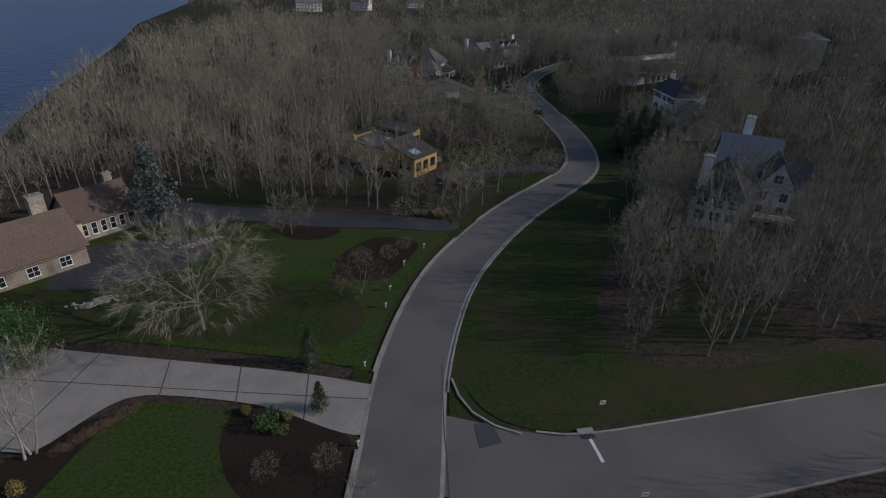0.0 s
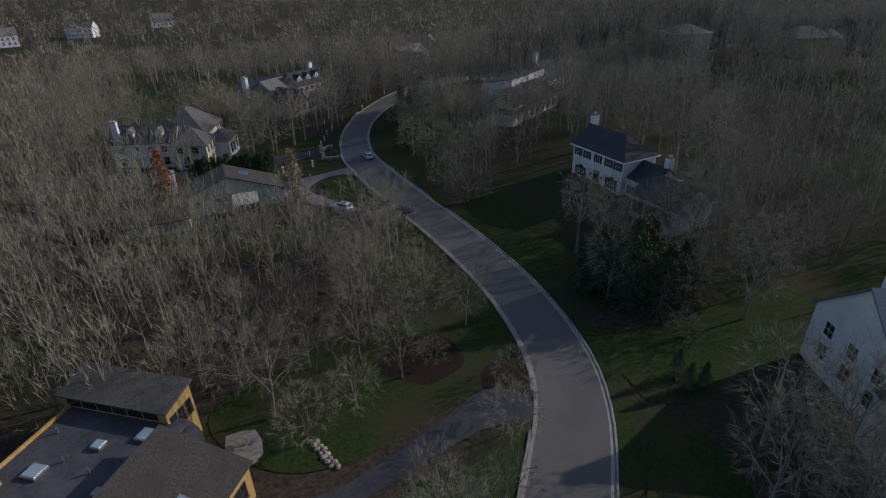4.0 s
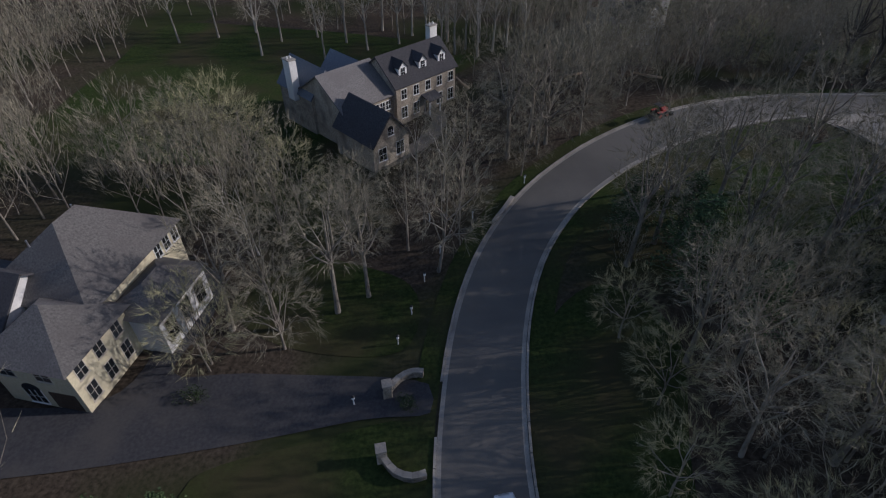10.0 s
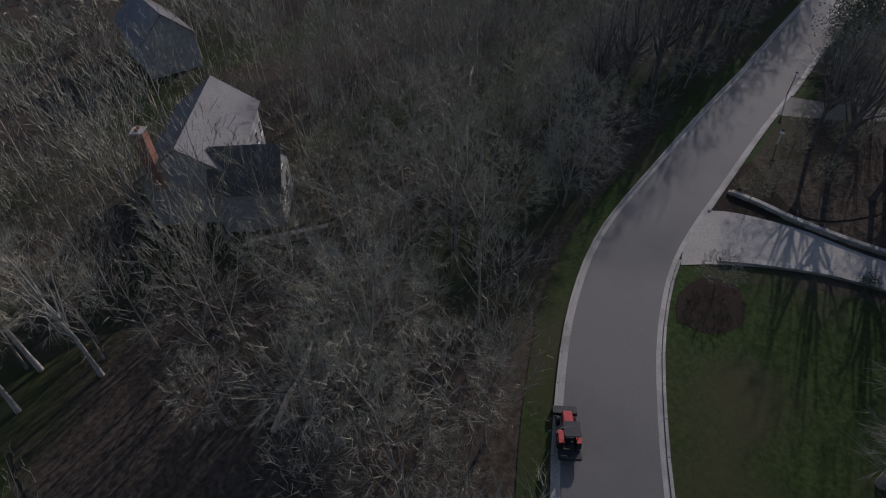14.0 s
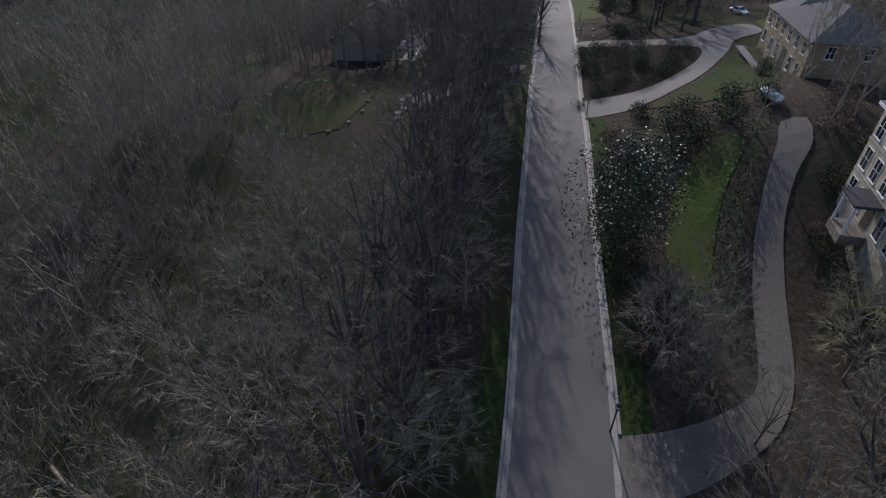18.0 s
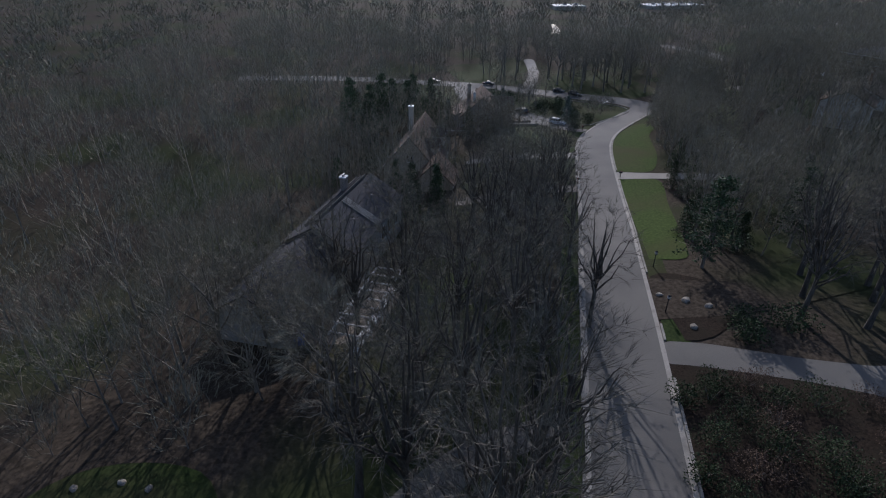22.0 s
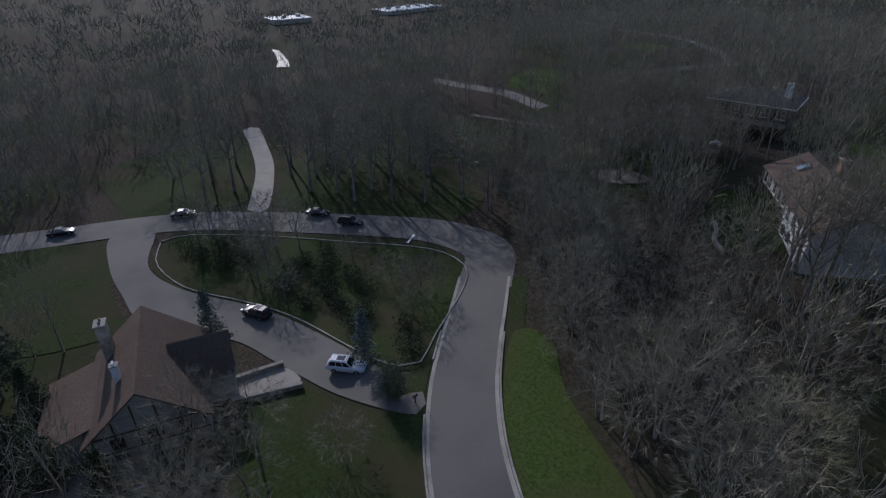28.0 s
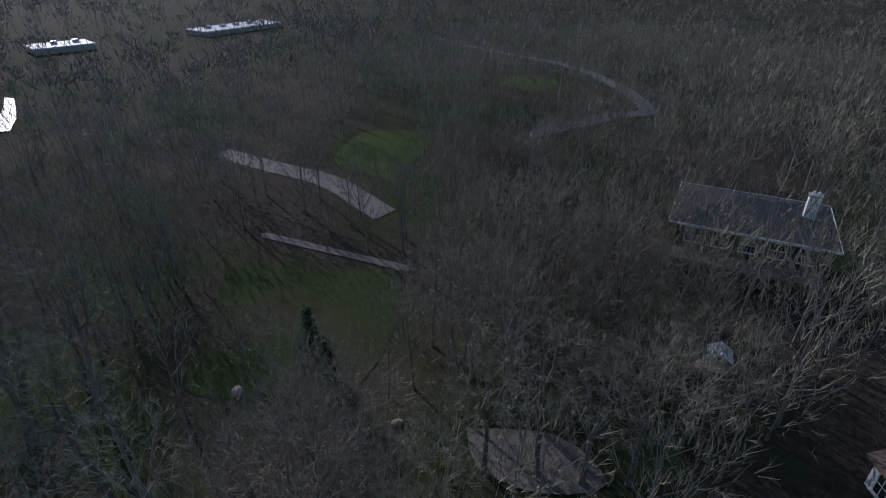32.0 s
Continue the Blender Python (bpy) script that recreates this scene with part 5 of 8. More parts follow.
def stone_house():
    h = house(-58.3, 74.0, -1.0, 55, "low rambling stone house with brown tiled gable roofs")
    b = block(h, -17, 0, 0, 13, 3.5, 7.6, STONEWORK, BROWN_ROOF)
    a = block(h, 2.1, 12.2, 8.3, 18, 3.7, 7.6, STONEWORK, BROWN_ROOF)
    c = block(h, -1.5, 2.6, 7.4, 14, 3.9, 4.4, CREAM, BROWN_ROOF, "flat", over=0.3)
    for k in range(6):
        window(h, a, "S", 1.0 + k * 1.55, 1.0, 0.8, 2.0, bars=0)
    for k in range(3):
        window(h, b, "E", 2.2 + k * 3.6, 1.0, 1.4, 1.5)
        window(h, b, "S", 5 + k * 4.4, 1.0, 1.5, 1.5)
    window(h, c, "S", 2, 1.2, 1.6, 1.8)
    chimney(h, -2.4, 8.6, 4, 10.0, 2.2, 1.6, STONEWORK)
    chimney(h, 11, 15, 4, 8.6, 1.4, 1.1, STONEWORK)
    for k in range(9):
        part("gutter", box(-17 + k * 1.9, -0.62, 2.95, -15.15 + k * 1.9, -0.5, 3.08), BROWN_ROOF, h)


def gabled_house():
    h = house(55.6, 108.3, 0.9, -20.9, "large grey and white house with steep blue-grey roofs")
    m = block(h, -2.4, 8.6, 1.2, 15, 6.6, 12.6, STUCCO, SLATE_BLUE, over=0.5)
    l = block(h, -6.2, 2.2, -13, -4.6, 5.8, 12.0, STUCCO, DARK_ROOF, "hip")
    k = block(h, -4.6, 5.4, -4.6, 1.2, 5.6, 9.4, STUCCO, DARK_ROOF, axis="y", over=0.3)
    r = block(h, 4.8, 11.2, -4.4, 3.4, 6.4, 11.4, STUCCO, DARK_ROOF, axis="y", over=0.45)
    g = block(h, 8, 15, 4, 13, 4.4, 8.4, SIDING, DARK_ROOF)
    window(h, r, "S", 3.2, 7.2, 1.5, 1.6)
    for u in (1.4, 5.0):
        window(h, r, "S", u, 3.6, 1.3, 1.7)
        window(h, r, "S", u, 0.6, 1.3, 1.9)
    for q in range(3):
        window(h, l, "S", 1.5 + q * 2.7, 3.4, 1.7, 1.6)
        window(h, l, "S", 1.5 + q * 2.7, 0.6, 1.7, 1.9)
        window(h, l, "W", 1.5 + q * 2.6, 3.4, 1.4, 1.6)
        window(h, l, "W", 1.5 + q * 2.6, 0.6, 1.4, 1.9)
        window(h, m, "W", 2.6 + q * 4.0, 4.0, 1.4, 1.7)
        window(h, m, "W", 2.6 + q * 4.0, 1.0, 1.4, 1.9)
    for q in range(3):
        part("rake_trim", face_box(l, "W", 0.0, 8.4, 5.5 - 2.4 * q, 5.7 - 2.4 * q, 0.0, 0.06), WHITE, h)
    chimney(h, -5.4, -11.6, 0, 12.6, 1.6, 1.3, STUCCO)
    chimney(h, 2.2, 11.2, 8, 15.8, 1.7, 1.4, STUCCO)
    d = part("deck", box(5, -8.6, 0.9, 12, -4.5, 1.1), DECK, h)
    for q in range(8):
        part("post", box(5.1 + q * 0.95, -8.55, 1.1, 5.2 + q * 0.95, -8.45, 2.1), WHITE, d)
    part("rail", box(5, -8.6, 2.05, 12, -8.45, 2.13), WHITE, d)


def modern_house():
    h = house(-17.2, 123.7, -0.4, -33, "ochre house with a dark flat roof and shake-covered slope")
    s = block(h, 0, 8.4, 0, 8.8, 3.8, 6.4, OCHRE, SHAKE_ROOF, "shed", high="x0", over=0.35)
    f = block(h, -13, 0, 0.6, 11.2, 4.0, 4.2, OCHRE, MEMBRANE, "flat", over=0.12)
    p = block(h, -14, -1.6, 11.2, 15, 5.6, 6.4, OCHRE, SHAKE_ROOF, "shed", high="y1", over=0.3)
    bm = prism([(0, 8.8)] + [(-1.6 + 4.6 * math.sin(a), 8.8 + 4.4 * (1 - math.cos(a)) * 0 + 4.6 * math.cos(a) * 0.75) for a in np.linspace(math.pi / 2, 0, 9)] + [(-1.6, 8.8)], -1.4, 3.7)
    bmesh.ops.recalc_face_normals(bm, faces=bm.faces[:])
    part("round_bay", bm, OCHRE, h, "rounded ochre timber bay")
    bm = prism([(0, 8.8)] + [(-1.6 + 4.9 * math.sin(a), 8.8 + 4.9 * math.cos(a) * 0.75) for a in np.linspace(math.pi / 2, 0, 9)] + [(-1.6, 8.8)], 3.7, 3.95)
    bmesh.ops.recalc_face_normals(bm, faces=bm.faces[:])
    part("bay_roof", bm, MEMBRANE, h)
    z = lambda x: 6.42 + (3.82 - 6.42) * (x + 0.35) / 9.1 + 0.24
    skylight(h, [(5.2, 1.4, z(5.2)), (7.4, 1.4, z(7.4)), (7.4, 4.0, z(7.4)), (5.2, 4.0, z(5.2))])
    for x, y, w in ((-9.5, 3.6, 1.6), (-6.2, 7.4, 1.1), (-2.6, 9.4, 1.6), (-2.2, 3.0, 0.9)):
        k = part("skylight", box(x - w / 2, y - w / 2, 4.25, x + w / 2, y + w / 2, 4.6, 0.03), METAL, h)
        part("pane", box(x - w * 0.42, y - w * 0.42, 4.6, x + w * 0.42, y + w * 0.42, 4.64), SKYLIGHT, k)
    chimney(h, -12, 1.6, 3, 5.2, 1.3, 0.9, OCHRE)
    for k in range(6):
        part("clerestory_pane", face_box(p, "S", 0.8 + k * 1.8, 2.4 + k * 1.8, 4.5, 5.35, 0.0, 0.05), PANE, h)
    for x, y in ((-8, 5.2), (-11.4, 8), (-4.6, 4.6)):
        vent(h, x, y, 4.4)
    part("parapet", box(-13.2, 0.4, 4.25, -13.0, 11.2, 4.6), OCHRE, h)
    for k in range(3):
        window(h, s, "E", 1.6 + k * 2.7, 0.9, 1.6, 1.9, frame_mat=DARK_WOOD)
        window(h, s, "S", 1.6 + k * 2.6, 0.9, 1.4, 1.9, frame_mat=DARK_WOOD)
        window(h, p, "E", 0.8 + k * 1.1, 3.0, 0.8, 1.6, frame_mat=DARK_WOOD)


def green_house():
    h = house(-6.2, 199.4, -1.9, 4, "pale green house with weathered shingle gable roofs")
    b = block(h, -10.6, 10.6, 0, 8, 3.9, 7.9, GREEN_SIDING, SHAKE_ROOF, axis="y", over=0.35)
    w = block(h, -19, -8, -6.5, 3.2, 3.4, 6.6, GREEN_SIDING, SHAKE_ROOF, over=0.4)
    for u, z, ww, hh in ((14.2, 2.9, 0.9, 1.4), (15.1, 0.8, 0.9, 1.3), (11.6, 2.7, 1.2, 1.2), (9.6, 3.0, 0.8, 0.8), (8.2, 3.0, 0.8, 0.8), (4.4, 2.4, 1.0, 1.3)):
        window(h, b, "S", u, z, ww, hh, frame_mat=BEIGE, bars=0)
    g = part("conservatory", box(0.4, -3.4, -0.6, 5.2, -0.02, 3.0), PANE, h, "glazed lean-to with pale green glass roof")
    for k in range(6):
        part("glazing_bar", box(0.35 + k * 0.96, -3.45, -0.6, 0.45 + k * 0.96, -3.38, 3.05), WHITE, g)
    for k in range(4):
        part("roof_pane", slab([(0.3 + k * 1.25, -3.6, 3.0), (1.5 + k * 1.25, -3.6, 3.0), (1.5 + k * 1.25, -0.05, 4.2), (0.3 + k * 1.25, -0.05, 4.2)], 0.08), GREEN_SIDING, g)
    chimney(h, -9.8, 3.2, 5, 9.4, 1.0, 0.9, STUCCO)
    for k in range(2):
        garage_door(h, b, "E", 2.2 + k * 3.5, 0.2)
    skylight(h, [(2.6, 3.2, 7.2), (4.4, 3.2, 6.6), (4.4, 5.6, 6.6), (2.6, 5.6, 7.2)], PANE)


def cream_house():
    h = house(-11.2, 232.6, -2.3, -14.6, "large cream stucco house with grey-brown hipped roofs and tall windows")
    a = block(h, -8.4, 0, 0, 8, 6.4, 9.6, CREAM, GREY_ROOF, "hip", over=0.6)
    m = block(h, -13, -1.6, 6, 20.5, 7.6, 12.6, CREAM, GREY_ROOF, "hip", "y", over=0.6)
    p = block(h, -2.4, 3.4, 8, 16.5, 4.9, 6.6, STUCCO, GREY_ROOF, "hip", "y", over=0.5)
    l = block(h, -24, -8.4, 2.4, 11, 6.8, 10.2, STUCCO, DARK_ROOF, over=0.5)
    for k in range(3):
        window(h, a, "E", 1.4 + k * 2.5, 4.0, 1.1, 1.7, frame_mat=BEIGE)
        window(h, a, "E", 1.4 + k * 2.5, 0.8, 1.1, 2.0, frame_mat=BEIGE)
        window(h, p, "E", 1.4 + k * 2.7, 1.2, 1.5, 2.6, frame_mat=BEIGE)
    for k in range(3):
        window(h, m, "E", 10.6 + k * 1.6, 5.2, 1.0, 1.7)
        window(h, m, "N", 2 + k * 3.4, 4.8, 1.2, 1.7)
    for u in (1.8, 5.6):
        window(h, a, "S", u, 4.2, 1.5, 1.4, frame_mat=BEIGE)
    garage_door(h, a, "S", 6.4, 0.1, 2.8, 2.4)
    arch_window(h, a, "S", 3.2, 0.4, 1.8, 2.0)
    for k in range(4):
        window(h, l, "S", 2.4 + k * 3.5, 4.2, 1.4, 1.5)
        window(h, l, "S", 2.4 + k * 3.5, 0.9, 1.4, 2.0)
    dormer(h, -12, 3.4, 7.6, 1.8, 2.4, 1.5, 0.9, WHITE, GREY_ROOF)
    dormer(h, -19, 3.4, 7.6, 1.8, 2.4, 1.5, 0.9, WHITE, GREY_ROOF)
    chimney(h, -22, 3.2, 6, 12, 1.5, 1.0, STUCCO)
    skylight(h, [(-5.4, 10.6, 10.9), (-4.2, 10.6, 9.8), (-4.2, 12.4, 9.8), (-5.4, 12.4, 10.9)], PANE)
    for y in (9, 15):
        vent(h, -8, y, 12.1)


def dormer_house():
    h = house(17.8, 285.2, -0.8, 40.9, "large stone house with dark slate roofs and three white dormers")
    m = block(h, 0, 13.6, 0, 9, 6.8, 10.6, STONEWORK, DARK_ROOF, over=0.4)
    w = block(h, -10, 0, 0.8, 13, 5.6, 9.6, STONEWORK, GREY_ROOF, over=0.4)
    c = block(h, -10.4, -4.2, 9, 18.5, 5.4, 9.2, STONEWORK, SLATE_BLUE, axis="y", over=0.4)
    d = block(h, -3.6, 2.6, 8.6, 16.4, 5.4, 8.8, STONEWORK, SLATE_BLUE, axis="y", over=0.4)
    e = block(h, -11.5, -4.6, -8, 1.2, 4.0, 8.0, STONEWORK, DARK_ROOF, axis="y", over=0.4)
    for x in (2.6, 7.0, 11.4):
        dormer(h, x, 1.2, 7.7, 1.7, 2.6, 1.6, 0.9, WHITE, DARK_ROOF)
    for k in range(5):
        window(h, m, "S", 1.6 + k * 2.7, 4.5, 1.1, 1.6, frame_mat=WHITE)
        if k != 2:
            window(h, m, "S", 1.6 + k * 2.7, 1.2, 1.2, 1.9)
    door(h, m, "S", 7.0, 0.6, 1.3, 2.3)
    po = part("portico", box(5.6, -1.9, 0.0, 8.4, 0.0, 0.55, 0.03), STONEWORK, h, "stone entrance porch with white columns")
    for x in (5.8, 8.2):
        part("column", tube((x, -1.7, 0.5), (x, -1.7, 3.3), 0.16, 0.14, 10), WHITE, po)
    part("porch_roof", slab([(5.4, -2.1, 3.4), (8.6, -2.1, 3.4), (8.6, 0, 4.0), (5.4, 0, 4.0)], 0.2), DARK_ROOF, po)
    for k in range(3):
        window(h, w, "S", 6.4 + k * 1.2, 3.4, 0.9, 1.4)
        window(h, w, "S", 2.0 + k * 1.6, 3.4, 0.9, 1.4)
    for k in range(2):
        window(h, e, "S", 1.7 + k * 3.4, 1.0, 1.4, 2.0)
        window(h, e, "E", 2 + k * 3, 1.0, 1.3, 1.6)
    arch_window(h, e, "S", 3.45, 4.6, 1.0, 0.9)
    chimney(h, 13.2, 5.6, 6, 12.4, 1.7, 1.1, STUCCO)
    chimney(h, -10.6, 13.6, 4, 10.6, 1.3, 1.9, STUCCO)


def white_house():
    h = house(61.3, 180.1, 3.2, -81.6, "white stucco house with dark hipped roof and black shutters")
    m = block(h, 0, 13.8, 0, 8.2, 7.1, 10.2, STUCCO, DARK_ROOF, "half", over=0.5, fascia=WHITE)
    for u in (1.5, 4.0, 7.1, 10.0, 12.4):
        window(h, m, "S", u, 4.9, 0.95, 1.5, BLACK_PAINT)
    for u in (2.6, 11.2):
        arch_window(h, m, "S", u, 0.9, 1.7, 1.5)
        for s in (-1, 1):
            part("shutter", face_box(m, "S", u + s * 1.25 - 0.3, u + s * 1.25 + 0.3, 0.8, 2.9, 0.0, 0.07), BLACK_PAINT, h, "tall black shutter")
    door(h, m, "S", 7.1, 0.4, 1.3, 2.3, BLACK_PAINT)
    part("door_arch", face_box(m, "S", 6.2, 8.0, 0.2, 3.3, 0.0, 0.04), STONEWORK, h)
    for u in (5.6, 8.6):
        lam = part("wall_lantern", face_box(m, "S", u - 0.12, u + 0.12, 2.0, 2.5, 0.02, 0.25), BLACK_PAINT, h)
    chimney(h, -0.6, 5.4, -1, 11.9, 1.0, 1.6, STUCCO, BRICK)
    g = block(h, 13.8, 19.5, 1.2, 8.6, 3.8, 6.4, STUCCO, DARK_ROOF, over=0.4, fascia=WHITE)
    k = block(h, 19.0, 28.5, -2.6, 6.4, 3.2, 6.2, STUCCO, DARK_ROOF, over=0.4, fascia=WHITE)
    for u in (1.6, 4.7, 7.8):
        garage_door(h, k, "S", u, 0.1, 2.3, 2.2, PANE)
    window(h, g, "S", 1.6, 1.0, 1.0, 1.5, BLACK_PAINT)
    window(h, g, "S", 4.0, 1.0, 1.0, 1.5, BLACK_PAINT)
    chimney(h, 19.2, 5.4, 3, 8.4, 1.0, 1.3, STUCCO, BRICK)


def terrace_house():
    h = house(70.0, 226.4, 4.6, 36, "long white house with grey roofs and a glazed porch")
    a = block(h, 0, 21, 0, 9.5, 7.6, 9.4, STUCCO, DARK_ROOF, "shed", high="y0", over=0.4)
    b = block(h, -4, 15, -7.4, 0, 4.2, 7.4, STUCCO, DARK_ROOF, "shed", high="y1", over=0.4)
    p = block(h, -11, -4, -6.4, 1.4, 5.0, 7.2, STUCCO, DARK_ROOF, over=0.4)
    c = block(h, 21, 32, -2, 8, 6.2, 10.4, STUCCO, SLATE_BLUE, over=0.5)
    for k in range(9):
        window(h, a, "S", 1.6 + k * 2.2, 6.2, 1.2, 1.0)
    for k in range(5):
        window(h, p, "S", 0.9 + k * 1.3, 2.6, 1.0, 1.5)
        window(h, p, "W", 0.9 + k * 1.45, 2.6, 1.1, 1.5)
        window(h, b, "S", 2.4 + k * 3.4, 1.0, 1.6, 2.0)
    for x in (-10.6, -4.4):
        part("post", box(x - 0.12, -6.3, -2.5, x + 0.12, -6.06, 2.4), WHITE, h)
    chimney(h, 27, 6, 6, 12.6, 1.2, 1.2, STUCCO)
    s = part("shade_sail", slab([(16, -6.0, 4.4), (20.5, -5.4, 4.2), (20, -2.6, 4.5), (16.4, -2.4, 4.7)], 0.05), WHITE, h, "white tensioned shade sail")
    for q in ((16, -6), (20.5, -5.4)):
        part("post", tube((q[0], q[1], -0.5), (q[0], q[1], 4.4), 0.06, 0.06, 8), METAL, s)
    part("terrace", box(14, -12, -0.7, 30, -2.2, -0.1, 0.03), PAVER, h, "pale paved terrace")


def brick_house():
    h = house(188.2, 229.6, 12.9, 171, "two-storey tan brick house with a pale grey hipped roof")
    a = block(h, 0, 6.5, 0.8, 9.5, 5.6, 8.2, TAN_BRICK, GREY_ROOF, "hip", over=0.4)
    m = block(h, 5.6, 20, 0, 10.5, 6.3, 9.2, TAN_BRICK, GREY_ROOF, "hip", over=0.45, low=-2.5)
    for k in range(5):
        window(h, m, "S", 1.4 + k * 2.8, 4.2, 1.0, 1.5)
        if k != 2:
            window(h, m, "S", 1.4 + k * 2.8, 1.0, 1.0, 1.8)
    for k in range(2):
        window(h, a, "S", 1.5 + k * 2.4, 3.6, 1.0, 1.4)
        window(h, a, "S", 1.5 + k * 2.4, 0.8, 1.0, 1.7)
        window(h, m, "E", 2.6 + k * 4.6, 4.2, 1.0, 1.5)
    door(h, m, "S", 7.0, 0.2, 1.3, 2.3)
    part("door_arch", face_box(m, "S", 6.1, 7.9, 0.0, 3.1, 0.0, 0.05), DARK_WOOD, h)
    part("path", box(2, -3.2, -0.25, 13, -2.0, -0.1), PAVER, h)
    part("step", box(11.6, -2.0, -0.2, 13.6, -0.05, 0.1), PAVER, h)


def sandstone_house():
    h = house(143.2, 240.4, 12.2, 167, "tall pale sandstone house with rows of sash windows")
    m = block(h, 0, 12, 0, 10, 9.6, 11.6, TAN_STONE, GREY_ROOF, "hip", over=0.45, low=-4, fascia=WHITE)
    for k in range(5):
        for z in (0.7, 3.8, 6.9):
            if not (k == 2 and z < 1):
                window(h, m, "S", 1.2 + k * 2.4, z, 1.15, 1.9)
    for k in range(3):
        for z in (0.7, 3.8, 6.9):
            window(h, m, "W", 2.0 + k * 3.4, z, 1.1, 1.8)
    door(h, m, "S", 6.0, 0.0, 1.4, 2.4)
    for k in range(4):
        part("band", face_box(m, "S", 0.0, 12.0, 0.0 + k * 3.1, 0.22 + k * 3.1, 0.0, 0.06), KERB, h)
    po = part("porch", box(4.5, -2.2, -1.0, 7.5, -0.05, 0.0, 0.03), STONEWORK, h, "stone porch with a flat roof")
    part("porch_roof", box(4.3, -2.4, 3.0, 7.7, -0.05, 3.3, 0.03), DARK_ROOF, po)
    for x in (4.7, 7.3):
        part("column", tube((x, -2.0, 0.0), (x, -2.0, 3.0), 0.16, 0.14, 10), WHITE, po)


def grey_house():
    h = house(66, 316, 2.2, 37, "grey house with weathered gable roofs deep among bare trees")
    m = block(h, 2, 19, 2, 12, 5.2, 8.8, SIDING, GREY_ROOF)
    w = block(h, 0, 8, -3, 4, 4.2, 7.4, SIDING, SHAKE_ROOF, axis="y")
    for k in range(4):
        window(h, m, "S", 7.4 + k * 2.8, 1.2, 1.1, 1.6)
    for k in range(2):
        window(h, w, "S", 2 + k * 3.6, 1.2, 1.2, 1.6)
    window(h, w, "S", 4, 4.6, 1.0, 1.2)
    chimney(h, 2, 10, 4, 11, 1.4, 1.2, BRICK)


def pergola_house():
    h = house(220.3, 289.6, 3.6, -12, "dark-roofed house with ridge louvres and a slatted white pergola")
    m = block(h, 0, 18.5, 0, 10, 4.4, 7.4, SIDING, DARK_ROOF, over=0.5)
    f = block(h, -15, 0, 1.4, 10.4, 3.6, 6.4, SIDING, DARK_ROOF, over=0.5)
    for k in range(4):
        part("roof_bar", slab([(7.8 + k * 0.42, -0.4, 4.55), (8.0 + k * 0.42, -0.4, 4.55), (8.0 + k * 0.42, 4.9, 7.68), (7.8 + k * 0.42, 4.9, 7.68)], 0.08), SIDING, h, "pale bar of a roof light")
    for k in range(3):
        part("ridge_louvre", box(0.4, 5.3 + k * 0.7, 7.4 - k * 0.3, 17.6, 5.42 + k * 0.7, 7.95 - k * 0.3), GREY_ROOF, h)
    chimney(h, 12.5, 6.6, 6, 9.2, 0.9, 0.9, METAL, WHITE)
    for x, y in ((13, 2.6), (5.2, 2.0), (10.5, 1.0), (3, 3)):
        vent(h, x, y, 5.2 + y * 0.4)
    for k in range(3):
        window(h, m, "S", 10.5 + k * 2.6, 1.0, 1.6, 2.0)
    p = part("pergola", box(-14.5, -6.4, -0.7, 0.6, 1.3, -0.45), DECK, h, "deck with a white slatted pergola and benches")
    for k in range(9):
        x = -14 + k * 1.75
        part("rafter", box(x - 0.07, -6.7, 2.5, x + 0.07, -2.6, 2.68), WHITE, p)
        if k % 2 == 0:
            part("post", box(x - 0.08, -6.4, -0.6, x + 0.08, -6.24, 2.5), WHITE, p)
    for y in (-6.3, -3.0):
        part("beam", box(-14.4, y - 0.07, 2.3, 0.4, y + 0.07, 2.5), WHITE, p)
    for k in range(5):
        part("bench", box(-13.4 + k * 2.8, -5.8, -0.4, -11.4 + k * 2.8, -5.2, 0.05, 0.02), WHITE, p)


def steep_house():
    h = house(265.8, 287.2, -1.3, -5, "beige house with a steep brown roof and gabled garage")
    m = block(h, 0, 18.6, -5.6, 5.6, 3.7, 10.2, BEIGE, BROWN_ROOF, over=0.5)
    g = block(h, -6.0, 1.2, -9.6, -2.0, 3.2, 7.0, BEIGE, BROWN_ROOF, over=0.4)
    for x in (6.2, 14.2):
        dormer(h, x, -5.2, 5.0, 3.2, 3.4, 1.9, 1.3, BEIGE, BROWN_ROOF)
    for k in range(2):
        garage_door(h, g, "S", 2.0 + k * 3.5, 0.0, 2.7, 2.3, WHITE)
    window(h, m, "W", 5.6, 5.0, 1.1, 1.4)
    window(h, m, "W", 3.0, 1.2, 1.2, 1.5)
    chimney(h, 15.4, 2.6, 6, 12.4, 1.0, 1.0, BEIGE, WHITE)
    for x, y, z in ((7.6, 3.2, 6.6), (12.6, -0.8, 9.6)):
        vent(h, x, y, z)
    part("rake_trim", slab([(-0.56, 0, 10.5), (-0.44, 0, 10.5), (-0.44, 6.1, 3.4), (-0.56, 6.1, 3.4)], 0.1), WHITE, h)


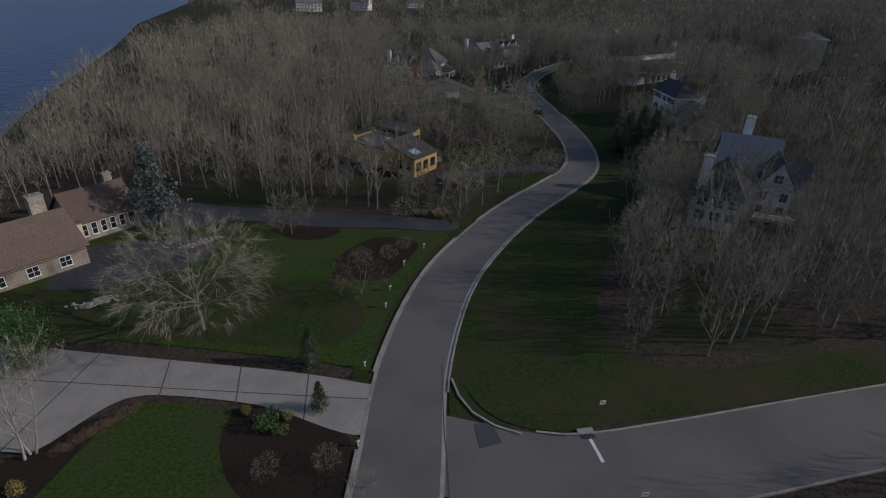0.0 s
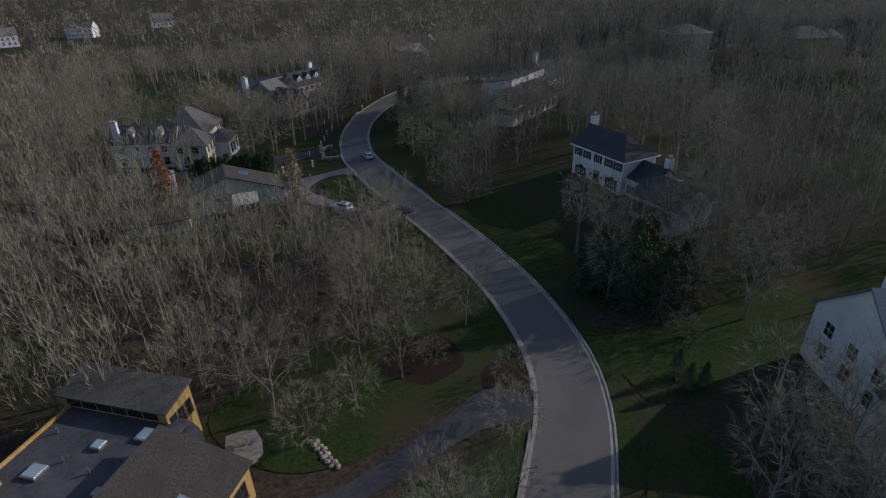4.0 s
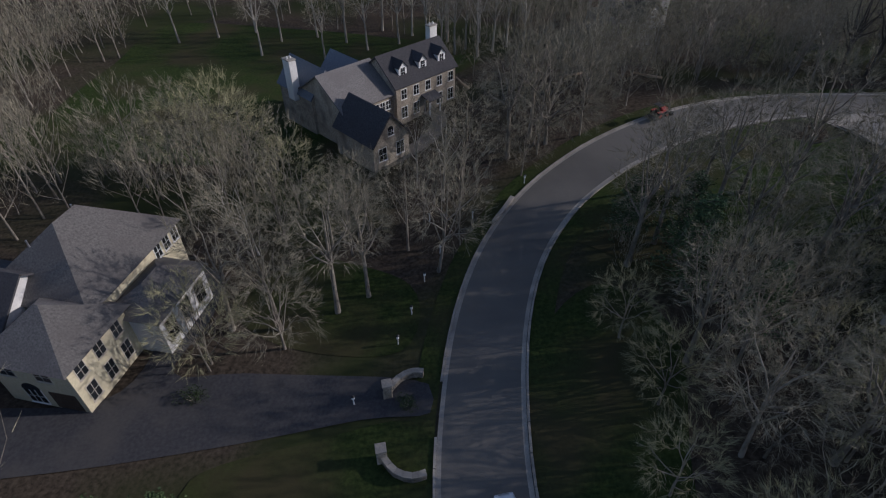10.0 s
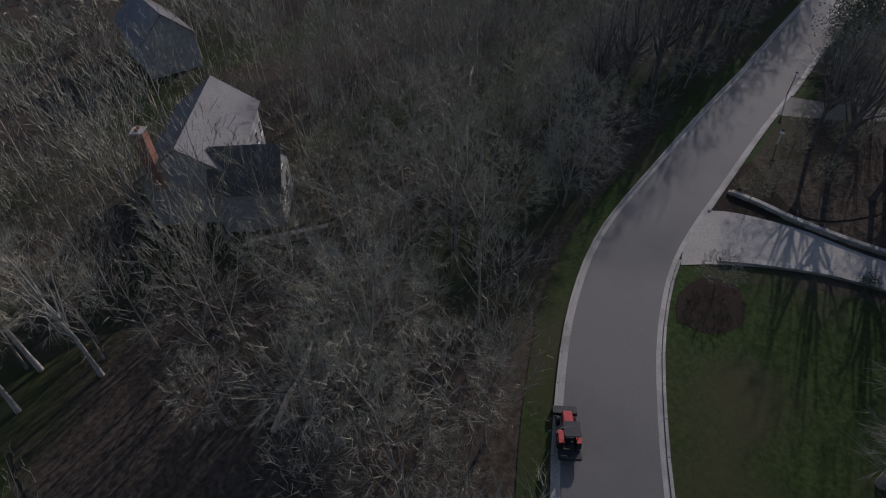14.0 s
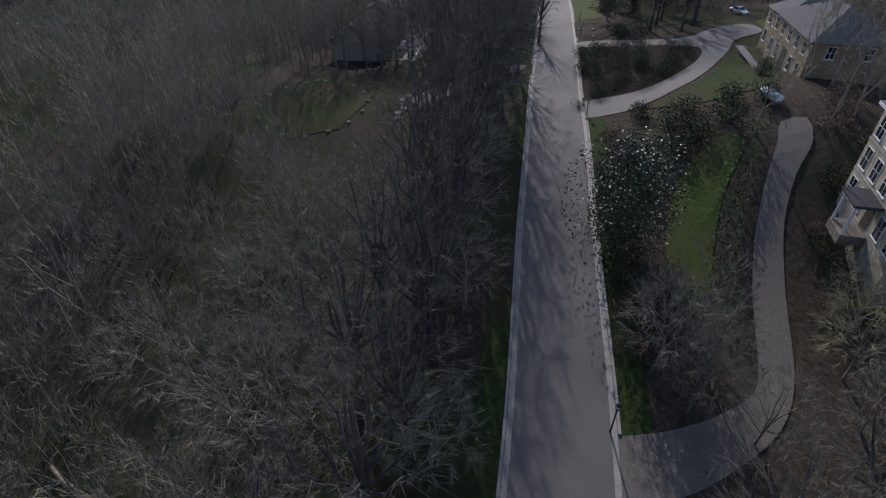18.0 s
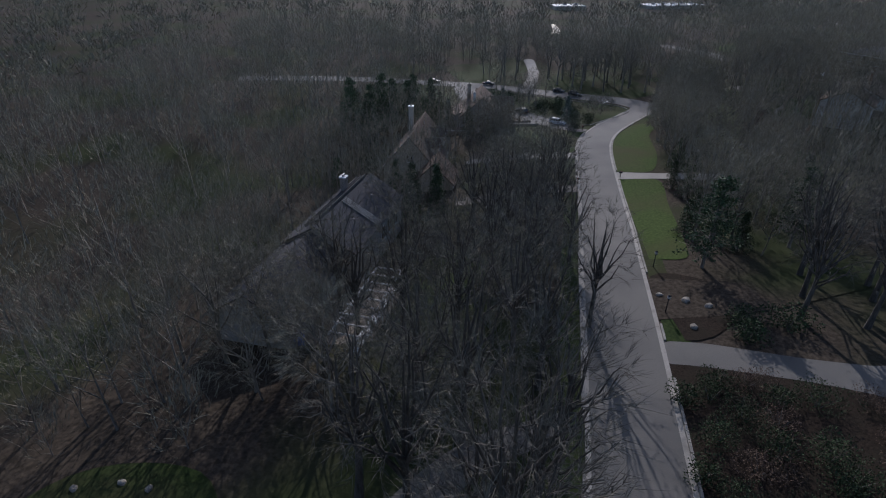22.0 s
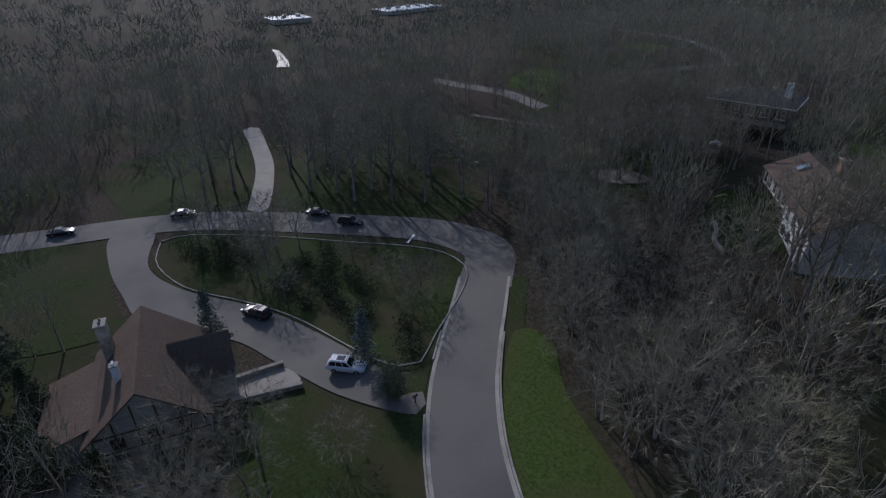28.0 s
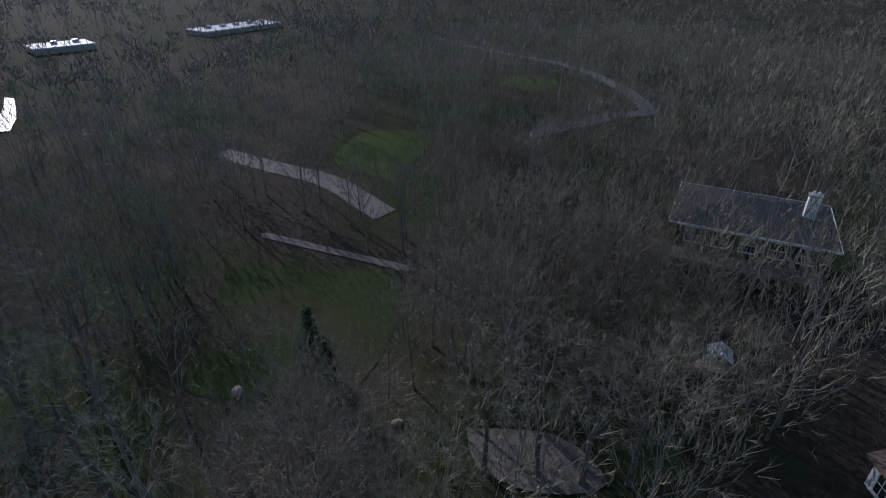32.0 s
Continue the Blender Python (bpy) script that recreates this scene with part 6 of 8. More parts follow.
def tudor_house():
    h = house(306.5, 266.5, -1.9, 0, "half-timbered house with a brown shingle roof and stone chimney")
    h.scale = (0.88, 0.88, 0.88)
    m = block(h, 0, 16.4, 0, 12.4, 5.0, 10.4, SIDING, BROWN_ROOF, over=0.7)
    c = block(h, 6, 13, -3.4, 3, 5.0, 8.6, SIDING, BROWN_ROOF, axis="y", over=0.5)
    s = block(h, 2, 14, 12.4, 18, 3.2, 5.4, SIDING, BROWN_ROOF, "shed", high="y0", over=0.5)
    for k in range(6):
        part("timber", face_box(m, "W", 0.3 + k * 2.3, 0.52 + k * 2.3, 2.6, 5.0 + 2.3 * min(k, 5 - k) * 0.8, 0.0, 0.05), DARK_WOOD, h)
        part("timber", face_box(c, "S", 0.2 + k * 1.28, 0.4 + k * 1.28, 2.4, 5.0, 0.0, 0.05), DARK_WOOD, h)
    part("timber", face_box(m, "W", 0, 12.4, 4.85, 5.1, 0.0, 0.06), DARK_WOOD, h)
    part("timber", face_box(m, "W", 0, 12.4, 2.4, 2.62, 0.0, 0.06), DARK_WOOD, h)
    for k in range(3):
        window(h, m, "W", 2.6 + k * 3.5, 3.0, 1.2, 1.4, frame_mat=DARK_WOOD)
        window(h, m, "W", 2.6 + k * 3.5, 0.4, 1.3, 1.5, frame_mat=DARK_WOOD)
    window(h, c, "S", 3.5, 3.0, 1.6, 1.4, frame_mat=DARK_WOOD)
    chimney(h, 13.2, 10.4, 5, 11.6, 1.7, 1.2, STONEWORK)
    chimney(h, 5.2, 8.6, 5, 10.6, 0.8, 0.8, WHITE)
    part("deck_rail", box(-5.5, 6.5, 1.6, -5.3, 18.4, 1.8), WHITE, h)
    part("deck", box(-5.4, 6.5, -1.2, -0.05, 18.4, 1.2), DECK, h)


def shingle_house():
    h = house(316.8, 173.8, 5.2, 143, "white-panelled house with jettied upper floor and brown roof")
    a = block(h, 0, 14.5, 0, 11, 2.5, 2.6, STONEWORK, BROWN_ROOF, "flat", over=0.0)
    u = block(h, -0.4, 15, -0.7, 11, 5.3, 8.0, STUCCO, BROWN_ROOF, low=2.7, over=0.5)
    b = block(h, 14.5, 25, -1.6, 9, 5.4, 8.2, STUCCO, BROWN_ROOF, over=0.5)
    for k in range(6):
        window(h, u, "S", 1.3 + k * 2.5, 3.1, 1.0, 1.8, frame_mat=WHITE)
        part("panel", face_box(u, "S", 2.1 + k * 2.5, 3.1 + k * 2.5, 2.75, 5.2, 0.0, 0.04), BEIGE if k % 2 else STONEWORK, h)
    for k in range(4):
        window(h, a, "S", 2 + k * 3.4, 0.6, 1.4, 1.5)
        window(h, b, "S", 1.6 + k * 2.5, 3.1, 1.0, 1.7)
        window(h, b, "S", 1.6 + k * 2.5, 0.6, 1.2, 1.6)
    chimney(h, 9.4, 6.2, 6, 10.6, 1.5, 1.0, BRICK)
    skylight(h, [(4, 2.0, 7.1), (5.2, 2.0, 7.1), (5.2, 3.6, 7.9), (4, 3.6, 7.9)])


def flat_house():
    h = house(344.2, 159, 9.2, 207, "brown house with a shallow dark roof edged in white")
    m = block(h, 0, 15, 0, 11, 5.6, 7.2, DARK_WOOD, DARK_ROOF, "hip", over=1.0, fascia=WHITE)
    part("deck", box(0, -3, 1.8, 15, -0.05, 2.1), DECK, h)
    for k in range(5):
        window(h, m, "S", 1.8 + k * 2.9, 3.0, 1.6, 1.7)
        part("post", box(0.2 + k * 3.5, -2.9, -2, 0.4 + k * 3.5, -2.7, 1.8), DARK_WOOD, h)
    chimney(h, 13, 5, 5, 9, 1.2, 1.0, WHITE)


for make in (stone_house, gabled_house, modern_house, green_house, cream_house, dormer_house, white_house, terrace_house, brick_house, sandstone_house, grey_house, pergola_house, steep_house, tudor_house, shingle_house, flat_house):
    make()


def far_house(x, y, turn, long, deep, eave, ridge, wall, roof, label):
    fr = max(0, math.hypot(x - 190, y - 180) - 500)
    h = house(x, y, height(x, y) - 3.0 * (1 - math.exp(-fr / 200)), turn, label)
    m = block(h, 0, long, 0, deep, eave, ridge, wall, roof, low=-3)
    for k in range(int(long // 3)):
        for z in (1.2, 4.0):
            if z + 1.5 < eave:
                window(h, m, "S", 1.6 + k * 3, z, 1.1, 1.5)
                window(h, m, "N", 1.6 + k * 3, z, 1.1, 1.5)
    chimney(h, long * 0.8, deep * 0.5, eave, ridge + 1.4, 1.2, 1.0, BRICK)


far_house(-150, 520, 20, 22, 11, 7, 11, STUCCO, GREY_ROOF, "far white house among winter woods")
far_house(-110, 560, -15, 18, 10, 7, 11, STUCCO, GREY_ROOF, "far white house among winter woods")
far_house(-60, 610, 10, 16, 10, 6, 10, STUCCO, GREY_ROOF, "far white house among winter woods")
far_house(95, 360, 70, 15, 9, 6, 10, SIDING, GREY_ROOF, "grey house half hidden by bare trees")


def flat_store(x, y, turn, long, deep, label):
    h = thing("commercial_building", x, y, -9, turn, label, "building")
    part("wall", box(0, 0, -4, long, deep, 11), BEIGE, h)
    part("roof", box(-0.5, -0.5, 11, long + 0.5, deep + 0.5, 11.6, 0.05), WHITE, h)
    for k in range(int(long // 9)):
        part("roof_unit", box(4 + k * 9, deep * 0.4, 11.6, 6.5 + k * 9, deep * 0.4 + 2, 13), METAL, h)
        part("shop_window", box(2 + k * 9, -0.06, 0, 8 + k * 9, 0.0, 4), PANE, h)


flat_store(641, 191, 100, 24, 16, "far low building with a flat white roof")
flat_store(668, 95, 110, 50, 18, "far long building with a flat white roof")

# ---- garden trees and shrubs ----
def grove(name, kinds, spots, label, category="tree", group="", clear=2.0, names=("trunk", "crown")):
    """Single plants of one kind; spots: x, y, scale."""
    r = np.random.default_rng(len(label) * 7 + len(spots))
    for x, y, s in spots:
        k = kinds[r.integers(len(kinds))] if isinstance(kinds, list) else kinds
        plant(name, k, x, y, s, r.uniform(0, 360), label, category, group, names=names)
        KEEP_CLEAR.append((x, y, clear))


FRESH_TREE = bush_meshes(141, 3.0, 8.5, 4500, 0.3, FRESH, 9)
REDDISH = dome_tree(142, 6.5, 4.2, 0.1, 9, 40, 200, 9, 0.035, 0.6, twig=DRY_LEAF)
BIG_BUSH = [bush_meshes(172, 2.1, 2.3, 1700, 0.15, YEW, 9), bush_meshes(173, 2.0, 2.0, 1600, 0.14, DRY_LEAF, 8), bush_meshes(174, 1.8, 2.6, 1500, 0.15, YEW, 7)]
SN = ("stem", "foliage")
grove("bare_tree", GRAND, [(-33, 58, 1.15), (38.5, 181, 0.55), (-62, 38, 0.9), (39.9, 272.4, 1.12)], "broad spreading bare tree with pale limbs on a lawn", "tree", "spreading bare lawn trees")
grove("leafy_tree", FRESH_TREE, [(-51, 50, 0.95)], "fresh green leafy tree beside a concrete drive")
grove("cedar", [BLUE[1]], [(-54, 88, 1.25)], "blue-green cedar with ragged level branches", "tree")
grove("birch", MULTI, [(-40.6, 36, 0.95)], "pale many-stemmed birch beside a drive", "tree", names=STEMS)
grove("weeping_conifer", HEMLOCK, [(-17, 52, 0.55), (-14, 44.5, 0.4)], "dark drooping conifer in a lawn", "tree")
grove("ornamental_tree", REDDISH, [(-13.6, 68.6, 1.05)], "bushy reddish ornamental tree in a roadside bed", "tree")
grove("ornamental_tree", ROUND, [(-29.6, 88, 1.25), (79, 269, 0.55), (297, 254.8, 0.8), (20.4, 124.7, 0.95)], "round-headed bare ornamental tree in a dark bed", "tree", "round ornamental trees")
grove("bare_tree", SCRUB, [(-4, 99, 0.7), (-10, 97, 0.75), (24, 131.5, 0.8), (16.5, 139, 0.6), (48, 131, 0.7)], "small bare tree in a garden bed", "tree")
grove("blue_spruce", BLUE[:1], [(-48, 83, 0.6), (325, 265.6, 0.9), (310, 248.7, 0.85)], "blue-grey spruce on a lawn", "tree", "blue spruces")
grove("bald_cypress", CYPRESS, [(-17, 197, 1.0)], "tall rust-brown bald cypress behind a house", "tree")
grove("larch", LARCH, [(6, 188, 1.1)], "tall buff larch with fine bare sprays", "tree")
grove("evergreen_tree", HEMLOCK, [(-32, 211, 0.8), (-7, 219, 0.55), (45.8, 139.6, 0.85), (41.6, 123, 0.4), (48.6, 254.5, 0.6), (42, 146, 0.6)], "dark feathery evergreen beside a lawn", "tree", "dark evergreens")
grove("hedge_tree", ARBOR, [(-14 + 17 * k / 11, 217.6 + 0.5 * (k % 2), 1.0 + 0.12 * ((k * 7) % 3)) for k in range(12)] + [(-13 + 15 * k / 9, 220 + 0.4 * (k % 3), 1.05) for k in range(10)], "dense dark green hedge conifer in a row", "hedge", "clipped hedge row", 1.5)
grove("brown_tree", bush_meshes(143, 2.2, 4.5, 1800, 0.28, RUST, 7), [(-17.5, 217.5, 0.9), (-20, 221, 0.7)], "orange-brown leafy tree beside a dark hedge", "tree")
grove("bare_tree", TALL, [(-0.4, 242.5, 0.95), (5, 242, 0.9), (11, 244, 1.0), (14.4, 246, 0.85), (26.5, 263, 0.9), (34, 270.5, 1.05), (38, 275, 1.0), (45, 232, 0.9), (44, 246, 1.0), (48, 249, 0.95), (56, 252, 1.0), (62, 250, 0.9), (66, 255, 1.05), (70, 249, 0.95)],
      "tall straight leafless tree casting long shadows", "tree", "tall lawn trees")
grove("bare_tree", YELLOW, [(36.5, 212, 0.8), (39, 220, 0.75), (41, 228, 0.8), (37.5, 204, 0.7), (42, 205, 0.8), (44, 214, 0.8), (40, 236, 0.75), (42, 197, 0.75), (46, 200, 0.8)], "bushy bare tree beside a grass verge", "tree", "bare verge trees")
grove("buff_shrub", YELLOW, [(93, 268.5, 0.36), (97, 266.5, 0.3), (100, 262, 0.34), (108, 261, 0.36), (112, 262.5, 0.36), (110.5, 266, 0.3), (104, 266, 0.32)], "fine buff-twigged shrub beside a drive", "shrub", "buff shrubs")
grove("bare_tree", UPRIGHT, [(101, 257, 0.95), (104, 261.5, 1.0), (108, 264, 0.9), (98, 252, 1), (106, 252, 1.05), (112, 256, 0.95), (95, 248, 1.0), (101, 247, 0.9)], "tall dark-stemmed leafless tree beside the road", "tree", "tall roadside trees")
MAGNOLIA_TREE = bush_meshes(150, 3.9, 11.5, 12500, 0.28, MAGNOLIA, 22)
grove("magnolia", MAGNOLIA_TREE, [(140.2, 263.3, 1.0)], "glossy dark evergreen magnolia beside the road", "tree", "", 3)
grove("magnolia", MAGNOLIA_TREE, [(302.6, 247.5, 0.42)], "spreading dark evergreen beside a drive mouth", "tree")
grove("pine_tree", PINES, [(221, 245, 0.95), (229, 230, 0.9), (305, 307, 1.0), (306, 296, 1.0), (294, 305, 1.05), (296, 297, 1.0), (302, 287, 0.75), (323, 287, 0.8), (308, 292, 0.95), (321, 292, 0.9), (300, 301, 1.0), (312, 300, 1.0), (289, 300, 0.95)], "dark green pine with open layered branches", "tree", "garden pines")
grove("bare_tree", UPRIGHT, [(208, 240, 0.85), (206, 234.5, 0.85), (219, 234, 0.95), (213, 237, 0.9), (212, 230, 0.95), (216, 228, 0.9), (225, 261, 0.78), (208.6, 261.5, 0.85), (246, 259.5, 0.85), (241, 263, 0.85), (250, 262, 0.8), (262, 257, 0.6), (266, 259, 0.55), (271, 255.5, 0.6), (232, 262, 0.9), (199, 268, 0.95), (184, 270, 1), (176, 272, 1.0), (188, 268, 0.95), (180, 274, 0.95), (170, 272, 1.05), (164, 274, 1.0), (158, 275, 1.0)], "tall leafless roadside tree with upright limbs", "tree", "tall roadside trees")
grove("conifer", SPRUCE, [(252.5, 299, 1.0), (243.6, 284.4, 1.15), (243.4, 280.3, 1.1), (354.5, 199.5, 0.8), (360, 199, 0.85), (342.6, 211, 0.7), (247, 287.6, 1.1)], "dense dark green spruce beside a house", "tree", "dark spruces")
grove("evergreen_tree", HEMLOCK, [(233, 243, 0.6), (238, 240, 0.65), (267, 233, 0.7), (257, 237, 0.55), (252, 236, 0.65), (227, 238, 0.6)], "dark spreading evergreen beside a sunny lawn", "tree", "dark evergreens")
grove("bare_tree", NEAR_KINDS, [(284, 230, 0.95), (281, 226, 1.0), (290, 226, 0.95), (297, 226.5, 0.9), (276, 229, 0.85), (303, 224, 0.9), (309, 220, 1.0), (314, 217, 1.0), (319, 216, 1.05), (325, 214.5, 1.0), (331, 211.5, 1.0), (336, 207, 0.95), (306, 217, 0.95), (313, 211, 0.95), (321, 209, 1.0), (328, 205, 1.0), (341, 203, 1.0)], "bushy leafless tree overhanging the road", "tree", "bare verge trees", 1.0)
grove("bare_tree", TALL, [(351, 224, 0.9), (355, 229, 0.95), (360, 236, 1.0), (364, 231, 0.95), (357, 220, 1), (370, 243, 1.0), (366, 238, 0.9), (369, 225, 1), (375, 232, 1), (378, 240, 1.05), (363, 218, 0.95), (373, 219, 1), (382, 226, 1), (384, 236, 0.95), (388, 244, 1), (378, 258, 1), (386, 262, 0.95), (374, 264, 0.9), (394, 256, 1), (388, 234, 1), (391, 226, 0.9), (348, 217, 0.9), (381, 245, 0.95)], "tall dark leafless tree on a lawn", "tree", "tall lawn trees", 1.0)
grove("bare_tree", NEAR_KINDS, [(361, 224, 0.9), (368, 234, 0.95), (377, 226, 1), (384, 231, 0.95), (372, 238, 0.9), (392, 238, 1), (381, 268, 0.9), (391, 270, 1), (400, 262, 0.95), (380, 220, 1), (337, 258, 0.55), (343, 256, 0.55), (316, 240, 0.55), (365, 205, 0.6)], "leafless tree with a dense crown on a lawn", "tree", "bare lawn trees", 1.0)
grove("bare_tree", TALL, [(337, 194, 0.8), (334, 191, 0.85), (331, 189, 0.8), (328.5, 186.5, 0.85), (341, 188, 0.9)], "slim leafless tree beside a bare yard", "tree", "slim yard trees", 1.0)
grove("bare_tree", YELLOW, [(58, 222, 0.85), (62, 217, 0.8), (66, 214, 0.8), (72, 215, 0.8), (55, 229, 0.75), (77, 219, 0.85), (53, 221, 0.8), (60, 210, 0.85), (83, 222, 0.9), (64, 240, 0.7)], "bushy leafless tree before a long white house", "tree", "bare garden trees", 1.0)
grove("bare_tree", NEAR_KINDS, [(331, 214, 1.0), (335, 211, 1.0), (339.5, 209, 1.05), (343.5, 206, 1.0), (340.5, 215.5, 0.8), (345, 211, 0.85), (308, 223.5, 0.7), (312, 221, 0.75), (317, 219.3, 0.75), (322, 217.2, 0.8), (327, 216, 0.8)], "dense leafless tree overhanging a road end", "tree", "bare verge trees", 1.0)
grove("bare_shrub", SCRUB, [(310, 225.5, 0.5), (314.5, 222.8, 0.55), (319.5, 220.3, 0.55), (324.5, 217.6, 0.6), (305, 226, 0.55), (329, 214.5, 0.6), (300, 228.5, 0.5)], "tangled bare shrub beside the road", "shrub", "bare roadside shrubs", 1.0)
grove("bare_tree", NEAR_KINDS, [(262, 262, 0.72), (267, 266, 0.75), (271, 262, 0.7), (264, 270, 0.75), (270, 270, 0.7), (259.5, 268, 0.7), (254, 266, 0.8), (250.5, 262, 0.8), (248, 268, 0.85), (253, 272, 0.8), (284, 258, 0.6), (287, 265, 0.75), (291, 268, 0.8), (297, 264, 0.8), (301, 262.5, 0.75), (294, 270, 0.85), (287, 272, 0.85), (283, 268, 0.8), (303, 268, 0.85), (299, 270, 0.85)], "slender leafless tree on a front lawn", "tree", "front garden trees", 1.0)
grove("bare_tree", NEAR_KINDS, [(44, 142, 0.85), (48, 147, 0.9), (50, 141, 0.9), (54, 151, 0.85), (57, 146, 0.95), (52, 136, 0.8), (60, 141, 1.0), (44, 108, 1.0), (47, 103, 1.05), (50, 100, 1.0), (43, 114, 0.95), (53, 105, 1.0), (40, 103, 1.0), (57, 99, 1.1), (37, 108, 0.9), (48, 110, 0.9), (41, 98, 1.0), (37, 91, 1.0), (34, 83, 1.0), (30, 75, 1.0)], "dense leafless tree between two gardens", "tree", "bare garden trees", 1.0)
grove("bare_tree", NEAR_KINDS, [(340, 256, 0.65), (346, 259, 0.7), (352, 264, 0.75), (345, 250, 0.7), (336, 243, 0.6), (330, 255, 0.55), (355, 266, 0.7), (349, 254, 0.7)], "leafless tree shading a planted island", "tree", "island trees", 1.0)
grove("bare_tree", NEAR_KINDS, [(12, 137, 0.6), (6, 134, 0.65), (0, 131, 0.7), (8, 142, 0.75), (15, 145, 0.7), (-3, 136, 0.8), (2, 143, 0.85), (23, 144, 0.7), (18, 148, 0.8), (11, 149, 0.9), (-6, 142, 0.9), (10, 118, 0.6), (14, 114.4, 0.6)], "slender leafless tree in a woodland garden", "tree", "bare garden trees", 1.0)
grove("bare_tree", TALL, [(47, 155, 0.75), (49, 152, 0.8)], "tall leafless tree beside a white house", "tree", "tall lawn trees", 1.0)
grove("bare_tree", UPRIGHT, [(214, 276, 0.9), (220, 272, 0.95), (226, 270, 0.9), (232, 272, 0.9), (238, 274, 0.95), (210, 282, 1.0), (206, 276, 0.95), (216, 268, 0.9), (222, 266, 0.85), (230, 267, 0.85), (213, 290, 1.0), (208, 287, 0.95), (217, 281, 0.9), (240, 269, 0.9), (236, 266, 0.85)], "tall leafless tree before a pergola house", "tree", "tall roadside trees", 1.0)
grove("bare_tree", NEAR_KINDS, [(-8, 272, 0.8), (-14, 277, 0.9), (-3, 268, 0.75), (-16, 268, 0.85), (-24, 274, 0.9)], "leafless tree beside a stone house", "tree", "bare garden trees", 1.0)
grove("bare_tree", NEAR_KINDS, [(51, 290, 0.9), (56, 297, 0.95), (48, 283, 0.8), (50.5, 306, 0.95), (46, 299, 0.6), (37, 282, 0.45), (33, 291, 0.4)], "leafless tree at the edge of a dark clearing", "tree", "bare garden trees", 1.0)
grove("pale_tree", PALE_TALL, [(30, 317.5, 1.0), (27, 315, 0.95), (34.5, 314.5, 1.0), (24, 322, 1.05), (18, 326, 1.0), (11, 323, 0.95), (6, 328, 1.05), (-1, 332, 1.0), (-9, 330, 0.95), (-16, 336, 1.05), (21, 331, 1.0), (29, 326, 1.0), (38, 317.5, 1.0), (41.5, 320, 1.05), (36, 324, 1.0), (-24, 333, 1.0), (2, 319, 0.85), (-12, 322, 0.9), (44, 314, 0.95), (32.5, 320, 0.9), (14, 335, 1.0), (-32, 330, 1.0)], "tall pale-stemmed leafless tree behind a striped lawn", "tree", "tall lawn trees", 1.0)
grove("bare_tree", NEAR_KINDS, [(118, 250, 0.7), (113, 252, 0.75), (122, 247, 0.7), (128, 246.5, 0.65), (110, 259, 0.7), (106, 255, 0.7), (116, 246, 0.8), (109, 248, 0.8)], "small leafless tree beside a gravel drive", "tree", "bare garden trees", 1.0)
grove("bare_tree", NEAR_KINDS, [(121, 262, 0.6), (124.5, 259.5, 0.6), (118.5, 258, 0.6), (127, 262.5, 0.55)], "small leafless tree beside a gravel drive", "tree", "bare garden trees", 1.0)
grove("garden_shrub", BIG_BUSH, [(129, 262.4, 1.2), (132.6, 260.6, 1.3), (134.8, 263.4, 1.1), (130.8, 259.2, 1.0), (126.6, 264.6, 0.9), (146.2, 262.2, 1.0), (150.2, 258.6, 1.1), (154.2, 255.4, 1.0), (143.6, 239.8, 0.9), (137.2, 243.8, 1.1), (134.0, 244.8, 1.2), (139.6, 243.2, 0.8), (131, 246, 1.0)], "dark rounded garden shrub beside a gravel drive", "shrub", "garden shrubs", 1.0, SN)
grove("evergreen_tree", HEMLOCK, [(306, 281, 0.85), (301.5, 275.5, 0.75), (311, 286, 0.95), (298.5, 271, 0.6), (317, 284, 0.8)], "dark feathery evergreen before a half-timbered house", "tree", "dark evergreens")
grove("bare_tree", NEAR_KINDS, [(60, 219, 0.9), (67, 218.5, 0.95), (54, 215, 0.85)], "bushy leafless tree before a long white house", "tree", "bare garden trees", 1.0)
grove("bare_tree", NEAR_KINDS, [(346, 188, 0.95), (350, 183, 1.0), (344, 180, 1.0), (349, 176, 1.0), (339, 181, 0.95), (334, 179, 0.9), (355, 180, 1.0), (341, 173, 0.95), (353, 188, 0.9), (328, 181, 0.85), (336, 186, 0.7), (358, 174, 1.0)], "broad leafless tree beside a bare yard", "tree", "bare yard trees", 1.0)
grove("bare_tree", UPRIGHT, [(118, 282.6, 1.05), (122.5, 286.6, 1.1), (127, 281.2, 1.15), (131, 285.6, 1.05), (135, 280.4, 1.2), (139, 283.1, 1.1), (143, 279.0, 1.2), (147, 282.6, 1.15), (150, 278.2, 1.2), (154, 281.6, 1.1), (161, 275.2, 1.15), (166, 281.1, 1.1), (168, 274.4, 1.2), (173.5, 273.0, 1.15), (178.5, 272.4, 1.2), (183, 278.6, 1.1), (186, 282.6, 1.05), (192, 275.1, 1.1), (196, 279.1, 1.0), (203, 270.1, 1.05), (112, 284.6, 1.1), (106, 287.1, 1.15), (100, 289.0, 1.1), (94, 288.2, 1.05)], "tall dark-stemmed leafless tree beside the road", "tree", "tall roadside trees", 1.0)
grove("bare_tree", TALL, [(51.6, 258.4, 0.8), (53.6, 256.8, 0.7), (56.4, 256.6, 0.8), (61.3, 256, 0.85)], "grey-stemmed leafless tree on the grass inside a bend", "tree", "tall lawn trees", 1.0)
grove("pale_tree", PALE_TALL, [(24, 262.8, 0.85), (20.5, 266.5, 0.7)], "pale-limbed leafless tree before a house with dormers", "tree", "pale garden trees", 1.0)
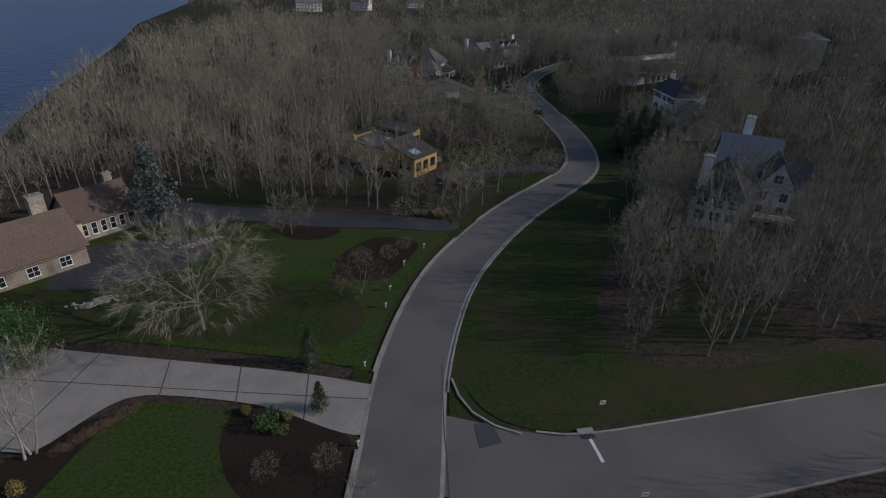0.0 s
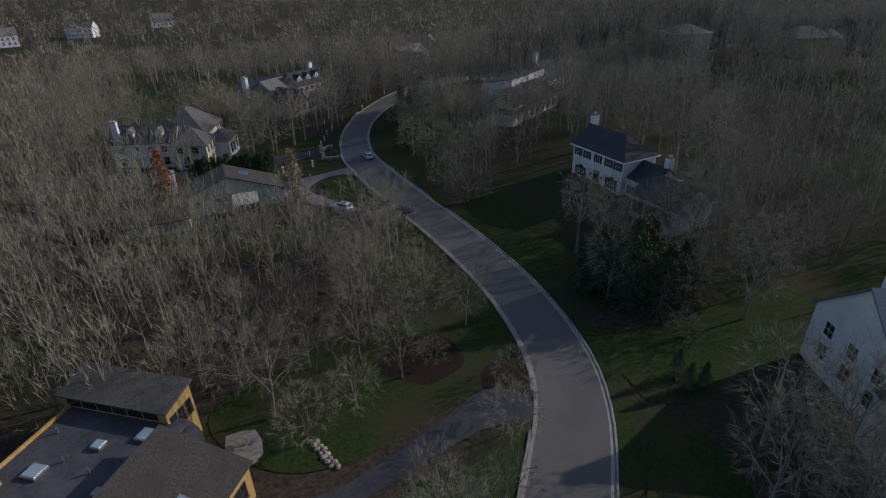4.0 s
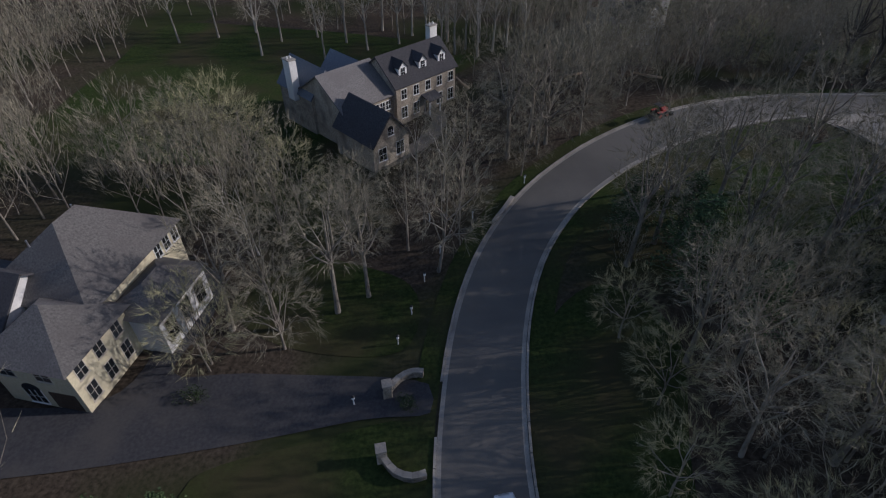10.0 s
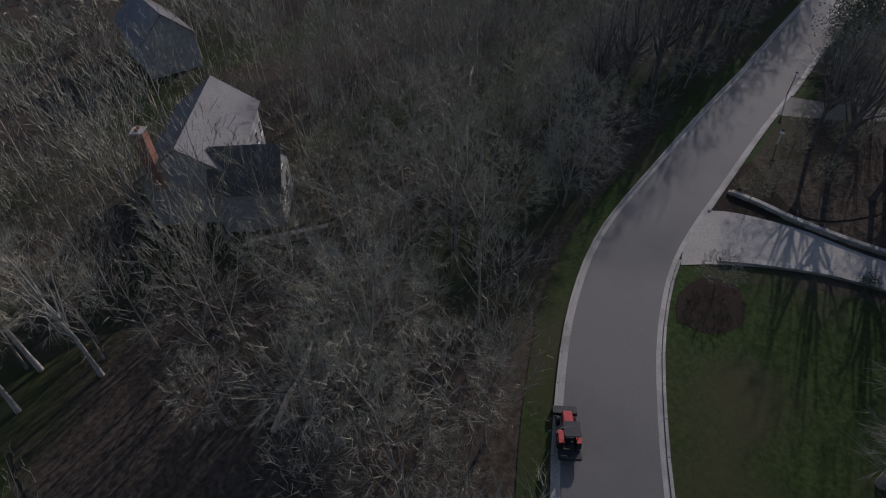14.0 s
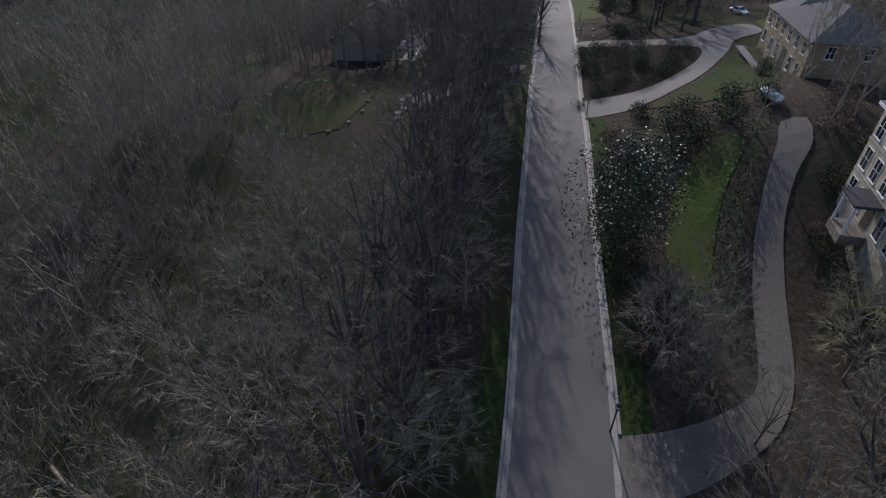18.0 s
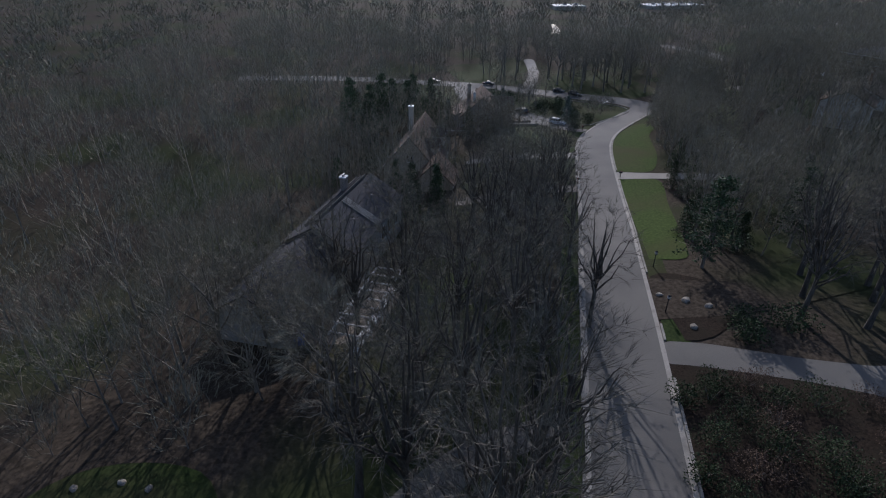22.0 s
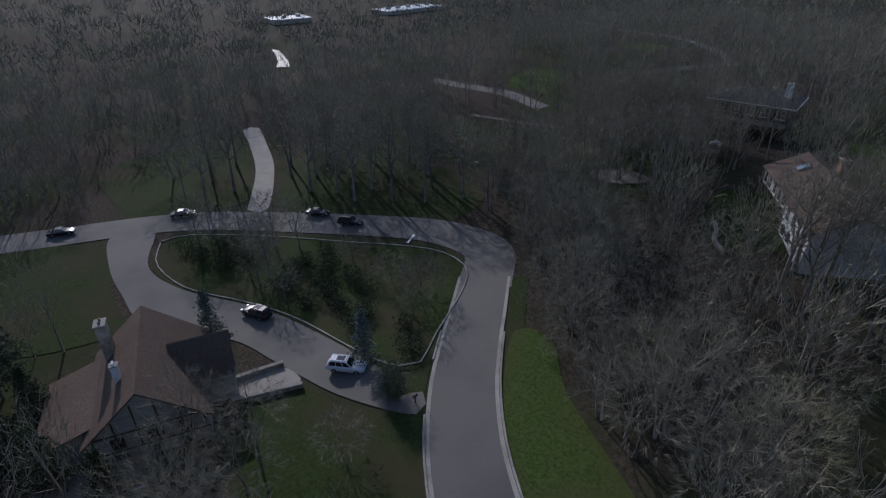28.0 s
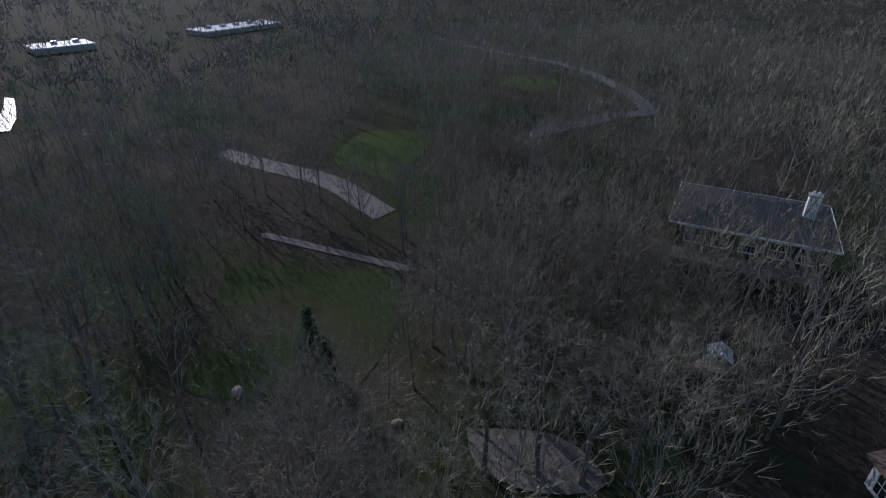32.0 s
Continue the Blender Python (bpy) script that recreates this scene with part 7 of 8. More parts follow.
grove("bare_tree", YELLOW, [(-9, 277.5, 1.25), (-4.5, 273.5, 1.1), (-12.5, 273, 1.15)], "bushy olive-twigged tree beside a house with dormers", "tree", "bare garden trees", 1.0)
grove("pine_tree", PINES, [(47.8, 241, 0.95), (49.5, 246.5, 0.85), (44.5, 250, 0.7), (51, 233.5, 0.8)], "grey-green pine on a shaded verge", "tree", "garden pines")
grove("bare_tree", TALL, [(52, 221, 0.9), (60, 240, 1.0), (54, 243, 0.95), (66, 246, 1.0), (74, 243, 1.0), (79, 241, 1.05), (69, 240, 0.95), (86, 241, 1.0), (95, 241, 1.0), (76, 252, 0.9), (98, 245, 1.05)], "tall leafless tree above a grass verge", "tree", "tall lawn trees", 1.0)
grove("evergreen_tree", HEMLOCK, [(46.5, 140.2, 1.35), (44.5, 144.5, 1.1), (48.5, 136.4, 1.1), (50.5, 142.5, 1.2), (53, 138, 1.0)], "tall drooping dark evergreen with ragged sprays", "tree", "dark evergreens")
grove("bare_tree", NEAR_KINDS, [(55, 156, 0.95), (58, 152, 1.0), (62, 147, 1.0), (66, 142, 1.05), (52, 162, 0.8), (63, 135, 1.0), (70, 149, 1.05), (58, 131, 0.9), (72, 138, 1.0)], "leafless tree half hiding a white house", "tree", "bare garden trees", 1.0)
grove("bare_tree", NEAR_KINDS, [(206, 296.5, 1.0), (210.5, 300.5, 1.0), (202, 290, 0.95), (214, 302.5, 0.95), (203, 300, 1.05), (198, 295, 1.0), (209, 291.5, 0.6), (196, 287, 0.95)], "broad leafless tree before a pergola house", "tree", "bare garden trees", 1.0)
grove("bare_tree", TALL, [(296, 196, 1.0), (298.5, 190, 1.0), (294, 190.5, 1.05), (300, 185.5, 0.9), (292, 197, 1.0), (290, 185, 1.05), (296, 183, 1.0)], "tall leafless tree beside a white-panelled house", "tree", "tall garden trees", 1.0)
grove("bare_tree", TALL, [(124, 241, 1.05), (127, 237, 1.1), (121, 236, 1.05), (125, 232, 1.1), (129, 232, 1.1), (118, 241, 1.0), (131, 228, 1.1), (120, 229, 1.1)], "tall leafless tree behind a sandstone house", "tree", "tall garden trees", 1.0)
grove("bare_tree", TALL, [(75, 160, 1.1), (77, 168, 1.15), (75.5, 177, 1.15), (72, 186, 1.1), (81, 173, 1.2), (79, 183, 1.15), (82, 162, 1.15), (74, 152, 1.05), (68, 190, 1.0)], "tall leafless tree behind a white house", "tree", "tall garden trees", 1.0)
grove("bare_tree", NEAR_KINDS, [(336, 171, 0.8), (341, 168.5, 0.85), (332.5, 168, 0.85), (346, 170, 0.9), (338, 164, 0.8)], "leafless tree before a low brown house", "tree", "bare garden trees", 1.0)
grove("evergreen_tree", HEMLOCK, [(41.8, 125.2, 0.42), (43.6, 122.8, 0.36)], "low dark evergreen on a sunny lawn", "tree", "dark evergreens")
grove("ornamental_tree", ROUND, [(321, 237, 1.0), (326.5, 239.5, 0.8)], "round pale bare tree on a shaded island", "tree")
DARK_BUSH = [bush_meshes(160 + k, 1.3, 1.7, 900, 0.17, YEW, 6) for k in range(3)]
BROWN_BUSH = [bush_meshes(165 + k, 1.2, 1.5, 800, 0.16, DRY_LEAF, 6) for k in range(2)]
GREEN_BALL = [bush_meshes(168, 1.0, 1.7, 520, 0.2, FRESH, 2)]
GOLD_BALL = [bush_meshes(169, 0.9, 1.3, 460, 0.2, GOLD, 2)]
grove("evergreen_shrub", DARK_BUSH, [(333, 249, 1.5), (336.6, 247, 1.6), (331, 245, 1.5), (328, 249, 1.6), (324, 248, 1.4), (320, 245.5, 1.5), (338, 252, 1.4), (334, 254, 1.5), (340, 250, 1.3), (314, 242, 1.3), (309, 243, 1.4), (318, 248, 1.2), (327, 252.5, 1.4), (345, 262, 1.6), (349, 266, 1.5), (353, 268, 1.5), (347, 259, 1.4), (351, 262, 1.5), (341, 246, 1.4), (326, 244, 1.3)],
      "dark evergreen shrub in a shaded island bed", "shrub", "island shrubs", 1.0, SN)
grove("evergreen_shrub", DARK_BUSH, [(187, 243, 1.1), (195, 248.5, 1.1), (198, 252, 1.1), (185, 248, 1.1), (178, 254, 1.1), (204.5, 247, 1.5), (206, 242, 1.6), (208, 246, 1.2), (182, 246, 1.3), (188, 257, 1.2), (176, 257, 1.2), (196, 256, 1.2), (161, 241, 1.5), (163, 244, 1.5), (145, 240, 1.4), (158, 246, 1.6), (156, 250, 1.5), (160, 252, 1.7), (163, 249, 1.4), (154, 253, 1.4), (165, 254, 1.3)],
      "low dark evergreen shrub in a mulched bed", "shrub", "loop bed shrubs", 1.0, SN)
grove("evergreen_shrub", BIG_BUSH, [(180, 248.5, 1.0), (184, 251.5, 1.0), (189, 247.5, 1.1), (192.5, 249.5, 1.0), (188, 253, 1.05), (183, 255.5, 0.9), (191.5, 254.5, 1.0), (190, 242.5, 0.8), (196, 253.5, 0.8), (186, 243.5, 1.0), (181, 252.5, 1.0), (177.5, 256, 0.9), (193.5, 241, 0.9), (194.5, 245.5, 1.0), (186.5, 247.5, 1.0), (177.4, 250.6, 0.9), (192.2, 238.8, 0.7), (188, 239.8, 0.8), (183, 242.8, 0.9), (197.6, 249.6, 0.9), (185.4, 255.2, 0.9), (193.6, 251.8, 1.0), (189.6, 250.6, 1.0), (180.4, 245.8, 0.8)], "large dark shrub in a mulched bed", "shrub", "loop bed shrubs", 1.0, SN)
grove("brown_shrub", BROWN_BUSH, [(153, 237, 1.5), (150, 234, 1.4), (148, 258, 1.3), (151, 260, 1.2), (147, 262, 1.2), (156, 258, 1.3), (160, 259, 1.2), (153, 262, 1.1), (157, 234, 1.5), (172, 260.5, 0.8), (134, 259, 1.3), (130, 261, 1.2)], "brown leafy winter shrub beside the road", "shrub", "brown shrubs", 1.0, SN)
grove("clipped_shrub", GREEN_BALL, [(-19.4, 41.5, 1.25), (-17, 40.5, 0.8)], "clipped round green shrub in a bed", "shrub", "clipped round shrubs", 1, SN)
grove("clipped_shrub", GOLD_BALL, [(-16.8, 42.9, 0.85), (-21.6, 43.4, 0.8), (-39, 32, 1.1)], "clipped round golden shrub in a bed", "shrub", "clipped round shrubs", 1, SN)
grove("clipped_shrub", BROWN_BUSH, [(-38 + 0.8 * k, 37 + 1.1 * k, 0.62) for k in range(6)], "low round brown shrub beside a drive", "shrub", "low brown shrubs", 1, SN)
grove("bare_shrub", SCRUB, [(-11.5, 37, 0.42), (-17, 35.5, 0.4), (-7.5, 34.5, 0.4), (-11, 80, 0.45), (-15, 78, 0.5), (-9, 84, 0.4), (-2, 117, 0.5), (3, 118, 0.45)], "twiggy bare shrub in a dark bed", "shrub", "twiggy bed shrubs", 1.0)
grove("garden_shrub", DARK_BUSH, [(46, 250.5, 1.0), (52, 256, 0.9), (78.5, 247, 1.2), (75, 247.5, 1.2), (83, 250, 1.1), (62, 163, 0.9), (60, 170, 0.9), (59, 175, 0.8), (86.5, 257, 0.8), (290, 262, 1.0), (286, 264, 1.0), (262, 274, 1.0), (266, 275, 0.9), (172, 236, 1.1), (176, 233, 1.0), (4, 209, 1.1), (13.5, 205, 0.8), (-2, 233.5, 0.9), (18.5, 231, 0.8)],
      "dark green garden shrub beside a lawn", "shrub", "garden shrubs", 1.0, SN)


def tuft_mesh(seed):
    r = np.random.default_rng(seed)
    v, f = [], []
    for k in range(140):
        a, s = r.uniform(0, 6.28), r.uniform(0.1, 0.6)
        b = np.array((math.cos(a) * s * 0.4, math.sin(a) * s * 0.4, 0))
        t = np.array((math.cos(a) * s * 1.6, math.sin(a) * s * 1.6, r.uniform(0.7, 1.4)))
        w = np.array((-math.sin(a), math.cos(a), 0)) * 0.03
        i = len(v)
        v += [b - w, b + w, t]
        f.append((i, i + 1, i + 2))
    return mesh_from("blades", v, f, TUFT)


TUFTS = [tuft_mesh(170 + k) for k in range(3)]
for k, (x, y) in enumerate(((-2.8, 97.2), (-4.2, 98.2), (-1.6, 98.6), (-6.2, 98), (-7.6, 98.4), (-3.4, 99.6), (94.5, 269.8), (8, 214.5))):
    t = thing("grass_tuft", x, y, height(x, y), 40 * k, "tuft of tall dry buff grass", "grass tuft", "dry grass tufts")
    t.scale = (1.2, 1.2, 1.2)
    piece("blades", TUFTS[k % 3], t)


# low clipped hedge beside the gravel drive, leaf by leaf
def hedge(points, half, tall, label):
    ln = catmull(points, 0.35)
    n = normals2d(ln)
    r = np.random.default_rng(180)
    ob = thing("hedge", ln[0][0], ln[0][1], height(*ln[0]), 0, label, "hedge")
    o = np.array((ln[0][0], ln[0][1], height(*ln[0])))
    pts = []
    for p, q in zip(ln, n):
        for k in range(26):
            u = r.uniform(-1, 1)
            w = p + q * half * u
            pts.append(np.array((w[0], w[1], height(*p) + (tall * r.uniform(0.75, 1.05) if abs(u) < 0.8 else tall * r.uniform(0.05, 0.95)))) - o)
    v, f = leaf_cloud(r, pts, 0.26)
    piece("foliage", mesh_from("foliage", v, f, FRESH), ob)
    for p in ln[::6]:
        a = np.array((p[0], p[1], height(*p))) - o
        v, f = [], []
        limb(v, f, [a - (0, 0, 0.1), a + (0.1, 0.05, tall * 0.8)], [0.04, 0.02], 4)
        piece("stem", mesh_from("stem", v, f, BARK), ob)


hedge([(154.2, 244.4), (151.4, 246.4), (147.2, 249.0), (141.4, 251.7), (136, 254.0), (130, 256.0)], 1.35, 1.5, "low clipped hedge along a gravel drive")


# ---- cars ----
def loft(rows, n=12):
    """A closed skin through cross-sections; rows: x, half width, bottom, top, roundness."""
    bm = bmesh.new()
    rings = []
    for x, w, lo, hi, e in rows:
        c, h = (lo + hi) / 2, (hi - lo) / 2
        ring = []
        for k in range(n):
            a = 2 * math.pi * (k + 0.5) / n
            cx, sz = math.cos(a), math.sin(a)
            ring.append(bm.verts.new((x, math.copysign(abs(cx) ** e, cx) * w, c + math.copysign(abs(sz) ** e, sz) * h)))
        rings.append(ring)
    for a, b in zip(rings, rings[1:]):
        for k in range(n):
            bm.faces.new((a[k], b[k], b[(k + 1) % n], a[(k + 1) % n]))
    bm.faces.new(rings[0])
    bm.faces.new(rings[-1][::-1])
    bmesh.ops.recalc_face_normals(bm, faces=bm.faces[:])
    return bm


def car(x, y, heading, paint, label, kind="suv", lift=0.08):
    """heading: degrees counter-clockwise from +x to the bonnet."""
    ob = thing("car", x, y, height(x, y) + lift, heading, label, "car", "parked cars")
    suv = kind == "suv"
    L, W, sh, rf = (4.7, 0.93, 1.02, 1.68) if suv else (4.6, 0.92, 0.88, 1.38)
    part("body", loft([(-L / 2, W * 0.84, 0.42, sh - 0.12, 0.35), (-L / 2 + 0.18, W * 0.97, 0.3, sh, 0.3), (-L * 0.2, W, 0.26, sh + 0.02, 0.28), (L * 0.15, W, 0.26, sh, 0.28), (L * 0.3, W * 0.98, 0.27, sh - 0.06, 0.32), (L / 2 - 0.3, W * 0.92, 0.3, sh - 0.2, 0.38), (L / 2, W * 0.72, 0.4, sh - 0.36, 0.45)], 16), paint, ob, smooth=True)
    x0, x1 = (-L / 2 + 0.12, L * 0.2) if suv else (-L * 0.36, L * 0.2)
    t0, t1 = (-L / 2 + 0.5, L * 0.03) if suv else (-L * 0.16, L * 0.02)
    wb, wt = W * 0.93, W * 0.72
    lo = [Vector(p) for p in ((x0, -wb, sh - 0.06), (x1, -wb, sh - 0.06), (x1, wb, sh - 0.06), (x0, wb, sh - 0.06))]
    hi = [Vector(p) for p in ((t0, -wt, rf), (t1, -wt, rf), (t1, wt, rf), (t0, wt, rf))]
    bm = bmesh.new()
    a, b = [bm.verts.new(p) for p in lo], [bm.verts.new(p) for p in hi]
    bm.faces.new(a[::-1])
    bm.faces.new(b)
    for k in range(4):
        bm.faces.new((a[k], a[(k + 1) % 4], b[(k + 1) % 4], b[k]))
    bmesh.ops.bevel(bm, geom=[e for e in bm.edges if min(v.co.z for v in e.verts) > sh], offset=0.09, segments=2, affect="EDGES")
    cabin = part("cabin", bm, paint, ob, smooth=False)
    names = ("side_window", "windscreen", "side_window", "rear_window")
    for k in range(4):
        p, q, r, s = lo[k], lo[(k + 1) % 4], hi[(k + 1) % 4], hi[k]
        nrm = (q - p).cross(s - p).normalized() * 0.012

        def at(u, v):
            return (p + (q - p) * u) * (1 - v) + (s + (r - s) * u) * v + nrm

        cuts = ((0.07, 0.36), (0.39, 0.66), (0.69, 0.94)) if k in (0, 2) else ((0.06, 0.94),)
        for u0, u1 in cuts:
            part(names[k], slab([at(u0, 0.16), at(u1, 0.16), at(u1, 0.86), at(u0, 0.86)], 0.01), PANE, cabin, "dark tinted glass")
    if suv:
        for s in (-1, 1):
            part("roof_rail", tube((t0 + 0.1, s * (wt - 0.08), rf + 0.05), (t1 - 0.05, s * (wt - 0.08), rf + 0.05), 0.02, 0.02, 6), METAL, ob)
        part("sunroof", box(t0 + 0.75, -wt * 0.6, rf + 0.002, t1 - 0.25, wt * 0.6, rf + 0.014, 0.004), PANE, ob, "dark glass sunroof")
    for s in (-1, 1):
        part("headlamp", box(L / 2 - 0.34, s * W * 0.66 - 0.17, sh - 0.36, L / 2 - 0.1, s * W * 0.66 + 0.17, sh - 0.22, 0.03), LAMP_CLEAR, ob)
        part("tail_lamp", box(-L / 2 - 0.015, s * W * 0.72 - 0.14, sh - 0.3, -L / 2 + 0.12, s * W * 0.72 + 0.14, sh - 0.08, 0.02), LAMP_RED, ob, "red tail lamp")
        part("wing_mirror", box(x1 - 0.42, s * (W + 0.1) - 0.08, sh, x1 - 0.28, s * (W + 0.1) + 0.08, sh + 0.14, 0.02), paint, ob)
        for wx in (-L * 0.29, L * 0.3):
            ty = part("tyre", tube((wx, s * (W - 0.19), 0.34), (wx, s * (W + 0.02), 0.34), 0.34, 0.34, 18), RUBBER, ob)
            part("rim", tube((wx, s * (W + 0.01), 0.34), (wx, s * (W + 0.035), 0.34), 0.22, 0.19, 12), METAL, ty, "grey alloy rim")
    part("bumper", box(-L / 2 - 0.03, -W * 0.8, 0.34, -L / 2 + 0.1, W * 0.8, 0.52, 0.02), BLACK_PAINT, ob)
    part("grille", box(L / 2 - 0.06, -W * 0.4, 0.44, L / 2 + 0.01, W * 0.4, 0.62, 0.02), BLACK_PAINT, ob)
    KEEP_CLEAR.append((x, y, 4))
    return ob


car(26.5, 219, 98, SILVER, "silver estate car standing on the winding road", lift=0.09)
car(14.6, 189.5, 128, WHITE_CAR, "white estate car parked on a paved drive")
car(17.0, 184.7, 122, RED_CAR, "low red sports car parked on a paved drive", "low")
car(25.4, 183.0, 103, BLACK_CAR, "black estate car parked at the kerb", lift=0.09)
car(62.4, 155.5, 190, SILVER, "silver estate car parked beside a white house")
car(309.6, 251.0, 238, WHITE_CAR, "white estate car parked on a pale drive")
car(-21.8, 231.5, 8, BLACK_CAR, "black saloon car on a dark forecourt", "low")
car(350.0, 239.6, 234, BLACK_CAR, "black estate car parked beside a lawn")
car(357.4, 244.2, 237, BLACK_CAR, "dark saloon car parked beside a lawn", "low")
car(369.0, 268.4, 262, BLACK_CAR, "dark saloon car parked at the road edge", "low")
car(328.2, 259.5, 40, BLACK_CAR, "black estate car parked on a pale drive")
car(222.5, 216.0, 200, WHITE_CAR, "white car parked beneath bare trees", "low")
car(368.6, 289, 268, BLACK_CAR, "dark car parked at the road edge", "low")


def tractor(x, y, heading):
    ob = thing("garden_tractor", x, y, height(x, y) + 0.09, heading, "red and black utility tractor parked at the kerb", "tractor")
    part("chassis", box(-1.3, -0.35, 0.45, 1.1, 0.35, 0.75, 0.04), BLACK_PAINT, ob)
    part("bonnet", box(0.1, -0.38, 0.75, 1.3, 0.38, 1.25, 0.08), RED_TRIM, ob, "red engine bonnet")
    part("seat", box(-0.9, -0.26, 0.85, -0.4, 0.26, 0.98, 0.04), BLACK_PAINT, ob)
    part("seat_back", box(-1.0, -0.26, 0.98, -0.88, 0.26, 1.4, 0.04), BLACK_PAINT, ob)
    part("steering_column", tube((0.1, 0, 1.0), (-0.15, 0, 1.35), 0.03, 0.03, 6), METAL, ob)
    part("steering_wheel", tube((-0.15, 0, 1.34), (-0.17, 0, 1.37), 0.2, 0.2, 12), BLACK_PAINT, ob)
    for s in (-1, 1):
        part("roll_bar", tube((-1.1, s * 0.45, 0.7), (-1.1, s * 0.45, 2.1), 0.035, 0.035, 6), BLACK_PAINT, ob)
        for wx, r, w in ((-0.75, 0.55, 0.34), (0.95, 0.36, 0.24)):
            ty = part("tyre", tube((wx, s * 0.48, r), (wx, s * (0.48 + w), r), r, r, 16), RUBBER, ob)
            part("rim", tube((wx, s * (0.46 + w), r), (wx, s * (0.5 + w), r), r * 0.55, r * 0.5, 12), RED_TRIM, ty, "red wheel rim")
        part("fender", box(-1.25, s * 0.62 - 0.2, 1.1, -0.25, s * 0.62 + 0.2, 1.16, 0.02), RED_TRIM, ob)
    part("roll_bar", tube((-1.1, -0.45, 2.1), (-1.1, 0.45, 2.1), 0.035, 0.035, 6), BLACK_PAINT, ob)
    part("bucket", prism([(1.5, -0.9), (2.1, -0.9), (2.1, 0.9), (1.5, 0.9)], 0.05, 0.55), BLACK_PAINT, ob, "black loader bucket")
    part("canopy", box(-1.3, -0.6, 2.1, -0.1, 0.6, 2.18, 0.02), BLACK_PAINT, ob, "flat dark canopy")
    part("mower_deck", box(-2.1, -0.8, 0.2, -1.35, 0.8, 0.5, 0.05), BLACK_PAINT, ob)


tractor(57.6, 275.2, 28)


# ---- walls, pillars, posts and lamps ----
def pillar(x, y, tall=1.5, half=0.28, mat=WHITE, cap=WHITE, label="white square pillar with a flat cap", name="pillar", turn=8):
    ob = thing(name, x, y, height(x, y) - 0.1, turn, label, "pillar", "drive pillars")
    part("shaft", box(-half, -half, 0, half, half, tall, 0.02), mat, ob)
    part("base", box(-half - 0.07, -half - 0.07, 0, half + 0.07, half + 0.07, 0.3, 0.02), mat, ob)
    part("cap", box(-half - 0.1, -half - 0.1, tall, half + 0.1, half + 0.1, tall + 0.16, 0.03), cap, ob)
    return ob


for x, y in ((5.8, 220.4), (9.2, 221.1), (13.1, 221.5), (1.9, 220.8)):
    pillar(x, y, 1.65, 0.22)


def stone_wall(points, tall, half, label, cap=0.12, course=0.3, long=0.6, mat=None, name="stone_wall"):
    """A low wall of laid stones under cap slabs, following a plan line."""
    ln = catmull(points, long)
    n = normals2d(ln)
    base = np.array((ln[0][0], ln[0][1], height(*ln[0])))
    ob = thing(name, *base, 0, label, "wall")
    r = np.random.default_rng(len(points) + int(tall * 10))
    rows = max(1, int((tall - cap) / course))
    for i in range(len(ln) - 1):
        for k in range(rows + 1):
            z0 = k * (tall - cap) / rows
            z1 = (k + 1) * (tall - cap) / rows - 0.02 if k < rows else tall
            h = half * r.uniform(0.9, 1.05) if k < rows else half + 0.06
            sh = 0.5 if k % 2 and i + 2 < len(ln) else 0.0
            a = ln[i] + (ln[i + 1] - ln[i]) * sh
            b = ln[i + 1] + ((ln[min(i + 2, len(ln) - 1)] - ln[i + 1]) * sh) - (ln[i + 1] - ln[i]) * 0.03
            vs = []
            for p, m in ((a, n[i]), (b, n[i + 1])):
                g = height(*p)
                for u, z in ((-h, z0 - 0.1), (-h, z1), (h, z1), (h, z0 - 0.1)):
                    vs.append(np.array((p[0] + m[0] * u, p[1] + m[1] * u, g + z)) - base)
            piece("stone" if k < rows else "cap_stone", mesh_from("stone", vs, [(0, 3, 2, 1), (4, 5, 6, 7), (0, 1, 5, 4), (1, 2, 6, 5), (2, 3, 7, 6), (3, 0, 4, 7)], (mat or STONEWORK) if k < rows else KERB), ob)
    return ob


for pts in (((16.6, 225.5), (17.6, 224.2), (19.0, 223.6), (20.2, 223.8)), ((17, 232.7), (17.9, 233.8), (19.2, 234.4), (20.3, 234.2))):
    stone_wall(pts, 0.9, 0.22, "low curved stone wall beside a gate pier")
for x, y in ((16.4, 225.8), (16.8, 232.4)):
    pillar(x, y, 1.9, 0.38, STONEWORK, KERB, "rough stone gate pier with a pale cap", "gate_pier")
stone_wall([(93.5, 270.8), (93, 267.5), (92.2, 263.8), (92, 257), (93, 248)], 0.5, 0.22, "low stone wall with pale caps beside a drive")
stone_wall([(82.2, 269.6), (84, 265.6), (86.2, 259.4), (87.2, 252), (87.4, 246.5)], 0.3, 0.3, "pale stone edging along a drive", 0.12)
stone_wall([(30, 256.2), (31.6, 258.4), (33.2, 260.8)], 0.5, 0.22, "low stone wall beside the road")
stone_wall([(62.8, 314.6), (66, 311.2), (69, 308)], 1.0, 0.25, "low garden wall below a brick house")
stone_wall([(313, 189.8), (310.6, 191.6), (309.2, 193.6), (306, 195)], 0.5, 0.25, "low pale stone edging round a bed", 0.15)



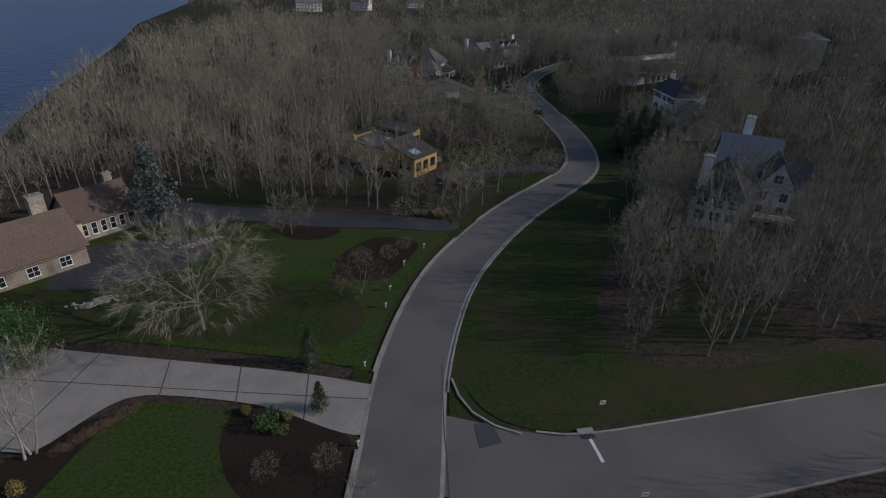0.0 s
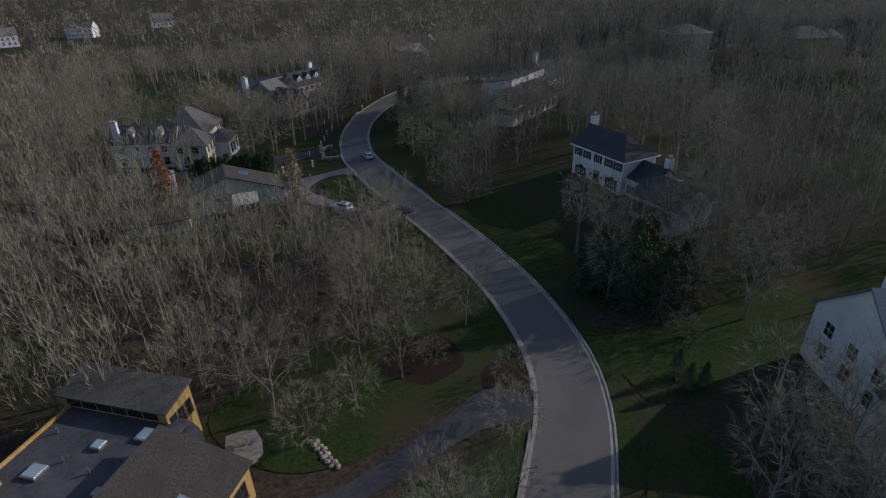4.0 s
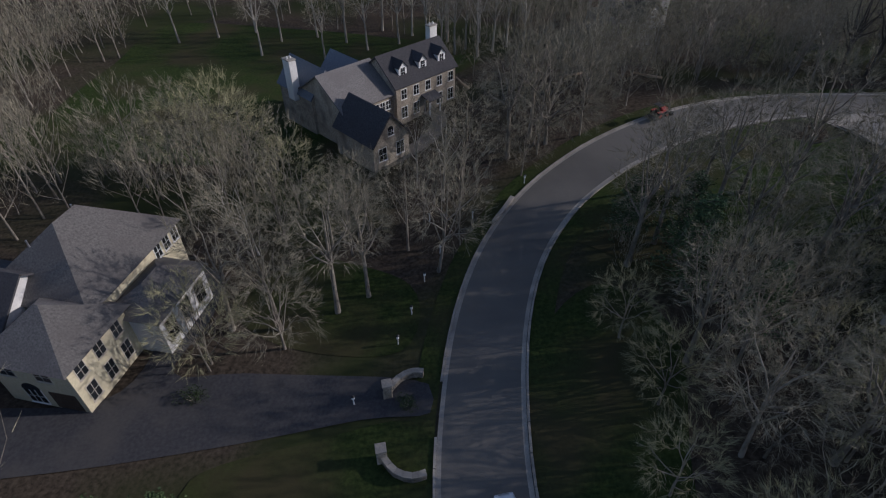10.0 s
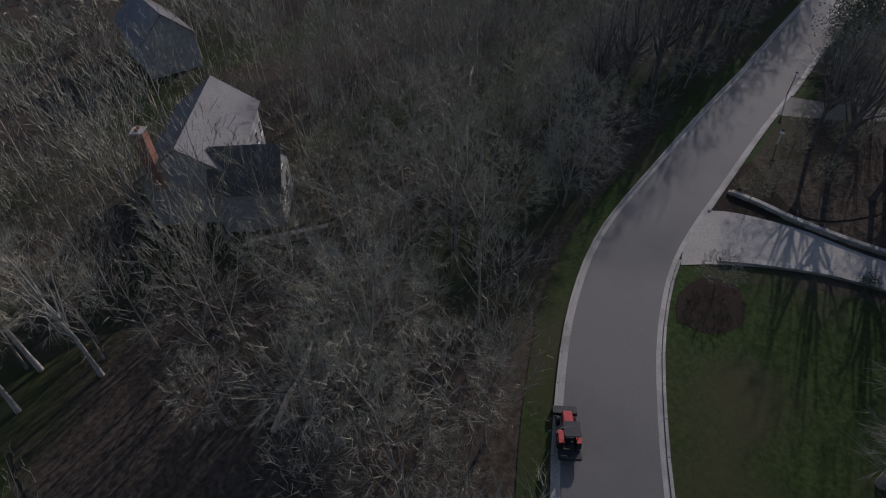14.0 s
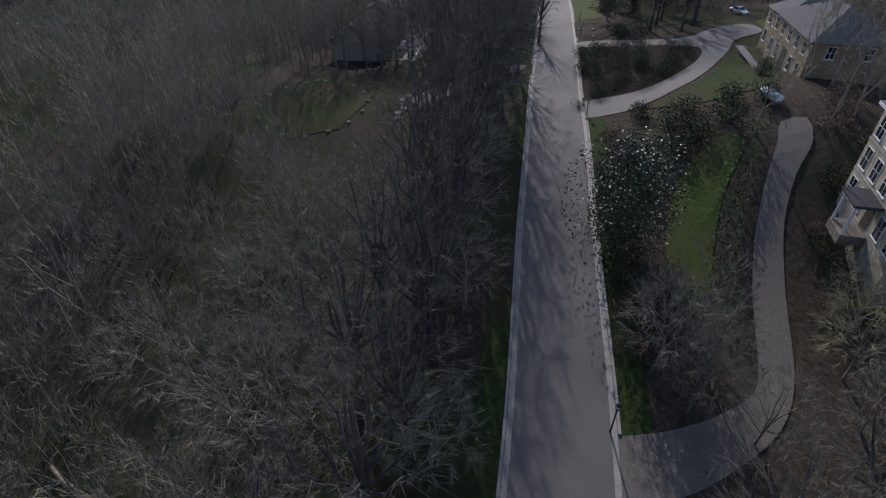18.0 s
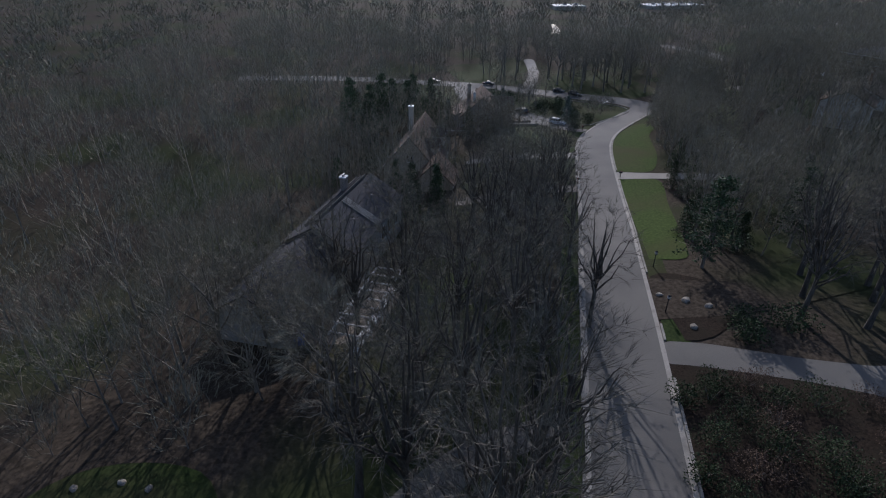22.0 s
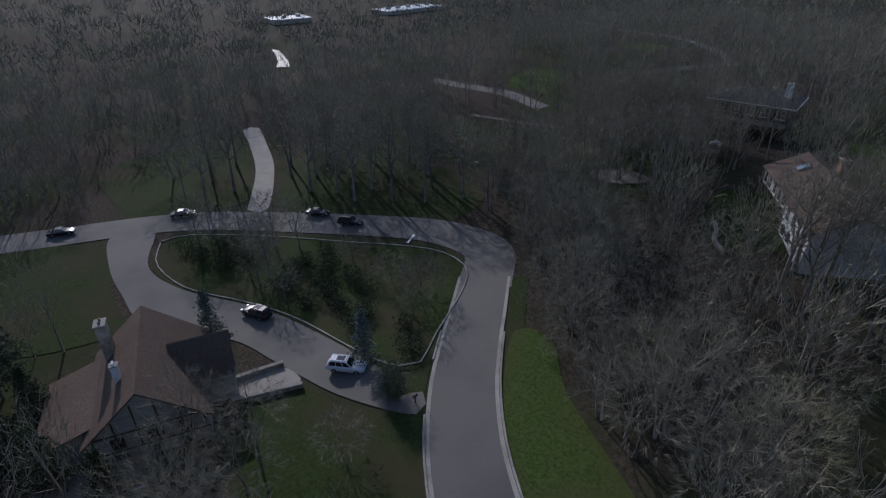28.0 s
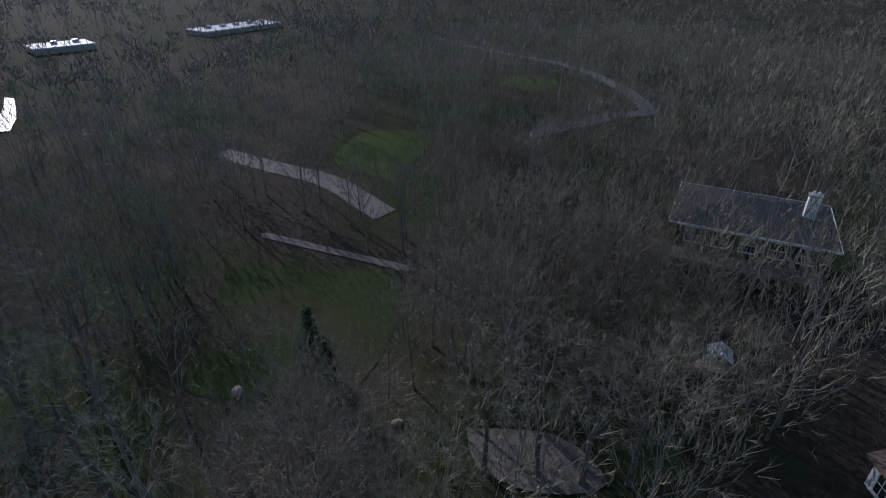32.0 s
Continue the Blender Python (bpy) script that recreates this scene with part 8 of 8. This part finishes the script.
def post_lamp(x, y, tall=1.3, head=0.16, label="white garden post with a small lantern", name="post_lamp", mat=WHITE):
    ob = thing(name, x, y, height(x, y) - 0.05, 20, label, "garden lamp", "garden post lamps")
    part("post", tube((0, 0, 0), (0, 0, tall), 0.07, 0.055, 8), mat, ob)
    part("collar", tube((0, 0, tall), (0, 0, tall + 0.06), head, head, 8), mat, ob)
    part("lantern", tube((0, 0, tall + 0.06), (0, 0, tall + 0.36), head * 0.7, head, 6), WHITE, ob, "pale frosted lantern")
    part("hood", tube((0, 0, tall + 0.36), (0, 0, tall + 0.52), head * 1.2, 0.03, 6), BLACK_PAINT, ob)


for x, y in ((23.0, 252.2), (20.9, 247.6), (19.3, 242.6), (17.8, 238.6), (22.0, 258.8), (27.6, 258.0), (35.3, 263.8), (13.6, 231.7)):
    post_lamp(x, y, 1.0)
for x, y in ((-10.3, 51.9), (-8.9, 39.5), (-9.5, 69.8), (-9.5, 65.1), (-8.2, 77.8), (-5.4, 84.2)):
    post_lamp(x, y, 0.8, 0.2)
post_lamp(106, 267.6, 1.6, 0.24, "short lamp post with a pale globe")
post_lamp(119.2, 268.2, 2.9, 0.2, "tall slim lamp post beside a gravel drive", mat=BLACK_PAINT)
for x, y in ((210.2, 252.9), (221.5, 250.9), (168.9, 260.2)):
    post_lamp(x, y, 1.9, 0.2, "dark lamp post beside a drive mouth", mat=BLACK_PAINT)


def mailbox(x, y, turn, label="dark mailbox on a timber post"):
    ob = thing("mailbox", x, y, height(x, y) - 0.05, turn, label, "mailbox", "mailboxes")
    part("post", box(-0.06, -0.06, 0, 0.06, 0.06, 1.0, 0.01), DARK_WOOD, ob)
    part("arm", box(-0.05, -0.35, 0.94, 0.05, 0.3, 1.02, 0.01), DARK_WOOD, ob)
    bm = bmesh.new()
    pr = [(-0.12, 0), (0.12, 0)] + [(0.12 * math.cos(a), 0.16 + 0.12 * math.sin(a)) for a in np.linspace(0, math.pi, 7)]
    f = [[bm.verts.new((u, yy, 1.02 + v)) for u, v in pr] for yy in (-0.32, 0.28)]
    bm.faces.new(f[0])
    bm.faces.new(f[1][::-1])
    for k in range(len(pr)):
        bm.faces.new((f[0][k], f[1][k], f[1][(k + 1) % len(pr)], f[0][(k + 1) % len(pr)]))
    bmesh.ops.recalc_face_normals(bm, faces=bm.faces[:])
    part("box", bm, BLACK_PAINT, ob)
    part("door", box(-0.12, -0.34, 1.02, 0.12, -0.32, 1.28), METAL, ob)
    part("flag", box(0.125, -0.2, 1.15, 0.14, -0.05, 1.35), RED_TRIM, ob, "small red flag")


for x, y, a in ((-9.3, 49.9, 90), (-1.0, 93.9, 70), (91.2, 280.9, 180), (23.3, 186.6, 80), (32.9, 189.8, 260), (259.5, 253.9, 170), (263.0, 245.0, 0), (275.6, 251.9, 170), (300.0, 245.9, 200)):
    mailbox(x, y, a)


def street_sign(x, y, turn):
    ob = thing("street_sign", x, y, height(x, y) - 0.05, turn, "small road sign on a grey post", "sign")
    part("post", tube((0, 0, 0), (0, 0, 2.3), 0.035, 0.035, 6), METAL, ob)
    part("plate", box(-0.35, -0.04, 1.75, 0.35, -0.02, 2.35, 0.01), WHITE, ob, "plain pale sign plate")
    part("bar", box(-0.22, -0.046, 2.0, 0.22, -0.041, 2.1), BLACK_PAINT, ob)


street_sign(17, 45.6, 12)
street_sign(18.3, 34, 10)


# ---- garden odds and ends ----
def tank(x, y, turn):
    ob = thing("gas_tank", x, y, height(x, y), turn, "white gas storage tank on concrete feet", "gas tank")
    part("shell", loft([(-1.75, 0.1, 0.7, 0.9, 1), (-1.68, 0.32, 0.48, 1.12, 1), (-1.45, 0.5, 0.3, 1.3, 1), (1.45, 0.5, 0.3, 1.3, 1), (1.68, 0.32, 0.48, 1.12, 1), (1.75, 0.1, 0.7, 0.9, 1)], 18), TANK, ob, smooth=True)
    part("hatch", tube((0, 0, 1.28), (0, 0, 1.46), 0.2, 0.18, 12), TANK, ob)
    for sx in (-1.0, 1.0):
        part("foot", box(sx - 0.12, -0.42, -0.1, sx + 0.12, 0.42, 0.36, 0.02), CONCRETE, ob)


tank(160.2, 240.6, 14)
KEEP_CLEAR.append((160.2, 240.6, 5))


def rock_mesh(seed, mat):
    r = np.random.default_rng(seed)
    bm = bmesh.new()
    bmesh.ops.create_icosphere(bm, subdivisions=2, radius=1)
    for v in bm.verts:
        v.co *= 1 + r.uniform(-0.16, 0.14)
        v.co.z *= 0.6
    me = bpy.data.meshes.new("rock")
    bm.to_mesh(me)
    bm.free()
    me.materials.append(mat)
    return me


ROCKS = [rock_mesh(200 + k, STONEWORK) for k in range(4)]
r_ = np.random.default_rng(21)
for x, y, s in [(-54 + 0.62 * k, 61.4 + 0.22 * k + 0.5 * (k % 2), 0.3 + 0.05 * (k % 3)) for k in range(11)] + [(-46.9 + 0.16 * k + 0.75 * (k % 3), 80.4 + 0.2 * k, 0.3 + 0.06 * (k % 4)) for k in range(26)] + [(-52.4 + 0.1 * k + 0.7 * (k % 3), 61.2 + 0.15 * k, 0.3 + 0.06 * (k % 4)) for k in range(24)] + [(211, 248, 0.5), (212.4, 250, 0.6), (214, 252.4, 0.45), (207, 251, 0.5), (2, 119, 0.5), (-1.5, 119.5, 0.45), (4.5, 118, 0.4), (-4, 116, 0.5), (112, 300, 0.5), (95, 288, 0.4), (346.5, 196.6, 0.6), (362, 207, 0.8)] + [(176 + 9.6 * math.cos(a), 300.4 + 8.2 * math.sin(a), 0.35) for a in np.linspace(0, 6, 16)]:
    ob = new("rock", ROCKS[r_.integers(4)])
    ob.matrix_basis = pose(x, y, height(x, y) + s * 0.15, 0, 0, float(r_.uniform(0, 360)))
    ob.scale = (s, s * 0.8, s)
    tagged(ob, "pale rough boulder on the ground", "rock", "garden rocks")
for k in range(6):
    x, y = 170.8 + 8.8 * k / 5, 287 - 0.7 * k / 5 + 0.3 * math.sin(k * 2)
    ob = tagged(new("stepping_stone"), "round pale stepping stone in rough grass", "stepping stone", "stepping stones")
    ob.matrix_basis = pose(x, y, height(x, y))
    part("disc", tube((0, 0, -0.1), (0, 0, 0.07), 0.62, 0.58, 14), KERB, ob)
for x, y, a, ln in ((113, 314, 25, 7), (121, 335, 70, 8), (30, 300, 110, 6), (118, 309, 60, 5), (50, 296, 20, 6), (62, 292, 150, 5), (97, 303, 80, 6)):
    ob = thing("fallen_log", x, y, height(x, y) + 0.18, a, "fallen grey log lying among leaf litter", "log", "fallen logs")
    v, f = [], []
    limb(v, f, [(-ln / 2, 0, 0), (0, 0.15, 0.05), (ln / 2, -0.1, 0.05)], [0.26, 0.22, 0.14], 8)
    f += [tuple(range(8))[::-1], tuple(range(16, 24))]
    piece("bole", mesh_from("bole", v, f, LOG, True), ob)
    v, f = [], []
    limb(v, f, [(ln * 0.1, 0.05, 0.1), (ln * 0.22, 0.8, 0.6)], [0.09, 0.03], 5)
    piece("snag", mesh_from("snag", v, f, BARK, True), ob)
ob = thing("storage_box", 207.7, 293.6, height(207.7, 293.6), 15, "blue covered storage box beside a house", "storage box")
part("box_body", box(-0.8, -0.5, 0, 0.8, 0.5, 0.9, 0.03), BLUE_TRIM, ob)
part("lid", box(-0.85, -0.55, 0.9, 0.85, 0.55, 1.0, 0.03), BLUE_TRIM, ob)


def board_fence(points, tall, label, mat=DARK_WOOD):
    ln = catmull(points, 2.2)
    base = np.array((ln[0][0], ln[0][1], height(*ln[0])))
    ob = thing("fence", *base, 0, label, "fence")
    for p, q in zip(ln, ln[1:]):
        a = np.array((p[0], p[1], height(*p))) - base
        b = np.array((q[0], q[1], height(*q))) - base
        part("post", tube(a - (0, 0, 0.2), a + (0, 0, tall), 0.07, 0.07, 6), mat, ob)
        for z in (0.35, 0.7, 1.0):
            part("rail", tube(a + (0, 0, tall * z - 0.05), b + (0, 0, tall * z - 0.05), 0.045, 0.045, 4), mat, ob)


board_fence([(284, 262.5), (288, 261.5), (294, 261)], 1.0, "dark timber rail fence beside a lawn")
board_fence([(336, 214.5), (340, 212.5), (343.5, 215)], 1.0, "dark timber rail fence at a road bend")
board_fence([(329.5, 187.2), (335.4, 186.6), (342, 191.8)], 0.5, "low dark board edging round a yard")


def play_frame(x, y, turn):
    ob = thing("play_frame", x, y, height(x, y), turn, "timber garden play frame with striped awning", "play frame")
    for sx in (-0.9, 0.9):
        for sy in (-0.9, 0.9):
            part("leg", box(sx - 0.06, sy - 0.06, -0.1, sx + 0.06, sy + 0.06, 2.6, 0.01), DECK, ob)
    part("platform", box(-1, -1, 1.2, 1, 1, 1.3, 0.01), DECK, ob)
    part("awning", slab([(-1.1, -1.1, 2.6), (0, -1.1, 3.3), (0, 1.1, 3.3), (-1.1, 1.1, 2.6)], 0.04), WHITE, ob, "pale striped awning")
    part("awning", slab([(0, -1.1, 3.3), (1.1, -1.1, 2.6), (1.1, 1.1, 2.6), (0, 1.1, 3.3)], 0.04), WHITE, ob, "pale striped awning")
    part("slide", slab([(1, -0.4, 1.25), (3, -0.4, 0.1), (3, 0.4, 0.1), (1, 0.4, 1.25)], 0.05), RED_TRIM, ob, "red slide")


play_frame(330.5, 172, 30)

patch("patio", [(-8, 135.2), (-5, 135), (-4.4, 131.4), (-6.2, 130.2), (-8, 132)], 0.07, CONCRETE, "small pale concrete patio beside a house", "patio", "structure", 2.0)
ob = thing("garden_table", -6.2, 133.2, height(-6.2, 133.2) + 0.07, 0, "round timber garden table on a patio", "table")
part("tabletop", tube((0, 0, 0.68), (0, 0, 0.74), 0.62, 0.62, 16), DECK, ob)
part("pedestal", tube((0, 0, 0), (0, 0, 0.68), 0.09, 0.07, 8), DARK_WOOD, ob)
for k in range(14):
    x, y, z = 0.4 + 0.12 * k + 0.5 * (k % 2), 131.2 - 0.33 * k, 0.3 + 0.07 * (k % 3)
    ob = new("rock", ROCKS[k % 4])
    ob.matrix_basis = pose(x, y, height(x, y) + z * 0.15, 0, 0, 47 * k)
    ob.scale = (z, z * 0.8, z)
    tagged(ob, "pale rough boulder on the ground", "rock", "garden rocks")
drive([(314.2, 264.4), (314.4, 258), (309.6, 256.8), (310.6, 264.1)], CONCRETE, "pale paved walk between low stone walls")
stone_wall([(314.5, 264.6), (314.7, 261.2), (314.7, 257.8)], 0.7, 0.2, "low stone wall beside a paved walk")
stone_wall([(310.5, 264.3), (310.0, 260.4), (309.3, 256.4)], 0.7, 0.2, "low stone wall beside a paved walk")

# ---- woods ----
def crown_tree(seed, tall, wide, limbs, brooms, twigs, twig_w, reach, clear=0.34, sides=4, rough=0.18, loose=0.5):
    """A full rounded leafless tree in few faces: trunk, forked limbs that fan into the crown, and brooms of fine twigs."""
    rng = np.random.default_rng(seed)
    tv, tf, cv, cf = [], [], [], []
    top = tall * 0.84
    lean = rng.normal(size=2) * tall * 0.025
    r = tall * 0.0095
    spine = [np.array((0, 0, -0.4)), np.array((lean[0] * 0.4, lean[1] * 0.4, tall * clear)), np.array((lean[0], lean[1], top))]
    limb(tv, tf, spine, [r * 1.4, r * 0.85, r * 0.15], sides)
    tips = []
    for k in range(limbs):
        f = (k + rng.random()) / limbs
        at = spine[1] + (spine[2] - spine[1]) * f * 0.8 - np.array((0, 0, tall * 0.06))
        a = 2.4 * k + rng.uniform(-0.5, 0.5)
        out = wide * (1.0 - 0.62 * f ** 1.6) * rng.uniform(0.7, 1.1)
        end = at + np.array((math.cos(a) * out, math.sin(a) * out, (tall - at[2]) * rng.uniform(0.45, 0.85)))
        mid = (at + end) / 2 + np.array((math.cos(a), math.sin(a), -0.4)) * out * 0.14 + rng.normal(size=3) * 0.25
        lr = r * (0.55 - 0.3 * f)
        limb(tv, tf, [at, mid, end], [lr, lr * 0.6, lr * 0.15], 3)
        tips += [(at, mid), (mid, end)]
    cen = np.array((lean[0], lean[1], tall * (clear + 1) / 2 + tall * 0.02))
    half = np.array((wide, wide, tall * (1 - clear) / 2))
    for k in range(brooms):
        if len(tips) and rng.random() < 0.5:
            a, b = tips[rng.integers(len(tips))]
            o = a + (b - a) * rng.uniform(0.3, 1.0) + rng.normal(size=3) * wide * rough
        else:
            d = rng.normal(size=3)
            d /= np.linalg.norm(d)
            d[2] = abs(d[2]) if rng.random() < 0.7 else d[2]
            o = cen + d * half * rng.uniform(0.55, 0.96)
        e = (o - spine[1]) / (half * 1.4) + np.array((0, 0, 0.25))
        e = turned(rng, e / (np.linalg.norm(e) + 1e-9), rng.uniform(0.1, loose))
        for j in range(twigs):
            d = e if j == 0 else turned(rng, e, rng.uniform(0.3, 0.95), 0.1)
            p = o if j == 0 else o + e * reach * rng.uniform(0.05, 0.75)
            ln = reach * (1.15 if j == 0 else rng.uniform(0.4, 0.8))
            w = np.cross(d, rng.normal(size=3))
            w *= twig_w * (0.5 if j else 0.75) / (np.linalg.norm(w) + 1e-9)
            i = len(cv)
            cv += [p - w, p + w, p + d * ln]
            cf.append((i, i + 1, i + 2))
    return tv, tf, cv, cf


def tri_arrays(v, f):
    t = []
    for q in f:
        t.append(q[:3])
        if len(q) == 4:
            t.append((q[0], q[2], q[3]))
    return np.array(v, np.float32), np.array(t, np.int32)


def low_kind(seed, *a, **kw):
    tv, tf, cv, cf = crown_tree(seed, *a, **kw)
    return (*tri_arrays(tv, tf), *tri_arrays(cv, cf))


def joined(name, kinds, spots, mats, label, category, group=""):
    """Many trees as one mesh: kinds are (trunk verts, trunk tris, crown verts, crown tris); spots rows of x, y, z, scale, turn, kind."""
    vs, ts, ms, base = [], [], [], 0
    for x, y, z, s, a, k in spots:
        tv, tt, cv, ct = kinds[int(k)]
        c, d = math.cos(a) * s, math.sin(a) * s
        m = np.array(((c, -d, 0), (d, c, 0), (0, 0, s)), np.float32)
        for v, t, i in ((tv, tt, 0), (cv, ct, 1)):
            vs.append(v @ m.T + np.array((x, y, z), np.float32))
            ts.append(t + base)
            ms.append(np.full(len(t), i, np.int32))
            base += len(v)
    v, t, mi = np.concatenate(vs), np.concatenate(ts), np.concatenate(ms)
    me = bpy.data.meshes.new(name)
    me.vertices.add(len(v))
    me.vertices.foreach_set("co", v.ravel())
    me.loops.add(len(t) * 3)
    me.loops.foreach_set("vertex_index", t.ravel())
    me.polygons.add(len(t))
    me.polygons.foreach_set("loop_start", np.arange(0, len(t) * 3, 3, dtype=np.int32))
    me.polygons.foreach_set("material_index", mi)
    for m in mats:
        me.materials.append(m)
    me.update(calc_edges=True)
    return tagged(new(name, me), label, category, group, "stuff")


rng = np.random.default_rng(7)
open_cells = set()          # three-metre cells kept free of wild trees


def keep_free(x, y, reach):
    n = int(reach // 3) + 1
    for i in range(-n, n + 1):
        for j in range(-n, n + 1):
            if math.hypot(i * 3, j * 3) <= reach:
                open_cells.add((int(x // 3) + i, int(y // 3) + j))


for o in list(scene.objects):
    if o.name.split(".")[0] in ("lawn", "driveway", "planting_bed") and o.data:
        co = np.empty(len(o.data.vertices) * 3)
        o.data.vertices.foreach_get("co", co)
        for a, b in co.reshape(-1, 3)[:, :2]:
            open_cells.add((int(a // 3), int(b // 3)))
for line, half in ((main_line, 6.4), (cross_line, 7.4), (loop_line, 6.2), (end_line, 5.0), (FAR_ROADS[0], 3), (FAR_ROADS[1], 3)):
    for p in line:
        keep_free(p[0], p[1], half)
for hx, hy, hr in HOUSE_SPOTS:
    keep_free(hx, hy, hr)
for px, py, pr in KEEP_CLEAR:
    keep_free(px, py, pr)


def is_open(x, y):
    return (int(x // 3), int(y // 3)) in open_cells


def lake_side(x, y):
    return (-(x + 110) * 0.93 - (y - 132) * 0.33) > -3


line_pts = main_line[::4]
near_list, mid_spots, back_spots, far_spots = [], [], [], []
tries = []
for gx in np.arange(-142, 480, 4.9):
    for gy in np.arange(-10, 396, 4.9):
        tries.append((gx + rng.uniform(-2.2, 2.2), gy + rng.uniform(-2.2, 2.2)))
rng.shuffle(tries)
for x, y in tries:
    if is_open(x, y) or lake_side(x, y):
        continue
    d = np.min(np.hypot(line_pts[:, 0] - x, line_pts[:, 1] - y))
    row = (x, y, height(x, y) - 0.1, rng.uniform(0.62, 1.06), rng.uniform(0, 6.28))
    if d < 34 and len(near_list) < 200 and rng.random() < 0.55 and y > 30 and x < 360:
        near_list.append((x, y))
    elif d < 62 or -100 < x < 0 and 60 < y < 215 or 300 < x < 400 and 130 < y < 300 or -60 < x < 70 and 230 < y < 335:
        mid_spots.append((*row, rng.integers(5)))
    elif 70 < x < 320 and y < 70 or x < 140 and y > 375:
        if rng.random() < 0.6:
            far_spots.append((*row, rng.integers(3)))
    elif rng.random() < 0.55:
        back_spots.append((*row, rng.integers(4)))


def mesh_arrays(me):
    v = np.empty(len(me.vertices) * 3, np.float32)
    me.vertices.foreach_get("co", v)
    return tri_arrays(v.reshape(-1, 3), [tuple(q.vertices) for q in me.polygons])


edge_spots = []
for n, (x, y) in enumerate(near_list):
    k = rng.random()
    turn, s = rng.uniform(0, 360), rng.uniform(0.7, 1.02)
    if k < 0.66:
        if n % 8 == 0:
            plant("bare_tree", NEAR_KINDS[rng.integers(5)], x, y, s, turn, "leafless grey-brown broadleaf tree in the woods", "tree", "bare woodland trees")
        else:
            edge_spots.append((x, y, height(x, y) - 0.1, s, math.radians(turn), rng.integers(5)))
    elif k < 0.76:
        plant("pale_tree", MULTI[rng.integers(2)], x, y, s, turn, "pale many-stemmed leafless tree", "tree", "pale woodland trees", names=STEMS)
    elif k < 0.84:
        plant("buff_tree", YELLOW[rng.integers(2)], x, y, s, turn, "leafless tree with buff-yellow twigs", "tree", "buff woodland trees")
    else:
        plant("bare_shrub", SCRUB[rng.integers(2)], x, y, s * 1.1, turn, "tangled leafless shrub at the wood's edge", "shrub", "bare woodland shrubs")
joined("woods", [(*mesh_arrays(t), *mesh_arrays(c)) for t, c in NEAR_KINDS], edge_spots, (BARK, TWIG), "leafless woodland edge of grey-brown trees", "woods")
MID = [low_kind(61 + k, t, w, 7, 118, 4, 0.05, 1.6, c, loose=0.6) for k, (t, w, c) in enumerate(((14, 4.4, 0.2), (16, 4.3, 0.26), (12, 4.2, 0.14), (17, 4.8, 0.28), (8, 3.4, 0.06)))]
BACK = [low_kind(71 + k, t, w, 4, 66, 3, 0.085, 2.0, c, 3, loose=0.7) for k, (t, w, c) in enumerate(((14, 4.6, 0.2), (16, 4.6, 0.26), (12, 4.4, 0.14), (15, 4.8, 0.22)))]
FAR = [low_kind(81 + k, t, w, 1, 22, 2, 0.28, 2.5, 0.1, 3, loose=0.9) for k, (t, w) in enumerate(((14, 5.2), (16, 5.6), (12, 5.2)))]
joined("woods", MID, mid_spots, (BARK, TWIG), "dense bare winter woods of grey-brown trees", "woods")
joined("woods", BACK, back_spots, (BARK, TWIG), "dense bare winter woods behind the gardens", "woods")
for k in range(7000):
    a, r = math.radians(rng.uniform(-80, 150)), 200 + 1300 * rng.random() ** 1.7
    x, y = 240 + r * math.cos(a), 190 + r * math.sin(a)
    if -142 < x < 480 and -10 < y < 396 or lake_side(x, y) or is_open(x, y):
        continue
    fr = max(0, math.hypot(x - 190, y - 180) - 500)
    z = height(x, y) + 0.006 * fr * math.sin(x / 190) * math.cos(y / 230) - 3.0 * (1 - math.exp(-fr / 200)) - 0.5
    far_spots.append((x, y, z, rng.uniform(0.8, 1.15) * (1 + fr / 2500), rng.uniform(0, 6.28), rng.integers(3)))
joined("far_woods", FAR, far_spots, (BARK, TWIG), "far grey-brown winter woods", "woods")
